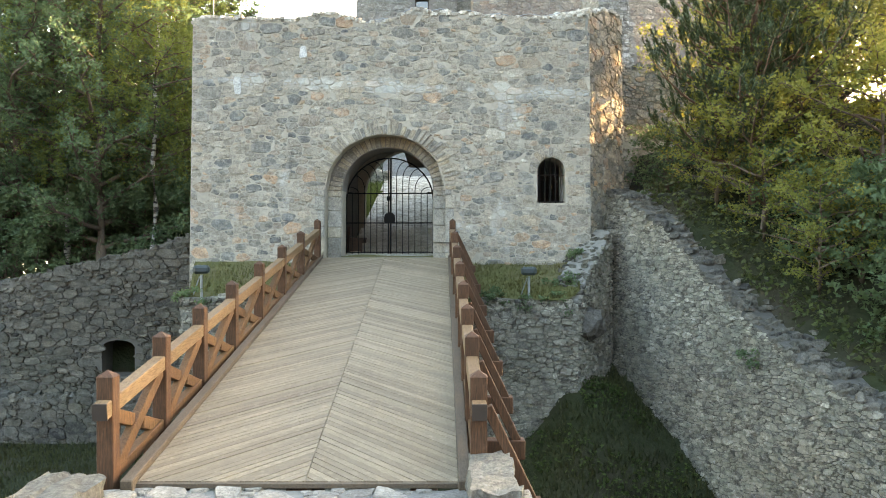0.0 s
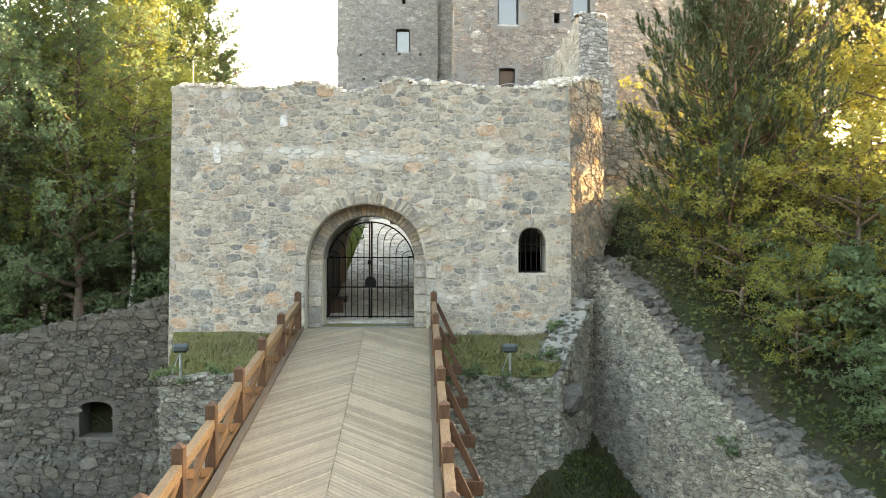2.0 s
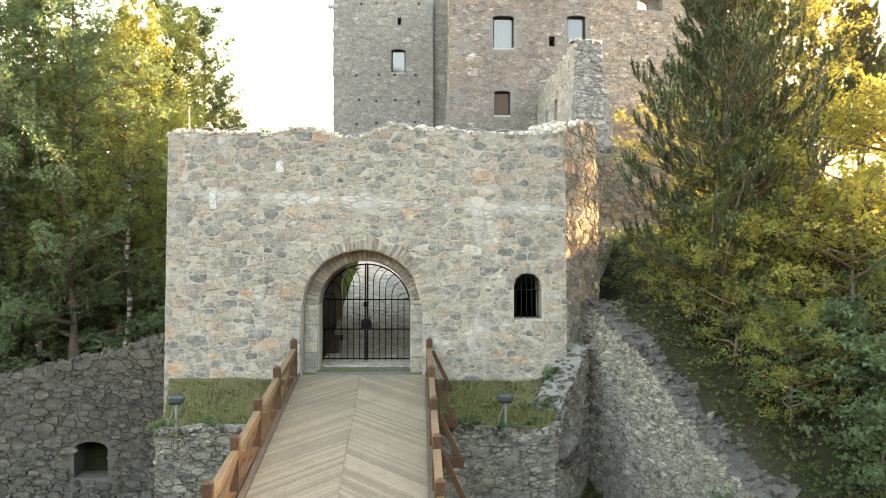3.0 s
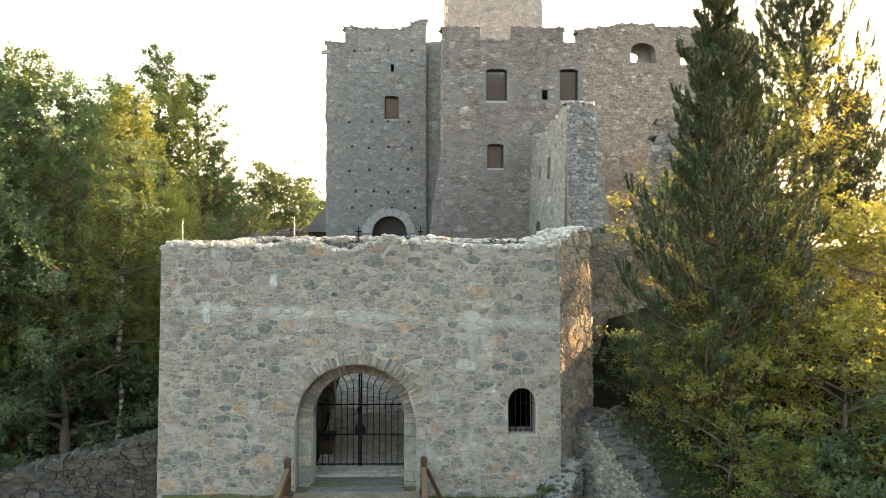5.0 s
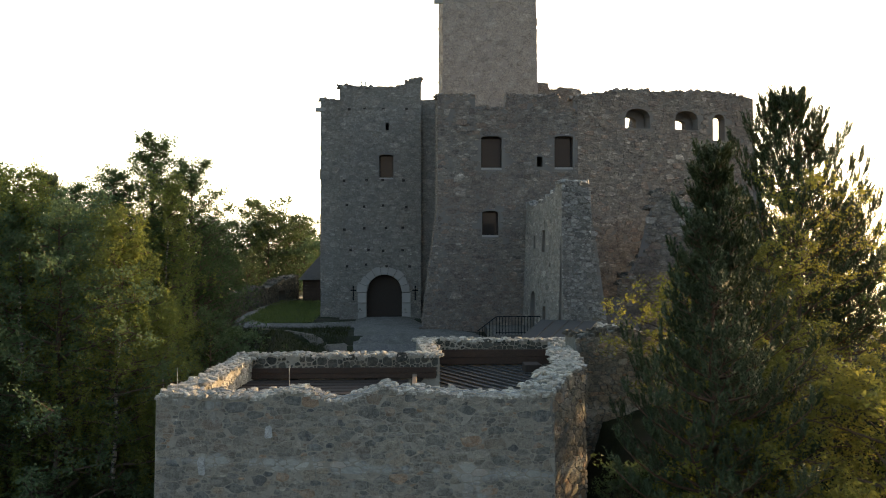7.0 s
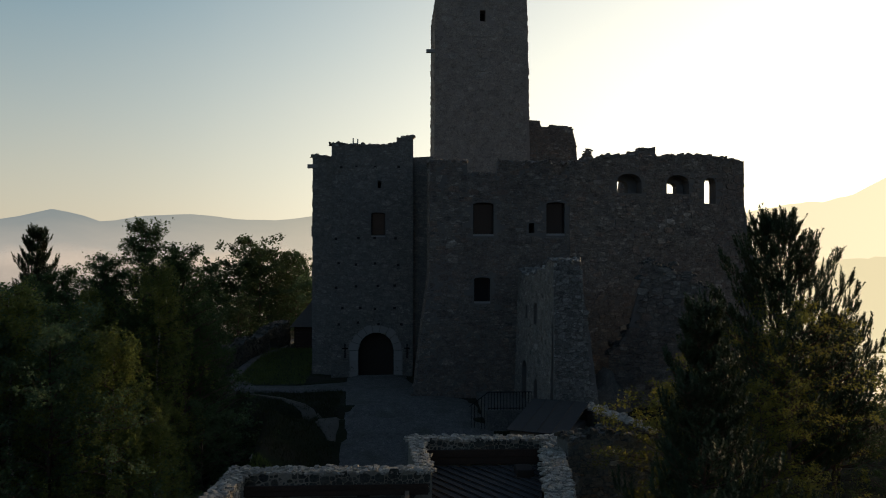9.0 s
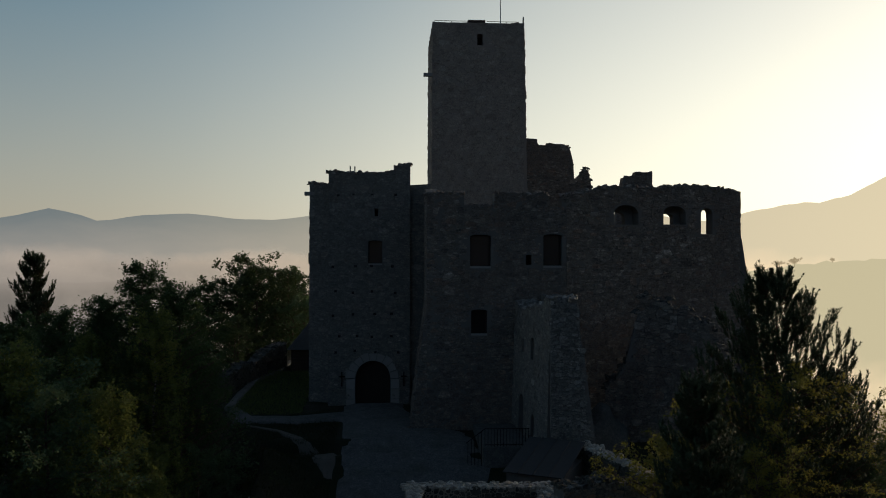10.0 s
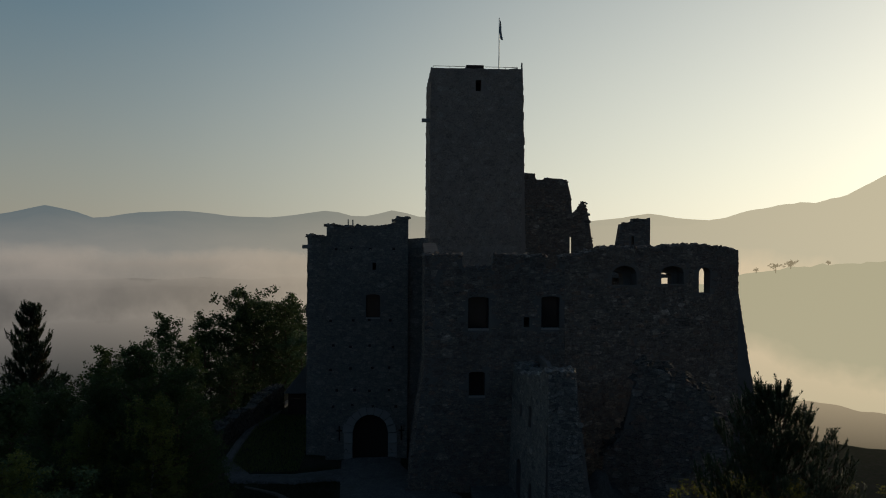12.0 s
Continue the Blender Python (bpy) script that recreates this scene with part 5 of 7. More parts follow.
trr = Plane((11.38, 72), (11.63, 81), 0.02, 41.0)
facade("side_wall", trr, 0, trr.length, lambda u: 20.0, lambda u: 41.05, [], 1.2, 122, 1.0, 0.5, M_TOWERSTONE, M_TOWER, tower, 0.03)
# Dark sheet paints the shade inside the tower slit.
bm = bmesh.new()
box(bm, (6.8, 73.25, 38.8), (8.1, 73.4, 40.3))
part("slit_backing", bm, M_DARKWOOD_SHADE, tower)
bm = bmesh.new()
box(bm, (3.25, 72.2, 40.5), (11.3, 81, 40.8))
part("roof_deck", bm, M_PAVING, tower)
bm = bmesh.new()
box(bm, (6.4, 73.0, 40.8), (8.0, 75.0, 41.55), 0.03)
part("roof_hatch", bm, M_BOARD, tower)
bm = bmesh.new()
beam(bm, (2.4, 72.5, 36.4), (3.2, 72.5, 36.4), 0.35, 0.3, 0.02)
part("corbel", bm, M_FRAME, tower)
for x in (3.4, 4.9, 9.9, 11.0):
    bm = bmesh.new()
    beam(bm, (x, 72.7, 40.8), (x, 72.7, 41.35), 0.04, 0.04, 0, (0, 1, 0))
    part("railing_post", bm, M_IRON, tower)
for a, b in ((3.4, 6.3), (8.1, 11.0)):
    bm = bmesh.new()
    beam(bm, (a, 72.7, 41.33), (b, 72.7, 41.33), 0.04, 0.04, 0)
    part("railing_bar", bm, M_IRON, tower)
flag = thing("flag_pole", "thin steel pole with a small furled flag on the tower", "flag pole", at=(9.5, 74, 40.8))
verts, faces = [], []
tube(verts, faces, [(0, 0, 0), (0, 0, 5.35)], [0.05, 0.035], 8)
part("pole", (verts, [], faces), M_GALV, flag)
verts, faces = [], []
for j in range(9):
    for i in range(5):
        a = i / 4
        verts.append((0.05 + a * 0.28 * (0.35 + 0.65 * j / 8) + 0.03 * math.sin(j), 0.06 * math.sin(a * 7 + j * 0.6), 5.2 - j * 0.22 - 0.2 * a))
for j in range(8):
    for i in range(4):
        k = j * 5 + i
        faces.append((k, k + 1, k + 6, k + 5))
part("flag", (verts, [], faces), M_CLOTH, flag, "pale furled cloth", True)

# ruined inner walls
inner_ruin = thing("ruined_gable", "broken stone gable wall beside the tower", "ruin")
rf = Plane((13.6, 94), (23.4, 94))
ru = lambda x: x - 13.6
r_top = jagged([(0, 33.8), (ru(16.45), 33.8), (ru(16.5), 33.1), (ru(17.6), 33.1), (ru(17.65), 33.3), (ru(20.2), 33.15), (ru(20.7), 31.2), (ru(20.85), 29.2), (ru(21.5), 29.2), (ru(21.7), 30.6), (ru(22.5), 30.65), (ru(22.9), 28.3), (ru(23.3), 25.0)], 0.12, 61.0)
facade("wall", rf, 0, rf.length, lambda u: 20.0, r_top, [(ru(20.6), ru(20.98), 24.4, lambda u: 26.4)], 1.0, 130, parent=inner_ruin, breaks=(ru(16.47), ru(17.62)))
chimney = thing("wall_fragment", "free-standing broken stone wall fragment", "ruin")
cf = Plane((19.45, 71), (22.75, 71))
c_top = jagged([(0, 23.4), (0.2, 25.2), (0.7, 27.4), (1.7, 27.42), (1.78, 27.72), (3.5, 27.72)], 0.07, 62.0)
facade("wall", cf, 0, cf.length, lambda u: 19.0, c_top, [(1.6, 1.85, 24.5, lambda u: 26.15)], 0.9, 131, parent=chimney)

# projecting spur wall
spur = thing("spur_wall", "ruined spur wall projecting from the castle front", "ruin")
sw = Plane((7.95, 54), (8.75, 45.7), 0.03, 17.0)
sw_top = jagged([(0, 17.3), (1.5, 16.9), (4.0, 17.2), (6.5, 17.5), (7.2, 17.9), (8.4, 18.0)], 0.22, 63.0)
s_holes = [arch(1.8, 2.9, 8.6, 11.0, 0.5), arch(4.8, 5.5, 8.9, 10.4, 0.35), arch(4.3, 4.9, 14.0, 15.1, 0.25), arch(2.2, 2.6, 14.2, 14.9, 0.15)]
facade("side_wall", sw, 0, sw.length, G, sw_top, s_holes, 1.5, 132, mat=M_BLOCK, parent=spur)
se = Plane((8.7, 45.65), (10.35, 45.5), 0.085, 17.0)
facade("end_wall", se, 0, se.length, lambda u: 6.5, jagged([(0, 18.0), (0.9, 18.0), (1.6, 17.4)], 0.15, 64.0), [], 0.9, 133, 0.27, 0.16, M_SPUR, parent=spur, proud=0.07)
sf = Plane((10.3, 45.52), (11.3, 45.48), 0.085, 17.0)
facade("flared_base", sf, 0, sf.length, lambda u: 6.5, jagged([(0, 16.9), (0.22, 15.2), (0.36, 12.4), (0.75, 10.3), (1.0, 9.0)], 0.2, 66.0), [], 1.2, 137, 0.27, 0.16, M_SPUR, parent=spur, proud=0.07)
sr = Plane((10.35, 45.5), (10.0, 54), 0.05, 17.0)
facade("side_wall", sr, 0, sr.length, G, jagged([(0, 16.9), (8.4, 17.8)], 0.15, 65.0), [], 0.3, 134, 0.7, 0.35, parent=spur)

for pl, tp, th, sd in ((sw, sw_top, 1.5, 21), (se, interp([(0, 18.0), (0.9, 18.0), (1.6, 17.4)]), 0.9, 22)):
    cap = part("wall_capping", capping(pl, tp, th, sd, 0.34), M_SPUR, spur, "broken rubble top")
    cap["kind"] = "stuff"
# standing-seam roof below the spur
shed = thing("shed_roof", "dark standing-seam metal roof below the spur wall", "roof", at=(7.9, 42.7, 9.75))
shed.rotation_euler = (0, 0, radians(-27))
for k in range(4):
    bm = bmesh.new()
    beam(bm, (-1.2 + k * 0.8, -2.3, -0.42), (-1.2 + k * 0.8, 2.3, 0.42), 0.79, 0.05, 0.004)
    sheet = part("roof_sheet", bm, M_ROOFMETAL, shed)
    bm = bmesh.new()
    beam(bm, (-0.8 + k * 0.8, -2.3, -0.38), (-0.8 + k * 0.8, 2.3, 0.46), 0.04, 0.06, 0.004)
    part("seam", bm, M_ROOFMETAL, sheet)
bm = bmesh.new()
box(bm, (-1.5, -2.0, -5.0), (1.5, 2.2, -0.5))
part("body", bm, M_PLASTER, shed)
# tops of the castle walls
for pl, tp, th, sd in ((bf, b_top, 1.2, 31), (c1, c1_top, 1.3, 32), (c2, c2_top, 1.25, 33), (bl, interp([(0, 25.9), (1.6, 25.75)]), 1.0, 34)):
    cap = part("wall_capping", capping(pl, lambda u: tp(u) - 0.05, th, sd, 0.42), M_KEEP, castle)
    cap["kind"] = "stuff"

# broken masonry and rock on the castle's right foot
broken = thing("broken_wall", "low broken masonry wall under the palace front", "ruin")
bw = Plane((13.2, 50.6), (20.8, 48.4), 0.05, 15.0)
bw_top = jagged([(0, 12.0), (1.6, 14.0), (2.0, 17.6), (2.7, 18.1), (3.0, 17.4), (4.0, 17.6), (4.2, 16.9), (5.2, 17.2), (5.4, 16.4), (6.5, 16.3), (6.7, 15.2), (8.0, 13.0)], 0.22, 69.0)
facade("wall", bw, 0, bw.length, lambda u: 5.0, bw_top, [], 2.0, 143, 0.4, 0.26, M_KEEP, M_PLASTER, broken, 0.08)
cap = part("wall_capping", capping(bw, bw_top, 2.0, 14, 0.4), M_RUBBLE, broken)
cap["kind"] = "stuff"
for k, (p, r) in enumerate((((22.5, 50.5, 8.0), (3.0, 3.0, 6.5)), ((12.5, 49.5, 7.0), (2.2, 2.0, 4.5)))):
    rock = part("rock_outcrop", boulder(k * 3.1, r), M_RUBBLE, smooth=True)
    rock.location = p
    tagged(rock, "rough limestone crag at the castle's foot", "rock", "castle crags")

# paved lane before the castle door and the path that leaves it
def strip(name, label, pts, widths, lift, mat):
    verts, faces = [], []
    fine = []
    for (a, wa), (b, wb) in zip(zip(pts, widths), list(zip(pts, widths))[1:]):
        n = max(2, int(math.hypot(b[0] - a[0], b[1] - a[1]) / 0.7))
        fine += [(a[0] + (b[0] - a[0]) * i / n, a[1] + (b[1] - a[1]) * i / n, wa + (wb - wa) * i / n) for i in range(n)]
    fine.append((*pts[-1], widths[-1]))
    m = 7
    for i, (x, y, w) in enumerate(fine):
        x2, y2, _ = fine[min(i + 1, len(fine) - 1)]
        x1, y1, _ = fine[max(i - 1, 0)]
        d = Vector((x2 - x1, y2 - y1, 0)).normalized()
        for j in range(m):
            s = (j / (m - 1) - 0.5) * w * (1 + 0.10 * noise.noise((i * 0.15, 1, 1)))
            px, py = x + d.y * s, y - d.x * s
            verts.append((px, py, float(height(px, py)) + 0.12 + lift - (0.18 if j in (0, m - 1) else 0)))
    for i in range(len(fine) - 1):
        for j in range(m - 1):
            k = i * m + j
            faces.append((k, k + 1, k + m + 1, k + m))
    return tagged(part(name, (verts, [], faces), mat, smooth=True), label, "path", kind="structure")


strip("path", "grey paved lane climbing from the gate to the castle door", [(-1.6, 61.8), (-1.2, 57.0), (0.6, 52.0), (1.2, 48.0), (-0.4, 40.8)], [4.6, 5.2, 8.2, 9.2, 5.4], 0.06, M_PAVING)
strip("kerb", "bare earth bank along the lawn's edge", [(-10.0, 55.5), (-7.8, 54.1), (-5.7, 51.4), (-4.3, 48.8), (-3.9, 46.4)], [0.25, 0.4, 0.9, 1.6, 0.6], -0.01, M_EARTH)
strip("path", "pale mortar bed of the cobbled lane behind the gate", [(-0.8, 41.0), (-0.65, 34.0), (-1.4, 28.0), (-1.65, 25.0)], [4.6, 4.6, 3.2, 2.6], 0.05, M_MORTAR)
strip("path", "narrow gravel path beside the castle lawn", [(-2.5, 58.4), (-7.0, 57.2), (-10.6, 57.4), (-12.4, 61.5), (-12.5, 67.0), (-12.2, 72.0), (-11.2, 74.8), (-10.4, 82.0)], [3.4, 2.2, 2.0, 0.9, 0.7, 0.7, 0.7, 0.7], 0.03, M_PAVING)


class Lane:
    """The lane's surface behind the gate: u across, v along."""

    def at(self, u, v, w=0.0):
        x = min(max(u, -3.15 + 0.03 * max(0.0, v - 31)), 2.2)
        return (x, v, float(height(x, v)) + 0.20 - w)


cob = part("cobble_paving", masonry(Lane(), -3.2, 1.7, 25.2, 41.0, 0.34, 0.26, 95, lambda u, v: u > -3.2 + 0.03 * max(0, v - 31), 0.02, False, 0.014), M_COBBLE)
tagged(cob, "pale uneven cobbles of the lane behind the gate", "cobbles", kind="stuff")
canopy = thing("canopy", "dark board canopy inside the gateway", "canopy", at=(-0.9, 30.4, 5.95))
outline = [(-0.35, -0.23), (0.75, -0.23), (0.75, 0.95), (-0.65, 0.62)]
verts = [(x, y, z) for y in (-0.05, 0.05) for x, z in outline]
part("gable_board", (verts, [], [(0, 1, 2, 3), (7, 6, 5, 4)] + [(i, (i + 1) % 4, 4 + (i + 1) % 4, 4 + i) for i in range(4)]), M_ROOFTILE, canopy)
bm = bmesh.new()
beam(bm, (0.72, 0.55, -0.4), (0.72, 0.55, -3.2), 0.1, 0.1, 0.01, (0, 1, 0))
part("post", bm, M_BOARD, canopy)
bench = thing("bench", "dark wooden bench inside the gateway", "bench", at=(-2.95, 28.4, 2.62))
bm = bmesh.new()
box(bm, (-0.22, -0.8, 0.42), (0.22, 0.8, 0.48), 0.01)
part("seat", bm, M_BOARD, bench)
bm = bmesh.new()
box(bm, (-0.26, -0.8, 0.55), (-0.21, 0.8, 0.85), 0.01)
part("backrest", bm, M_BOARD, bench)
for y in (-0.7, 0.7):
    bm = bmesh.new()
    box(bm, (-0.24, y - 0.04, -0.1), (0.2, y + 0.04, 0.42), 0.01)
    part("leg", bm, M_BOARD, bench)

# retaining wall of the upper terrace and low walls
low = thing("parapet_wall", "low rubble parapet wall beside the spur", "wall")
lp = Plane((9.9, 44.6), (12.2, 38.3), 0.03, 9.0)
lp_top = jagged([(0, 9.95), (6.7, 9.7)], 0.1, 67.0)
facade("wall", lp, 0, lp.length, lambda u: 3.5, lp_top, [], 0.8, 141, 0.3, 0.2, M_MOAT, M_MORTAR_OLD, low, 0.06)
cap = part("wall_capping", capping(lp, lp_top, 0.8, 12, 0.3), M_CAP, low, "", True)
cap["kind"] = "stuff"
outer = thing("outer_wall", "reddish broken rubble wall on the slope", "wall")
op_top = jagged([(0, 10.4), (2.5, 10.5), (4.2, 10.2), (7, 8.8)], 0.15, 68.0)
op = Plane((7.2, 34.5), (14.0, 36.5), 0.03, 6.0)
facade("wall", op, 0, op.length, lambda u: 2.5, op_top, [], 0.9, 142, 0.30, 0.17, M_GATE, M_MORTAR_GREY, outer, 0.06)

# low walls beside the lane
lane_wall = thing("garden_wall", "low pale rubble wall across the grass bank", "wall")
gw = Plane((-7.4, 40.6), (-2.7, 40.2), 0.0, 6.0)
gw_top = jagged([(0, 8.2), (2.5, 6.9), (4.7, 6.35)], 0.06, 70.0)
facade("wall", gw, 0, gw.length, lambda u: 4.6, gw_top, [], 0.5, 145, 0.3, 0.18, M_SCARP, M_MORTAR, lane_wall, 0.03)
cap = part("wall_capping", capping(gw, gw_top, 0.5, 17, 0.26), M_CAP, lane_wall)
cap["kind"] = "stuff"
cap = part("wall_capping", capping(op, op_top, 0.9, 18, 0.3), M_MOAT, outer)
cap["kind"] = "stuff"

# ---- wooden bridge ----
def deck_z(y):
    return 0.49 + 0.132 * (y - 8.45)


bridge = thing("bridge", "sloping wooden footbridge with chevron deck planks and braced railings", "bridge")
DECK_L, DECK_R = (lambda y: -3.18 - 0.0200 * (y - 8.45)), (lambda y: 0.155 - 0.001 * (y - 8.45))
SEAM = lambda y: -1.44 - 0.0185 * (y - 8.45)
plank_w, plank_t, y_near, y_far = 0.092, 0.045, 8.45, 23.7


for side in (-1, 1):
    pitch = plank_w * math.sqrt(2)
    k0 = int((y_near - 3) / pitch)
    for k in range(k0, int(28 / pitch)):
        s = k * pitch
        g = 0.0075
        # planks run at 45 degrees, their outer ends nearer the viewer's bank
        x0, x1 = (-4.0, -1.0) if side < 0 else (-2.5, 0.6)
        edge = lambda x, off: s + off + (side * -1) * (x + 1.6)
        poly = [(x0, edge(x0, g)), (x1, edge(x1, g)), (x1, edge(x1, pitch - g)), (x0, edge(x0, pitch - g))]
        fs = [lambda p: p[1] - y_near, lambda p: y_far - p[1]]
        fs += [lambda p: SEAM(p[1]) - 0.004 - p[0], lambda p: p[0] - DECK_L(p[1])] if side < 0 else [lambda p: p[0] - SEAM(p[1]) - 0.004, lambda p: DECK_R(p[1]) - p[0]]
        for f in fs:
            if len(poly) >= 3:
                poly = clip_poly(poly, f)
        if len(poly) < 3:
            continue
        n = len(poly)
        lift = random.Random(k * 2 + side).uniform(-0.004, 0.004)
        cx, cy = centre(poly)
        d = Matrix.Rotation(math.atan2(-side, 1), 3, "Z")
        o = Vector((cx, cy, deck_z(cy)))
        top = [d.inverted() @ (Vector((x, y, deck_z(y) + lift)) - o) for x, y in poly]
        low = [p - Vector((0, 0, plank_t)) for p in top]
        verts = [tuple(p) for p in low] + [tuple(p) for p in top]
        faces = [tuple(range(n, 2 * n)), tuple(range(n - 1, -1, -1))] + [(i, (i + 1) % n, n + (i + 1) % n, n + i) for i in range(n)]
        pk = part("plank", (verts, [], faces), M_DECK, bridge)
        pk.location = o
        pk.rotation_euler = d.to_euler()

for x in (-2.9, -1.5, -0.2):
    bm = bmesh.new()
    beam(bm, (x, 8.0, deck_z(8.0) - 0.28), (x, 23.9, deck_z(23.9) - 0.28), 0.28, 0.40, 0.01)
    part("girder", bm, M_POST, bridge)
for f in (DECK_L, DECK_R):
    for inset, h in ((0.0, 0.09), ):
        bm = bmesh.new()
        s = -1 if f is DECK_L else 1
        beam(bm, (f(8.3) + s * 0.07, 8.3, deck_z(8.3) + 0.0), (f(23.7) + s * 0.07, 23.7, deck_z(23.7) + 0.0), 0.13, 0.14, 0.01)
        part("kerb_beam", bm, M_KERB, bridge)

bm = bmesh.new()
beam(bm, (-3.3, 8.42, deck_z(8.4) - 0.03), (0.3, 8.42, deck_z(8.4) - 0.03), 0.05, 0.05, 0.004)
part("end_board", bm, M_KERB, bridge)
POSTS = [8.45, 10.1, 11.75, 13.6, 15.7, 18.0, 20.5, 23.35]
for s, line in ((-1, lambda y: -3.49 - 0.0080 * (y - 8.45)), (1, lambda y: 0.37 - 0.0065 * (y - 8.45))):
    for k, y in enumerate(POSTS):
        x, z = line(y), deck_z(y)
        bm = bmesh.new()
        w = 0.088
        box(bm, (-w, -w, -0.75), (w, w, 1.10), 0.008)
        cap = bm.verts.new((0, 0, 1.165))
        loop = [bm.verts.new((a * (w + 0.004), b * (w + 0.004), 1.098)) for a, b in ((-1, -1), (1, -1), (1, 1), (-1, 1))]
        for i in range(4):
            bm.faces.new((loop[i], loop[(i + 1) % 4], cap))
        bm.faces.new(loop[::-1])
        p = part("post", bm, M_POST, bridge, "dark brown square post")
        p.location = (x, y, z)
        # cross timber carried out beyond the rail, and its slanting prop
        # Outrigger and prop take darker timber, painting the rail's shaded side.
        bm = bmesh.new()
        beam(bm, (x - s * 0.2, y, z - 0.30), (x + s * (0.66 if s > 0 else 0.2), y, z - 0.30), 0.2, 0.24, 0.012)
        part("outrigger", bm, M_POST, bridge)
        if s > 0:
            bm = bmesh.new()
            beam(bm, (x + 0.56, y, z - 0.2), (x + 0.09, y, z + 0.78), 0.11, 0.12, 0.008, (0, 1, 0))
            part("prop", bm, M_POST, bridge)
        if k + 1 < len(POSTS):
            y2 = POSTS[k + 1]
            xb, zb = line(y2), deck_z(y2)
            a, b = Vector((x, y, z)), Vector((xb, y2, zb))
            d = (b - a)
            bm = bmesh.new()
            beam(bm, a + d * 0.06 + Vector((0, 0, 0.05)), b - d * 0.06 + Vector((0, 0, 0.70)), 0.10, 0.15, 0.008)
            part("brace", bm, M_RAIL, bridge)
            bm = bmesh.new()
            c0, c1 = a + d * 0.06 + Vector((s * 0.02, 0, 0.66)), b - d * 0.06 + Vector((s * 0.02, 0, 0.02))
            m0 = c0.lerp(c1, 0.47)
            beam(bm, c0, c0.lerp(c1, 0.40), 0.095, 0.15, 0.008)
            part("brace", bm, M_RAIL, bridge)
            bm = bmesh.new()
            beam(bm, c0.lerp(c1, 0.60), c1, 0.095, 0.15, 0.008)
            part("brace", bm, M_RAIL, bridge)
            bm = bmesh.new()
            beam(bm, a + Vector((0, 0, 0.03)), b + Vector((0, 0, 0.03)), 0.11, 0.13, 0.008)
            part("bottom_rail", bm, M_RAIL, bridge)
            bm = bmesh.new()
            ext = 0.22 if k == 0 else 0.0
            e = d.normalized()
            beam(bm, a - e * ext + Vector((0, 0, 0.79)), b + Vector((0, 0, 0.79)), 0.15, 0.17, 0.01)
            hr = part("hand_rail", bm, M_RAIL_TOP, bridge, "worn orange-brown hand rail")
            # A thin dark plate paints shade on the rail's near end.
            if k == 0:
                bm = bmesh.new()
                beam(bm, a - e * (ext + 0.006) + Vector((0, 0, 0.79)), a - e * (ext - 0.010) + Vector((0, 0, 0.79)), 0.156, 0.176, 0.003)
                part("end_grain", bm, M_DARKWOOD_SHADE, hr, "thin dark plate painting the shade on the rail's end")

# stone landing of the bridge on the near bank
landing = thing("bridge_landing", "stone-paved bridge head with low stone blocks", "landing")
bm = bmesh.new()
box(bm, (-4.2, 3.5, -4.0), (0.9, 8.38, 0.41))
part("core", bm, M_MORTAR_GREY, landing)


class Flat:
    def __init__(self, z):
        self.z = z

    def at(self, u, v, w=0.0):
        return (u, v, self.z - w)


pr = random.Random(91)
for poly in rubble(-4.2, 0.9, 3.5, 8.36, 0.32, 0.25, 91):
    verts, faces = [], []
    stone(verts, faces, poly, Flat(0.41).at, 0.02, pr, True, 0.016)
    if faces:
        part("paving_stone", (verts, [], faces), M_SETT, landing)


def rough_block(lo, hi, seed):
    bm = bmesh.new()
    box(bm, lo, hi)
    bmesh.ops.subdivide_edges(bm, edges=bm.edges[:], cuts=11, use_grid_fill=True)
    for v in bm.verts:
        v.co += 0.05 * abs(noise.noise(v.co * 4.5 + Vector((0, seed * 3, 1)))) * Vector((-1, -1, -1)) + 0.035 * noise.noise(v.co * 9 + Vector((seed, seed, 0))) * Vector((1, 1, 1)) + 0.05 * Vector((noise.noise(v.co * 2.3 + Vector((seed, 0, 0))), noise.noise(v.co * 2.3 + Vector((0, seed, 0))), noise.noise(v.co * 2.3 + Vector((0, 0, seed)))))
    return bm


for lo, hi, sd in (((-3.98, 6.6, -0.6), (-3.36, 8.15, 0.66), 1), ((0.27, 7.2, -0.6), (0.70, 8.42, 0.80), 2)):
    blk = part("stone_block", rough_block(lo, hi, sd), M_LICHEN, smooth=False)
    tagged(blk, "rough weathered stone block beside the bridge head", "stone block", "bridge head blocks")

# ---- flood lamps on the ledge ----
def flood_lamp(p, turn):
    ob = thing("flood_lamp", "grey steel flood lamp on a thin post", "lamp", "flood lamps", at=p)
    ob.rotation_euler = (0, 0, radians(turn))
    verts, faces = [], []
    tube(verts, faces, [(0, 0, -0.3), (0, 0, 0.55)], [0.035, 0.035], 8)
    part("post", (verts, [], faces), M_GALV, ob)
    bm = bmesh.new()
    beam(bm, (-0.05, 0, 0.5), (-0.22, 0.1, 0.02), 0.03, 0.03, 0, (0, 1, 0))
    part("strut", bm, M_GALV, ob)
    bm = bmesh.new()
    box(bm, (-0.21, -0.14, 0.58), (0.21, 0.16, 0.80), 0.06)
    hd = part("head", bm, M_LAMP, ob, "green-grey lamp housing")
    bm = bmesh.new()
    box(bm, (-0.18, 0.158, 0.60), (0.18, 0.168, 0.78), 0.004)
    part("glass", bm, M_GLASS, hd)
    return ob


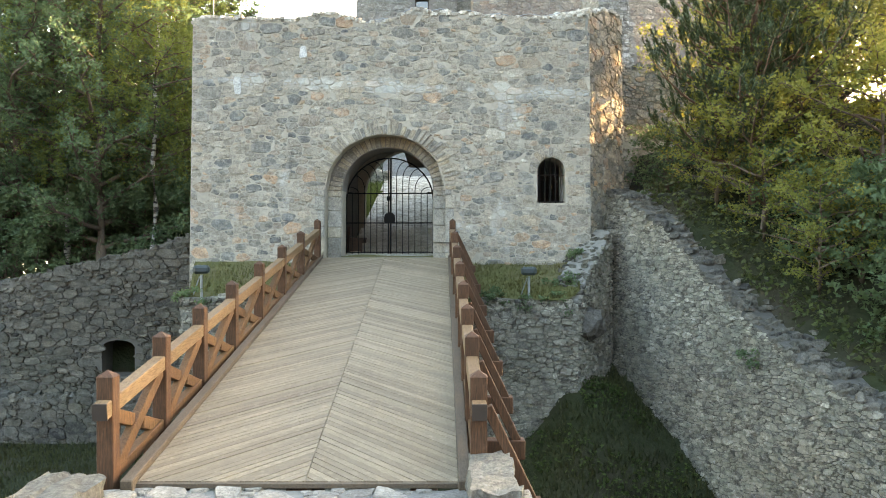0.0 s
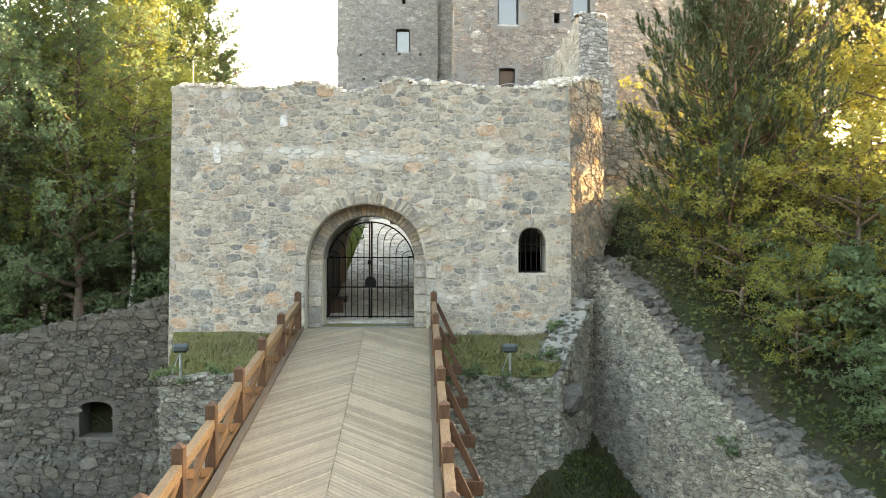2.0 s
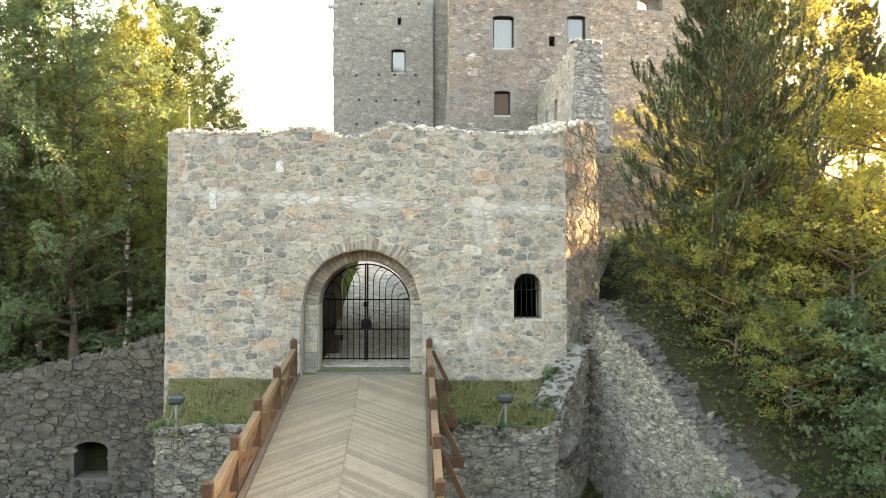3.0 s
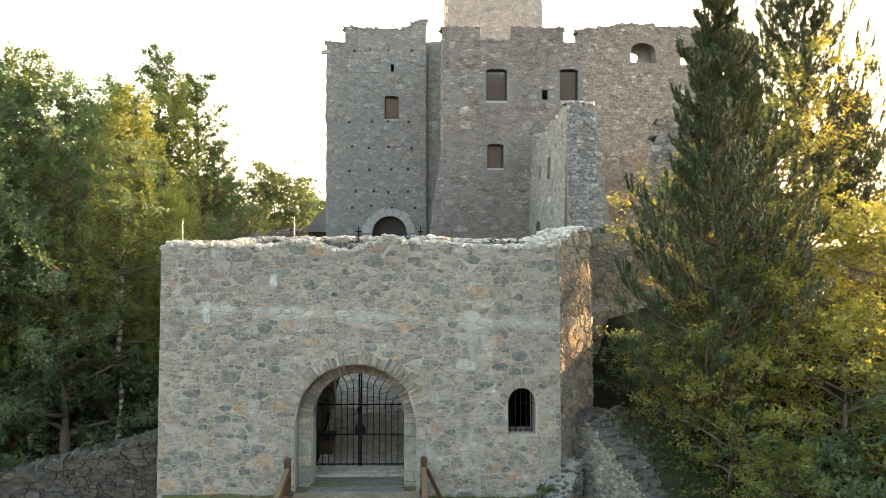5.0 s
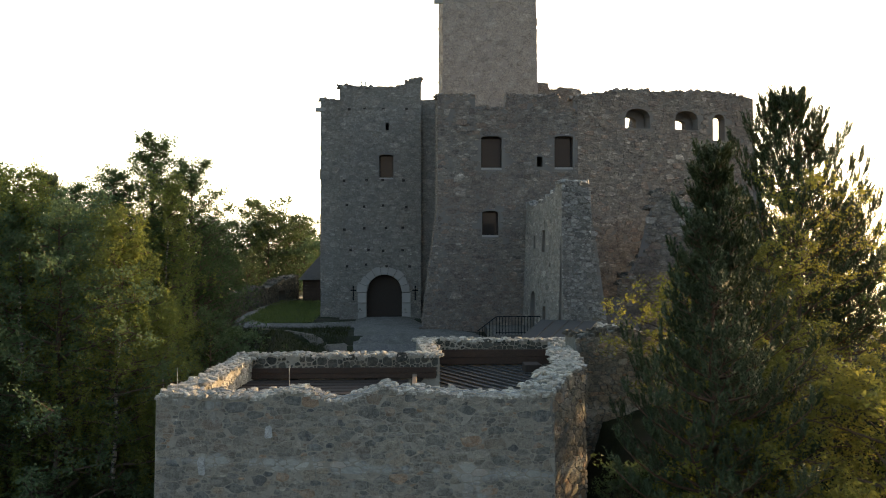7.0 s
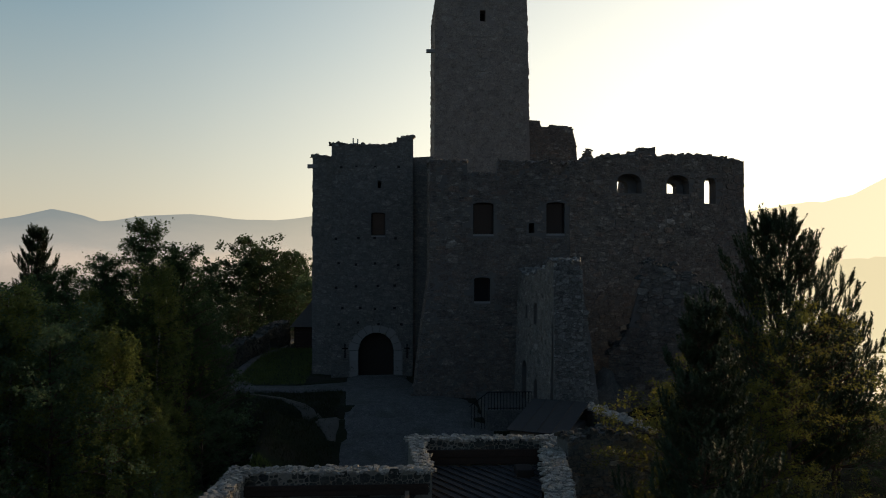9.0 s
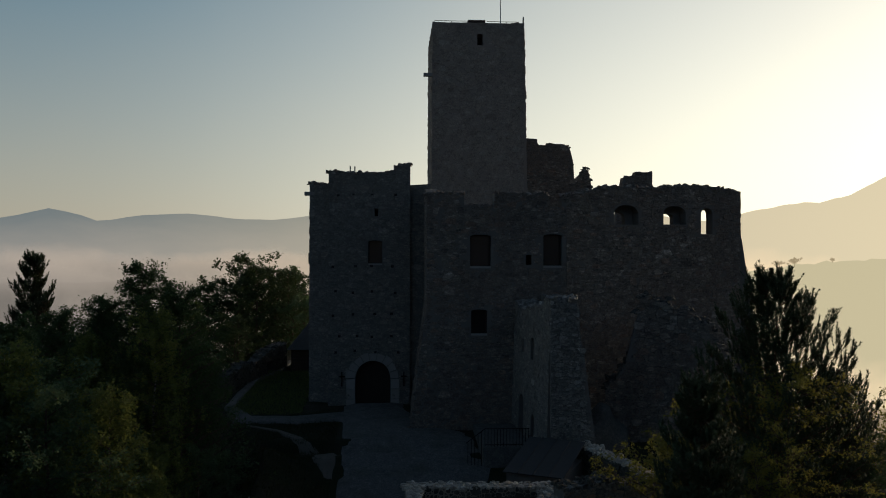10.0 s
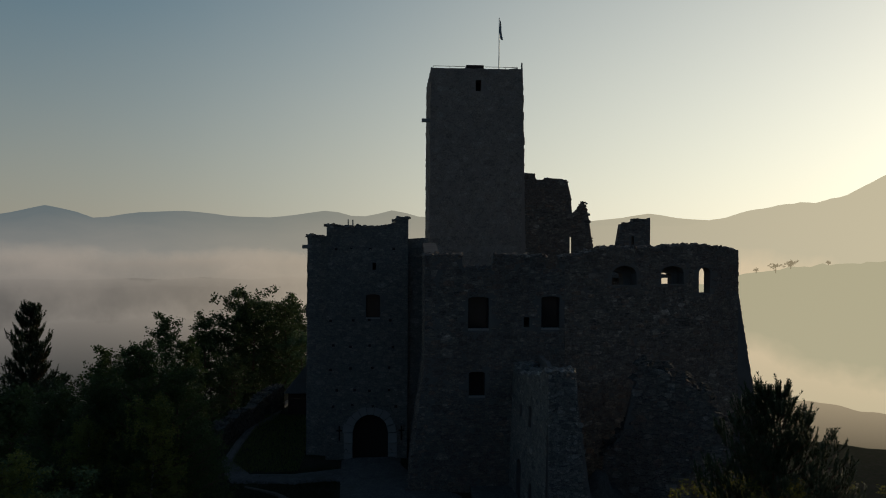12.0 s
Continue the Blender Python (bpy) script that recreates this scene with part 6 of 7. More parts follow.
flood_lamp((-6.35, 21.35, 1.55), 10)
flood_lamp((2.28, 21.55, 1.50), -8)

# ---- trees ----
def leaf_cloud(centres, radii, count, size, rng, flat=0.7, droop=0.0, corners=4):
    """Many small leaves scattered about given tips, as vertices and faces."""
    centres, radii = np.asarray(centres, float), np.asarray(radii, float)
    idx = rng.integers(0, len(centres), count)
    d = rng.normal(size=(count, 3))
    d /= np.linalg.norm(d, axis=1)[:, None]
    r = rng.random(count) ** 0.55
    p = centres[idx] + d * (radii[idx] * r)[:, None] * np.array([1, 1, flat])
    p[:, 2] -= droop * rng.random(count) * radii[idx]
    a = rng.normal(size=(count, 3))
    a[:, 2] *= 0.6
    a /= np.linalg.norm(a, axis=1)[:, None]
    b = np.cross(a, rng.normal(size=(count, 3)))
    b /= np.linalg.norm(b, axis=1)[:, None]
    s = size * rng.uniform(0.6, 1.3, count)
    a, b = a * s[:, None], b * (s * 0.6)[:, None]
    ring = [p - a, p + b * 0.9, p + a, p - b * 0.9] if corners == 4 else [p - a, p + a * 0.7 + b, p + a * 0.7 - b]
    v = np.stack(ring, 1).reshape(-1, 3)
    f = np.arange(count * corners).reshape(-1, corners)
    return v.tolist(), [], f.tolist()


def grow(rng, height, spread, base, limbs, lean=0.0, upward=0.5, wander=0.05, girth=1.0, cone=0.0, hang=0.0, twigs=3, fine=True):
    """A tapered trunk with limbs and twigs: the wood, the branchwork and the leafy tips with their radii."""
    verts, faces, tips, lv, lf = [], [], [], [], []
    n = 9
    trunk = [Vector((lean * height * (i / n) ** 1.5 + wander * height * 0.3 * noise.noise((i * 0.7, base * 50, height)), wander * height * 0.3 * noise.noise((i * 0.7, 9, height + base)), height * i / n)) for i in range(n + 1)]
    r0 = (0.012 * height + 0.05) * girth
    tube(verts, faces, trunk, [r0 * (1 - 0.88 * i / n) for i in range(n + 1)], 8)
    for k in range(limbs):
        t = base + (1 - base) * (k + rng.random()) / limbs
        f = t * n
        i = min(int(f), n - 1)
        p = trunk[i].lerp(trunk[i + 1], f - i)
        az = k * 2.4 + rng.uniform(-0.5, 0.5)
        tt = (t - base) / (1 - base)
        shape = math.sin(math.pi * min(1.0, max(0.12, tt * 0.82 + 0.16)))
        ln = spread * ((0.35 + 0.65 * shape) * (1 - cone) + (1.08 - 0.95 * tt) * cone) * rng.uniform(0.65, 1.2)
        up = upward * rng.uniform(0.6, 1.3) * (1 + 0.7 * cone * tt)
        out = Vector((math.cos(az), math.sin(az), 0))
        q = [p]
        for j in range(1, 5):
            s = j / 4
            q.append(p + Vector((math.cos(az + 0.25 * s) * ln * s, math.sin(az + 0.25 * s) * ln * s, ln * up * s * (1 - 0.25 * s))) + Vector((rng.uniform(-1, 1), rng.uniform(-1, 1), rng.uniform(-0.6, 0.6))) * 0.05 * ln)
        rl = r0 * (1 - 0.88 * t) * 0.5 + 0.012
        tube(lv, lf, q, [rl * (1 - 0.8 * j / 4) for j in range(5)], 5 if fine else 3)
        for j in range(1, 5):
            for m in range(twigs):
                side = Vector((rng.uniform(-1, 1), rng.uniform(-1, 1), rng.uniform(-0.45, 0.9))) + out * 0.35 + Vector((0, 0, 0.5 * cone))
                e = q[j] + side * (0.16 * ln + 0.28) * rng.uniform(0.7, 1.25)
                if fine:
                    tube(lv, lf, [q[j], e], [rl * 0.25, 0.005], 3)
                for s in (0.5, 0.8, 1.08):
                    tips.append((q[j].lerp(e, s), rng.uniform(0.55, 1.25) * (1.15 - 0.25 * s)))
                if hang and rng.random() < 0.75:
                    drop = hang * rng.uniform(0.3, 1.0)
                    for s in (0.3, 0.6, 0.85, 1.0):
                        tips.append((e + Vector((0, 0, -drop * s)), rng.uniform(0.4, 0.7)))
    for s in (0.90, 0.94, 0.97, 1.0):
        for m in range(3):
            tips.append((trunk[-1].lerp(trunk[-2], (1 - s) * n) + Vector((rng.uniform(-1, 1), rng.uniform(-1, 1), 0)) * (1 - s) * spread, 0.45))
    return (verts, [], faces), (lv, [], lf), tips


def broadleaf(name, label, seed, height, spread, base=0.25, limbs=22, leaves=9000, size=0.11, mat=None, bark=None, clump=0.45, lean=0.0, hang=0.0, upward=0.5, group="", girth=1.0, cone=0.0, twigs=3, fine=True, corners=3):
    r = random.Random(seed)
    wood, branches, tips = grow(r, height, spread, base, limbs, lean, upward, girth=girth, cone=cone, hang=hang, twigs=twigs, fine=fine)
    ob = thing(name, label, "tree", group)
    part("trunk", wood, bark or M_BARK, ob, smooth=True)
    part("branchwork", branches, M_BARK, ob, "dark brown limbs and twigs", True)["kind"] = "stuff"
    g = np.random.default_rng(seed)
    part("crown", leaf_cloud([tuple(t) for t, _ in tips], [clump * k for _, k in tips], leaves, size, g, 0.8, 0.0, corners), mat or M_LEAF, ob)
    return ob


def pine(name, label, seed, height, spread, base=0.1, whorls=16, mat=None, needles=48, group="", full=1.0, plume=0.5):
    """A pine: whorls of up-curving branches, each shoot a plume of needles that points to the sky."""
    r = random.Random(seed)
    ob = thing(name, label, "tree", group)
    verts, faces, plumes = [], [], []
    n = 8
    tr = [Vector((0.02 * height * noise.noise((i * 0.5, seed, 0)), 0.02 * height * noise.noise((i * 0.5, 4, seed)), height * i / n)) for i in range(n + 1)]
    r0 = 0.011 * height + 0.04
    tube(verts, faces, tr, [r0 * (1 - 0.93 * i / n) for i in range(n + 1)], 8)
    up = Vector((0, 0, 1))
    for k in range(whorls):
        t = base + (1 - base) * (k + 0.5) / whorls
        f = t * n
        i = min(int(f), n - 1)
        p = tr[i].lerp(tr[i + 1], f - i)
        tt = (t - base) / (1 - base)
        count = 7 if tt < 0.8 else 5
        for m in range(count):
            az = m * 6.283 / count + k * 0.7 + r.uniform(-0.35, 0.35)
            ln = (spread * (1 - tt ** full) * (1 - 0.25 * tt) + 0.30) * r.uniform(0.55, 1.2) * (1 + 0.3 * noise.noise((k * 0.4, az * 0.8, seed)))
            if tt < 0.12:
                ln *= 0.7
            rise = 0.05 + 0.5 * tt ** 1.5
            q = []
            for j in range(7):
                s = j / 6
                q.append(p + Vector((math.cos(az + 0.2 * s) * ln * s, math.sin(az + 0.2 * s) * ln * s, ln * (rise * s + 0.42 * s ** 2.5))))
            rl = max(0.012, r0 * (1 - t) * 0.45)
            tube(verts, faces, q, [rl * (1 - 0.8 * j / 6) for j in range(7)], 4)
            along = (q[6] - q[0]).normalized()
            across = Vector((-along.y, along.x, 0)).normalized()
            for j in range(2, 7):
                d = (q[j] - q[j - 1]).normalized()
                for sgn in (-1, 1):
                    if r.random() < 0.12:
                        continue
                    reach = (0.20 + 0.24 * ln * (1.15 - j / 6)) * r.uniform(0.6, 1.15)
                    e = q[j] + (d * 0.5 + across * sgn * 0.9 + up * 0.25) * reach
                    tube(verts, faces, [q[j], e], [0.014, 0.008], 3)
                    for c in range(3 if reach > 0.45 else 2):
                        o = q[j].lerp(e, 1.0 - 0.38 * c)
                        way = (d * 0.30 + across * sgn * r.uniform(-0.1, 0.5) + up * r.uniform(0.6, 1.0)).normalized()
                        plumes.append((o, way, plume * r.uniform(0.6, 1.15), 1.0))
            for c in range(4):
                way = (along * 0.35 + Vector((r.uniform(-0.4, 0.4), r.uniform(-0.4, 0.4), r.uniform(0.6, 1.1)))).normalized()
                plumes.append((q[6] - along * 0.12 * c, way, plume * r.uniform(0.8, 1.5), 1.0))
    for c in range(5):
        way = Vector((r.uniform(-0.45, 0.45), r.uniform(-0.45, 0.45), 1.0)).normalized()
        plumes.append((tr[-1] - up * 0.15 * c, way, plume * 1.25, 1.0))
    g = np.random.default_rng(seed)
    P, W, L = (np.array([tuple(a[0]) for a in plumes]), np.array([tuple(a[1]) for a in plumes]), np.array([a[2] for a in plumes]))
    idx = np.repeat(np.arange(len(P)), needles)
    m = len(idx)
    s = g.random(m)
    rad = g.normal(size=(m, 3))
    rad -= W[idx] * np.sum(rad * W[idx], axis=1)[:, None]
    rad /= np.linalg.norm(rad, axis=1)[:, None]
    o = P[idx] + W[idx] * (L[idx] * s)[:, None]
    size = 0.15 * (1.0 - 0.3 * s) * g.uniform(0.7, 1.2, m)
    tip = o + (rad * 0.8 + W[idx] * 0.75) * size[:, None]
    wid = np.cross(rad, W[idx]) * 0.018
    v = np.stack([o - wid, o + wid, tip], 1).reshape(-1, 3)
    part("trunk", (verts, [], faces), M_PINEBARK, ob, smooth=True)
    part("crown", (v.tolist(), [], np.arange(m * 3).reshape(-1, 3).tolist()), mat or M_NEEDLE, ob)
    return ob


def plant(ob, x, y, z=None, turn=0, scale=1.0):
    ob.location = (x, y, float(height(x, y)) - 0.1 if z is None else z)
    ob.rotation_euler = (0, 0, radians(turn))
    ob.scale = (scale,) * 3
    return ob


def repeat(ob, x, y, turn, scale, z=None):
    ob2 = copy_thing(ob, Matrix.Identity(4))
    return plant(ob2, x, y, z, turn, scale)


def crown_height(ob):
    """How high a tree's tip stands over its foot, unscaled."""
    best = 0.0
    for c in ob.children:
        z = np.empty(len(c.data.vertices) * 3, np.float32)
        c.data.vertices.foreach_get("co", z)
        best = max(best, float(z[2::3].max()))
    return best


def plant_top(ob, x, y, top, turn=0):
    """Stands a tree at x, y so that its tip reaches the height top."""
    z = float(height(x, y)) - 0.15
    return plant(ob, x, y, z, turn, (top - z) / crown_height(ob))


def repeat_top(ob, x, y, top, turn):
    return plant_top(copy_thing(ob, Matrix.Identity(4)), x, y, top, turn)


oak = broadleaf("oak_tree", "dense dark green broadleaf tree on the slope", 1, 15.5, 4.3, 0.12, 46, 28000, 0.076, M_LEAF, M_BARK, 0.40, group="slope trees", twigs=4)
plant_top(oak, -12.9, 30.6, 16.6, 0)
far_oak = broadleaf("round_tree", "round-crowned dark tree in the wood", 11, 14.0, 4.6, 0.08, 30, 7000, 0.165, M_WOODLEAF, M_BARK, 0.62, group="wood trees", fine=False)
plant_top(far_oak, -13.5, 55.0, 12.5, 50)
birch = broadleaf("birch_tree", "slender birch with white bark and yellowing hanging leaves", 2, 14.5, 2.3, 0.30, 42, 26000, 0.057, M_BIRCHLEAF, M_BIRCH, 0.26, 0.02, 1.3, 0.45, group="birches", girth=0.6, cone=0.35)
plant_top(birch, -10.9, 30.6, 16.0, 40)
tall = broadleaf("tall_tree", "tall green tree with a pointed leafy crown", 3, 17.5, 4.5, 0.06, 84, 31000, 0.082, M_TALLLEAF, M_BARK, 0.36, 0.0, 0.0, 0.6, group="pointed trees", cone=0.78)
plant_top(tall, -13.1, 42.4, 20.3, 10)
far_tall = broadleaf("pointed_tree", "narrow pointed tree at the wood's edge", 12, 16.5, 3.6, 0.06, 60, 9000, 0.14, M_TALLLEAF, M_BARK, 0.5, 0.0, 0.0, 0.7, group="wood trees", cone=0.75, fine=False)
plant_top(far_tall, -24.1, 88, 18.2, 10)
bush = broadleaf("bush", "yellow-green bushy shrub on the moat's slope", 4, 5.2, 2.5, 0.16, 26, 6000, 0.067, M_YELLOWLEAF, M_BARK, 0.34, group="slope shrubs", twigs=2)
bush["category"] = "shrub"
plant(bush, 9.6, 22.2, None, 0)
larch = broadleaf("leafy_tree", "open-crowned deciduous tree with yellow-green leaves", 7, 13.0, 3.4, 0.26, 30, 11000, 0.065, M_YELLOWLEAF, M_BARK, 0.34, 0.02, 0.0, 0.6, group="slope leaf trees", girth=0.8)
plant_top(larch, 13.2, 27.0, 17.0, 0)
big_pine = pine("pine_tree", "tall dark pine with upturned needle shoots", 5, 12.5, 3.35, 0.06, 18, group="pines", full=1.05, plume=0.5)
plant_top(big_pine, 8.75, 22.9, 17.35, 0)
young = pine("young_pine", "bushy pine with a broad crown of upright shoots", 6, 13.0, 3.1, 0.22, 19, needles=60, group="pines", full=3.0, plume=0.6)
plant_top(young, 14.05, 29.5, 20.4, 30)

for x, y, top, turn in ((-16.5, 31.5, 17.9, 160), (-20.5, 32.0, 17.5, 250), (-15.5, 35.5, 14.5, 300), (-24.5, 34.0, 17.0, 20), (-12.4, 35.5, 12.5, 100), (-15.3, 31.9, 17.3, 70), (-9.6, 40.0, 11.5, 200)):
    repeat_top(oak, x, y, top, turn)
for x, y, top, turn in ((-21.0, 38.5, 16.0, 20), (-27, 40, 17, 70), (-25, 46, 16.5, 130), (-32, 42, 17.5, 10), (-19, 58, 14.5, 150), (-26, 58, 16, 260), (-33, 52, 16.5, 310), (-19.5, 72, 14, 10), (-27, 75, 15, 80), (-37, 64, 15, 200), (-16.0, 82.0, 14.5, 30),
                        (-17.1, 95.0, 20.7, 200), (-12.4, 95.0, 18.6, 310), (-14.6, 101.0, 18.2, 20), (-11.5, 92.0, 15.5, 120), (-35, 80, 13, 20), (-13.0, 88.0, 12.5, 240), (-9.0, 98.0, 14.0, 60), (-22, 100, 15, 100), (-18.5, 65, 12.0, 330), (-15.5, 48.5, 14.0, 45), (-17, 118, 15.5, 20), (-11, 116, 17.5, 70), (-30, 95, 13.5, 0), (-40, 48, 17, 190), (-15.6, 92.5, 19.3, 75), (-14.0, 98.0, 18.8, 160), (-17.6, 92.0, 18.0, 280)):
    repeat_top(far_oak, x, y, top if x > -0.24 * y else min(top, 22.4 - 0.112 * y), turn)
for x, y, top, turn in ((-9.4, 32.2, 12.2, 190), (-11.6, 39.5, 18.2, 100), (-10.2, 35.5, 12.6, 260), (-14.3, 30.9, 17.6, 150), (-15.0, 40.0, 17.0, 20)):
    repeat_top(birch, x, y, top, turn)
for x, y, top, turn in ((-11.1, 42.1, 19.0, 120), (-14.9, 42.0, 18.5, 220), (-17.6, 43.5, 17.8, 60), (-10.9, 45.0, 15.8, 80), (-12.4, 39.6, 16.0, 190), (-10.8, 48.0, 14.5, 330)):
    repeat_top(tall, x, y, top, turn)
for x, y, top, turn in ((-22, 48, 17.2, 150), (-20.5, 90, 18.0, 300), (-14.6, 119, 18.7, 60), (-25, 84, 17.5, 30), (-30, 60, 17.0, 90), (-23, 66, 18.0, 45), (-18.5, 104, 18.5, 160)):
    repeat_top(far_tall, x, y, top if x > -0.27 * y else min(top, 22.8 - 0.11 * y), turn)
for x, y, top, turn in ((-21.3, 70.0, 17.2, 200), (-24.8, 72.0, 16.6, 20), (-19.2, 77.0, 16.8, 110)):
    repeat_top(far_tall, x, y, top, turn)
for x, y, turn, s in ((10.9, 20.2, 200, 1.0), (13.0, 21.6, 330, 1.2), (14.5, 23.8, 130, 0.9), (10.6, 27.6, 20, 0.9), (15.5, 19.5, 160, 0.9), (17.5, 23.0, 250, 0.8),
                      (11.8, 24.4, 310, 1.0), (7.7, 22.9, 60, 0.6), (8.4, 21.3, 140, 0.8), (9.0, 19.4, 230, 0.6), (18.0, 19.0, 100, 0.8), (11.2, 33.0, 180, 1.1), (9.3, 24.6, 15, 0.7)):
    repeat(bush, x, y, turn, s)
for x, y, turn, s in ((18.6, 33.5, 10, 1.1), (22.0, 32.0, 80, 1.0), (15.5, 35.5, 150, 1.2)):
    repeat(bush, x, y, turn, s)
for x, y, top, turn in ((11.8, 25.8, 14.5, 200), (10.6, 28.8, 13.5, 150)):
    repeat_top(larch, x, y, top, turn)
low_leafy = broadleaf("low_tree", "dark green low tree on the wooded slope", 17, 13.0, 3.6, 0.16, 34, 12000, 0.07, M_TALLLEAF, M_BARK, 0.36, 0.02, 0.0, 0.6, group="slope leaf trees", girth=0.8)
plant_top(low_leafy, 16.8, 25.5, 14.0, 90)
for x, y, top, turn in ((17.8, 28.2, 14.2, 280), (19.8, 29.5, 14.6, 30)):
    repeat_top(low_leafy, x, y, top, turn)
slim = repeat_top(big_pine, -29.0, 67.0, 20.8, 100)
slim.scale = (slim.scale.z * 0.95, slim.scale.z * 0.95, slim.scale.z)
repeat_top(young, 17.3, 31.5, 16.2, 200)
shade = broadleaf("dark_shrub", "dark green shrub under the trees", 21, 3.6, 2.1, 0.02, 16, 3300, 0.10, M_LEAF, M_BARK, 0.42, group="wood shrubs", fine=False)
shade["category"] = "shrub"
plant(shade, -9.3, 31.0, None, 0)
for x, y, turn, s in ((-11.5, 31.4, 50, 1.0), (-14.0, 31.6, 120, 1.1), (-16.8, 31.2, 200, 1.0), (-19.5, 31.8, 300, 1.2), (-22.5, 31.6, 20, 1.2), (-26, 32, 90, 1.3), (-12.8, 34.0, 160, 1.2), (-17.5, 34.5, 240, 1.3), (-21.5, 35, 10, 1.4), (-26, 37, 80, 1.5), (-9.0, 34.5, 280, 0.9), (-9.5, 37.5, 40, 1.0),
                      (-30, 34, 130, 1.5), (-10.0, 90.0, 210, 1.5), (-9.0, 43.5, 330, 1.0)):
    repeat(shade, x, y, turn, s)
repeat(shade, 7.5, 27.2, 40, 0.6)
for x, y, turn, k in ((10.8, 18.2, 10, 0.8), (11.6, 16.2, 90, 0.9), (12.4, 19.6, 170, 1.0), (10.7, 14.6, 240, 0.7), (13.4, 17.2, 300, 1.0), (9.5, 20.2, 50, 0.55)):
    repeat(shade, x, y, turn, k)
for x, y, turn, s in ((-15.3, 30.7, 20, 0.75), (-13.5, 37.5, 10, 1.3), (-18.5, 38.5, 70, 1.4), (-23.5, 39.0, 150, 1.5), (-28.5, 36.0, 220, 1.4)):
    repeat(shade, x, y, turn, s)
for k in range(6):
    y = 21.6 - 2.0 * k
    repeat(shade, wall_line_x(y) + 3.2 + 0.4 * math.sin(k * 2.1), y, k * 77, 0.62 + 0.15 * math.sin(k * 1.7))

# low growth over the slope behind the moat wall
ug = np.random.default_rng(31)
ux, uy = ug.uniform(4.5, 18.0, 56000), ug.uniform(8.0, 30.0, 56000)
off = ux - wall_line_x(uy)
ok = (off > 1.25) & ((uy < 26.0) | (ux > 7.6))
ux, uy = ux[ok], uy[ok]
dens = np.array([noise.noise((a * 0.5, b * 0.5, 7)) for a, b in zip(ux, uy)])
ok = dens > -0.18
ux, uy, dens = ux[ok], uy[ok], dens[ok]
pts = np.stack([ux, uy, height(ux, uy) + (0.25 + 0.55 * np.clip(dens + 0.2, 0, 1)) * ug.random(len(ux))], 1)
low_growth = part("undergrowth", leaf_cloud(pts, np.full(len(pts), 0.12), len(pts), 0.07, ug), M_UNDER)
tagged(low_growth, "low leafy undergrowth on the slope", "undergrowth", kind="stuff")

# broad-leaved creepers on the moat floor
mg = np.random.default_rng(37)
mx, my = mg.uniform(-9.0, 8.0, 26000), mg.uniform(9.0, 22.5, 26000)
dens = np.array([noise.noise((a * 0.8, b * 0.8, 3)) for a, b in zip(mx, my)])
ok = (dens > -0.12) & (mx < wall_line_x(my) - 0.15) & ((mx > 0.9) | (mx < -4.2))
mx, my = mx[ok], my[ok]
pts = np.stack([mx, my, height(mx, my) + 0.05 + 0.10 * mg.random(len(mx))], 1)
creepers = part("creepers", leaf_cloud(pts, np.full(len(pts), 0.07), len(pts) * 2, 0.05, mg), M_CREEPER)
tagged(creepers, "low broad-leaved weeds on the moat floor", "weeds", kind="stuff")

# weeds at the ledge's edge and in the corner
wg = np.random.default_rng(8)
wp, wr = [], []
for x, y, z, n in ((0.75, 21.6, 1.45, 16), (2.2, 21.5, 1.4, 10), (-6.3, 21.4, 1.45, 8), (3.2, 21.7, 1.2, 10), (1.4, 21.5, 1.5, 8), (2.9, 21.6, 1.5, 6), (3.5, 22.2, 1.9, 10), (4.1, 23.3, 2.5, 12), (-4.2, 21.5, 1.5, 8), (-5.4, 21.5, 1.5, 8), (-6.7, 21.5, 1.5, 6), (4.5, 22.9, -1.0, 8), (7.05, 18.6, 0.25, 7), (-10.7, 28.7, 2.95, 8)):
    for _ in range(n):
        wp.append((x + wg.normal(0, 0.22), y + wg.normal(0, 0.12), z + wg.normal(-0.02, 0.12)))
        wr.append(0.16)
tagged(part("weeds", leaf_cloud(wp, wr, 5200, 0.045, wg), M_LEAF), "leafy weeds on the ledge and in wall joints", "weeds", kind="stuff")

# field trees far across the fog
def far_tree(az, r, z, h, seed):
    q = random.Random(seed)
    ob = thing("field_tree", "hazy round tree on a far field", "tree", "field trees", at=(r * math.sin(radians(az)), r * math.cos(radians(az)), z))
    verts, faces = [], []
    tube(verts, faces, [(0, 0, -3), (0.2, 0, h * 0.4)], [0.5, 0.3], 6)
    part("trunk", (verts, [], faces), M_FARTREE, ob)
    tips = [(q.gauss(0, h * 0.22), q.gauss(0, h * 0.22), h * 0.55 + q.gauss(0, h * 0.14)) for _ in range(26)]
    part("crown", leaf_cloud(tips, [h * 0.16] * 26, 900, h * 0.05, np.random.default_rng(seed)), M_FARTREE, ob)
    return ob


# Far trees glow in a painted haze colour.
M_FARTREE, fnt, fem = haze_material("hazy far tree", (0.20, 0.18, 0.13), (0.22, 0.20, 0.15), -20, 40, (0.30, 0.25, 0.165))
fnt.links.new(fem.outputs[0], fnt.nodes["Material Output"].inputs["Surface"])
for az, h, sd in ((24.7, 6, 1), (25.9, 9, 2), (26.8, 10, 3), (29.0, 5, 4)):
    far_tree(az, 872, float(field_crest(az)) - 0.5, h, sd)

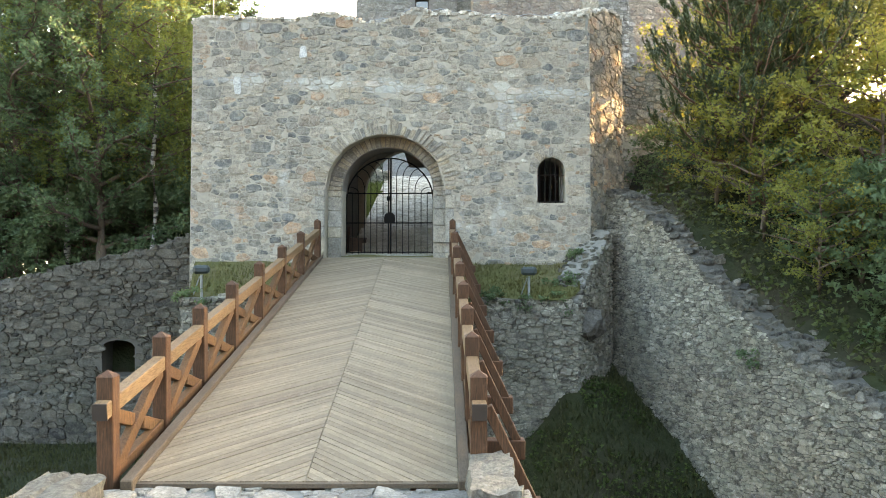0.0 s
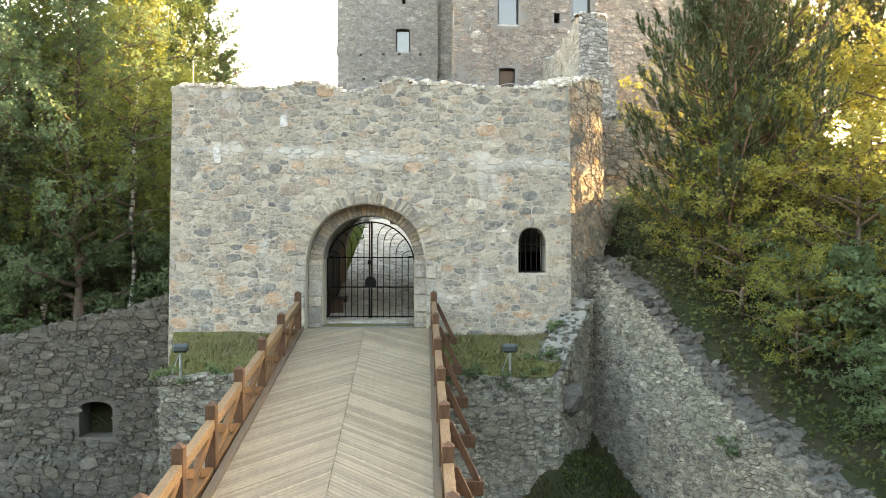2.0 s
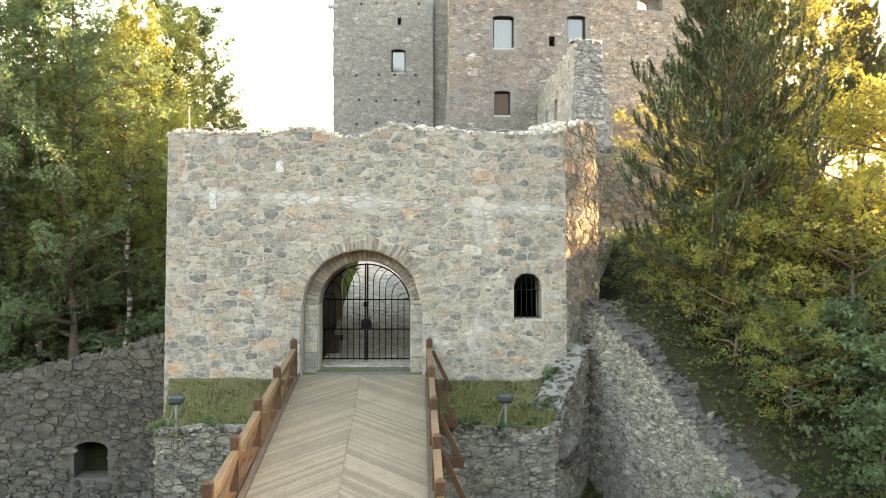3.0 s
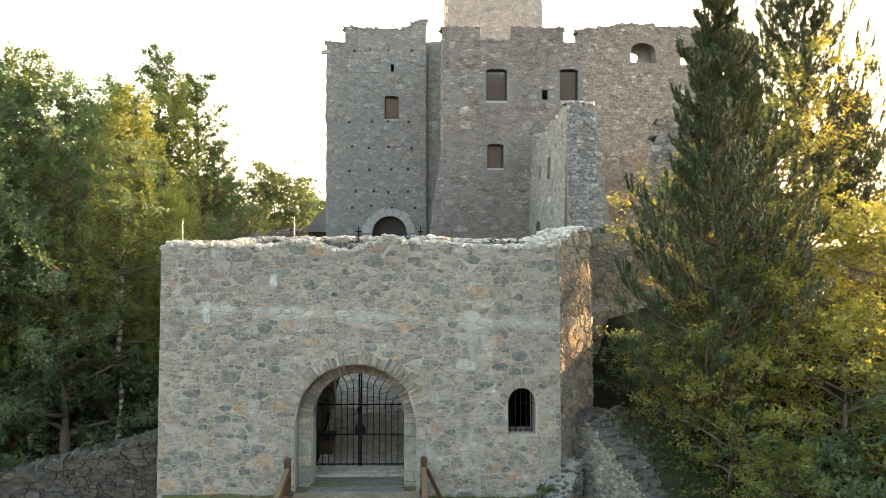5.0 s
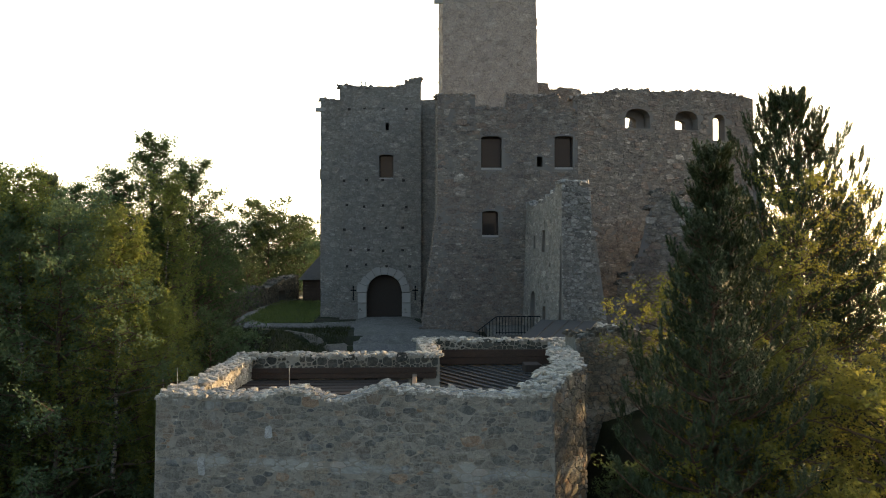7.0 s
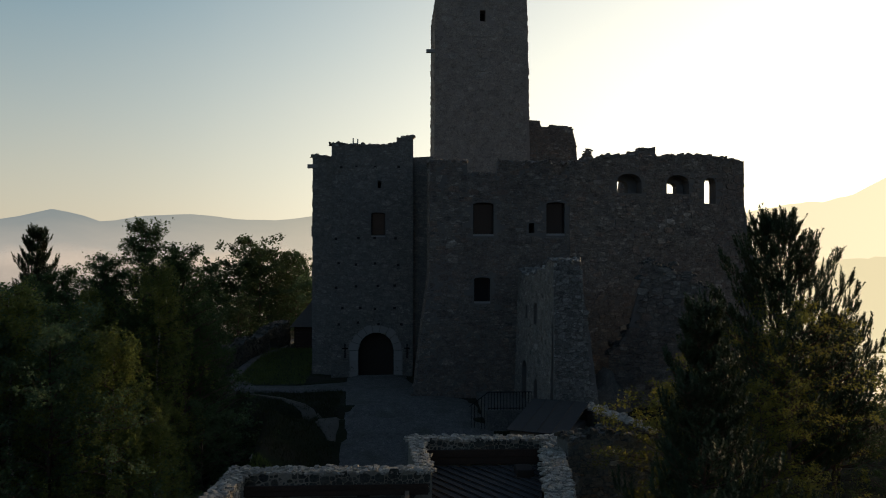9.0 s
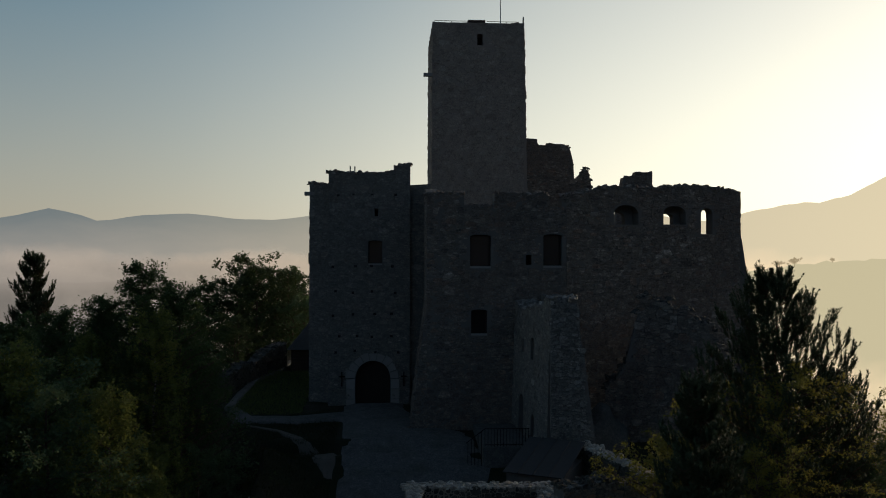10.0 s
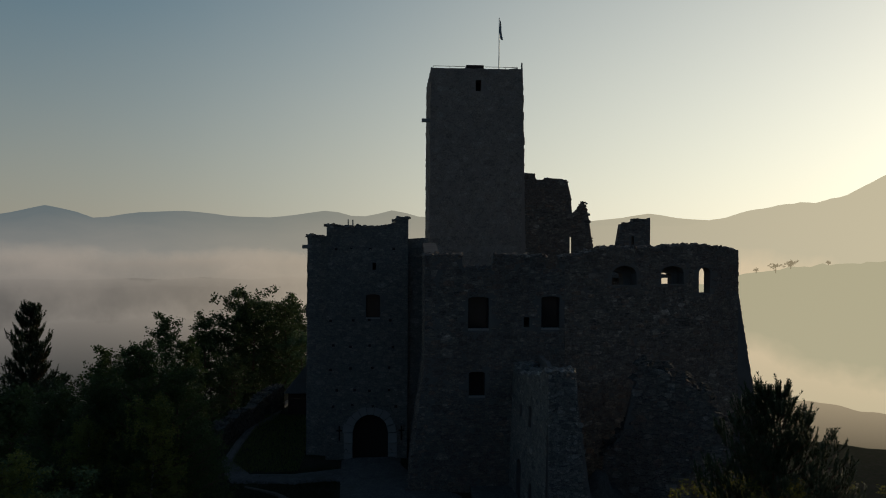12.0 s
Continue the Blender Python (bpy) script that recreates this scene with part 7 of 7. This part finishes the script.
# ---- hut beside the castle ----
hut = thing("hut", "small dark timber hut with a hipped shingle roof", "hut", at=(-7.9, 78.0, 9.4))
for x in (-1.75, -0.6, 0.6, 1.75):
    for y in (-1.6, 1.6):
        bm = bmesh.new()
        box(bm, (x - 0.08, y - 0.08, -0.3), (x + 0.08, y + 0.08, 2.2), 0.01)
        part("post", bm, M_BOARD, hut)
for k in range(7):
    for a, b in (((-1.75, -1.64), (1.75, -1.64)), ((-1.8, -1.6), (-1.8, 1.6)), ((-1.75, 1.64), (1.75, 1.64)), ((1.8, -1.6), (1.8, 1.6))):
        bm = bmesh.new()
        beam(bm, (*a, 0.15 + k * 0.3), (*b, 0.15 + k * 0.3), 0.05, 0.28)
        part("board", bm, M_BOARD, hut)
corners = ((-2.2, -2.1), (2.2, -2.1), (2.2, 2.1), (-2.2, 2.1))
peaks = ((-0.35, 0.0), (0.35, 0.0))
for quad in (((0, 1), (1, 0)), ((1, 2), (1, 1)), ((2, 3), (0, 1)), ((3, 0), (0, 0))):
    bm = bmesh.new()
    ring = [bm.verts.new((*corners[c], 2.05)) for c in quad[0]]
    for p in dict.fromkeys(quad[1]):
        ring.append(bm.verts.new((*peaks[p], 4.4)))
    f = bm.faces.new(ring)
    bmesh.ops.solidify(bm, geom=[f], thickness=0.1)
    part("roof_slope", bm, M_ROOFTILE, hut)
terrace_wall = thing("terrace_wall", "low broken grey rubble wall beside the gravel path", "wall")
tp = Plane((-14.2, 64.0), (-10.4, 79.0), 0.05, 9.0)
tp_top = jagged([(0, 9.6), (3.0, 10.4), (6.0, 10.9), (8.0, 10.7), (10.5, 11.3), (15.5, 11.7)], 0.3, 72.0)
tp_hole = (10.6, 12.2, 9.2, lambda u: 10.5)
facade("wall", tp, 0, tp.length, lambda u: 8.0, tp_top, [tp_hole], 0.9, 146, 0.45, 0.28, M_MOAT, M_MORTAR_OLD, terrace_wall, 0.06)
cap = part("wall_capping", capping(tp, tp_top, 0.9, 23, 0.4), M_MOAT, terrace_wall)
cap["kind"] = "stuff"

# ---- wire and thin rods on the gatehouse top ----
for u in (0.55, 3.9):
    rod = thing("lightning_rod", "thin steel rod on the wall top", "rod", "wall rods", at=front.at(u, front_top(u), 0.25))
    verts, faces = [], []
    tube(verts, faces, [(0, 0, -0.1), (0, 0, 0.75)], [0.014, 0.010], 6)
    part("stem", (verts, [], faces), M_GALV, rod)
    verts, faces = [], []
    tube(verts, faces, [(0, 0, -0.06), (0, 0, 0.06)], [0.03, 0.03], 6)
    part("clamp", (verts, [], faces), M_GALV, rod)
verts, faces = [], []
tube(verts, faces, [front.at(u, front_top(u) + 0.10 + 0.05 * math.sin(u * 7), 0.2) for u in np.linspace(0.5, 11.0, 60)], [0.009] * 60, 4)
tagged(part("wire", (verts, [], faces), M_GALV), "thin bright wire along the wall top", "wire")

# ---- iron railing by the spur wall ----
bm = bmesh.new()
box(bm, (5.1, 47.4, 6.8), (7.95, 53.9, 9.15), 0.03)
tagged(part("stair_landing", bm, M_PAVING), "grey stone landing under the iron railing", "landing")
rail = thing("iron_railing", "black iron railing on the stair landing", "railing", at=(5.2, 47.5, 9.15))
for k in range(15):
    verts, faces = [], []
    tube(verts, faces, [(k * 0.185, 0, 0), (k * 0.185, 0, 1.05)], [0.02] * 2, 5)
    part("baluster", (verts, [], faces), M_IRON, rail)
for k in range(5):
    verts, faces = [], []
    tube(verts, faces, [(-0.2 - k * 0.2, 0, -1.6), (-0.2 - k * 0.2, 0, 0.92 - 0.16 * k)], [0.02] * 2, 5)
    part("baluster", (verts, [], faces), M_IRON, rail)
for pts in ([(0, 0, 0.1), (2.6, 0, 0.1)], [(0, 0, 1.05), (2.6, 0, 1.05)], [(-1.1, 0, 0.22), (0, 0, 1.05)]):
    verts, faces = [], []
    tube(verts, faces, pts, [0.028] * 2, 5)
    part("rail", (verts, [], faces), M_IRON, rail)
# Two thin upright posts on the wall top, their use unknown.
for x in (-3.55, -3.2):
    verts, faces = [], []
    tube(verts, faces, [(0, 0, -0.2), (0, 0, 0.55)], [0.05, 0.05], 6)
    pipe = part("vent_pipe", (verts, [], faces), M_GALV)
    pipe.location = (x, 62.6, b_top(bu(x)))
    tagged(pipe, "short thin post on the castle wall top", "pipe", "wall pipes")

# ---- grass ----
def grass(name, label, spots, seed, size, mat=None):
    g = np.random.default_rng(seed)
    p = np.array(spots, float)
    n = len(p)
    a = g.random(n) * 6.283
    h = size * g.uniform(0.5, 1.4, n)
    side = np.stack([np.cos(a), np.sin(a), 0 * a], 1) * (0.012 + 0.05 * size)
    tip = p + np.stack([g.normal(0, 0.35, n) * h, g.normal(0, 0.35, n) * h, h], 1)
    v = np.stack([p - side, p + side, tip], 1).reshape(-1, 3)
    ob = part(name, (v.tolist(), [], np.arange(n * 3).reshape(-1, 3).tolist()), mat or M_GRASS)
    return tagged(ob, label, "grass", kind="stuff")


g = np.random.default_rng(4)
spots = []
for _ in range(12000):
    x, y = g.uniform(-7.4, 4.6), g.uniform(21.5, 23.9)
    y = max(y, 21.6 + max(0, x - 3.5) * 1.7)
    if -3.6 < x < 0.4 or x < -6.75 - 0.23 * (y - 21.5) or g.random() < 0.2:
        continue
    spots.append((x, y, 1.42 + 0.95 * (y - 21.5) / 2.6 + max(0, x - 3.2) * 0.25))
grass("grass", "short grass and weeds on the gatehouse ledge", spots, 5, 0.12, M_DRYGRASS)
xs, ys = g.uniform(-7.2, -2.7, 14000), g.uniform(31.8, 40.2, 14000)
ok = xs < -3.1 + 0.03 * (ys - 31)
grass("grass", "fresh green grass bank beside the lane", np.stack([xs, ys, height(xs, ys)], 1)[ok], 9, 0.2, M_MEADOW)
xs, ys = g.uniform(-11.0, -3.4, 16000), g.uniform(41.0, 60.0, 16000)
ok = (xs < -3.6 - 0.02 * (ys - 41)) & (np.abs(ys - 61 - 0.45 * (xs + 5)) > 1.2)
grass("grass", "short lawn beside the castle lane", np.stack([xs, ys, height(xs, ys)], 1)[ok], 12, 0.16, M_GRASS)
xs, ys = g.uniform(-12.0, -6.8, 9000), g.uniform(58.6, 76.0, 9000)
grass("grass", "green lawn beside the castle wall", np.stack([xs, ys, height(xs, ys) + 0.08], 1), 13, 0.2, M_MEADOW)
xs, ys = g.uniform(0.3, 8.0, 26000), g.uniform(9.0, 24.0, 26000)
ok = (xs < wall_line_x(ys) + 0.1) & ((ys < 21.2) | (xs > 3.9))
zs = height(xs, ys)
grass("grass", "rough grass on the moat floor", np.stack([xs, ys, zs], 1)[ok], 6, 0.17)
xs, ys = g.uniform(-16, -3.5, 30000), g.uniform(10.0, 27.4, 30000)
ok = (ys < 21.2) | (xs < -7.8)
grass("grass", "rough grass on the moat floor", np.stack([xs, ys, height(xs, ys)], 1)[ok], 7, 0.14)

# ---- single stones round the gateway, last ----
for data in loose:
    part("facing_stone", data, M_GATE, gatehouse)
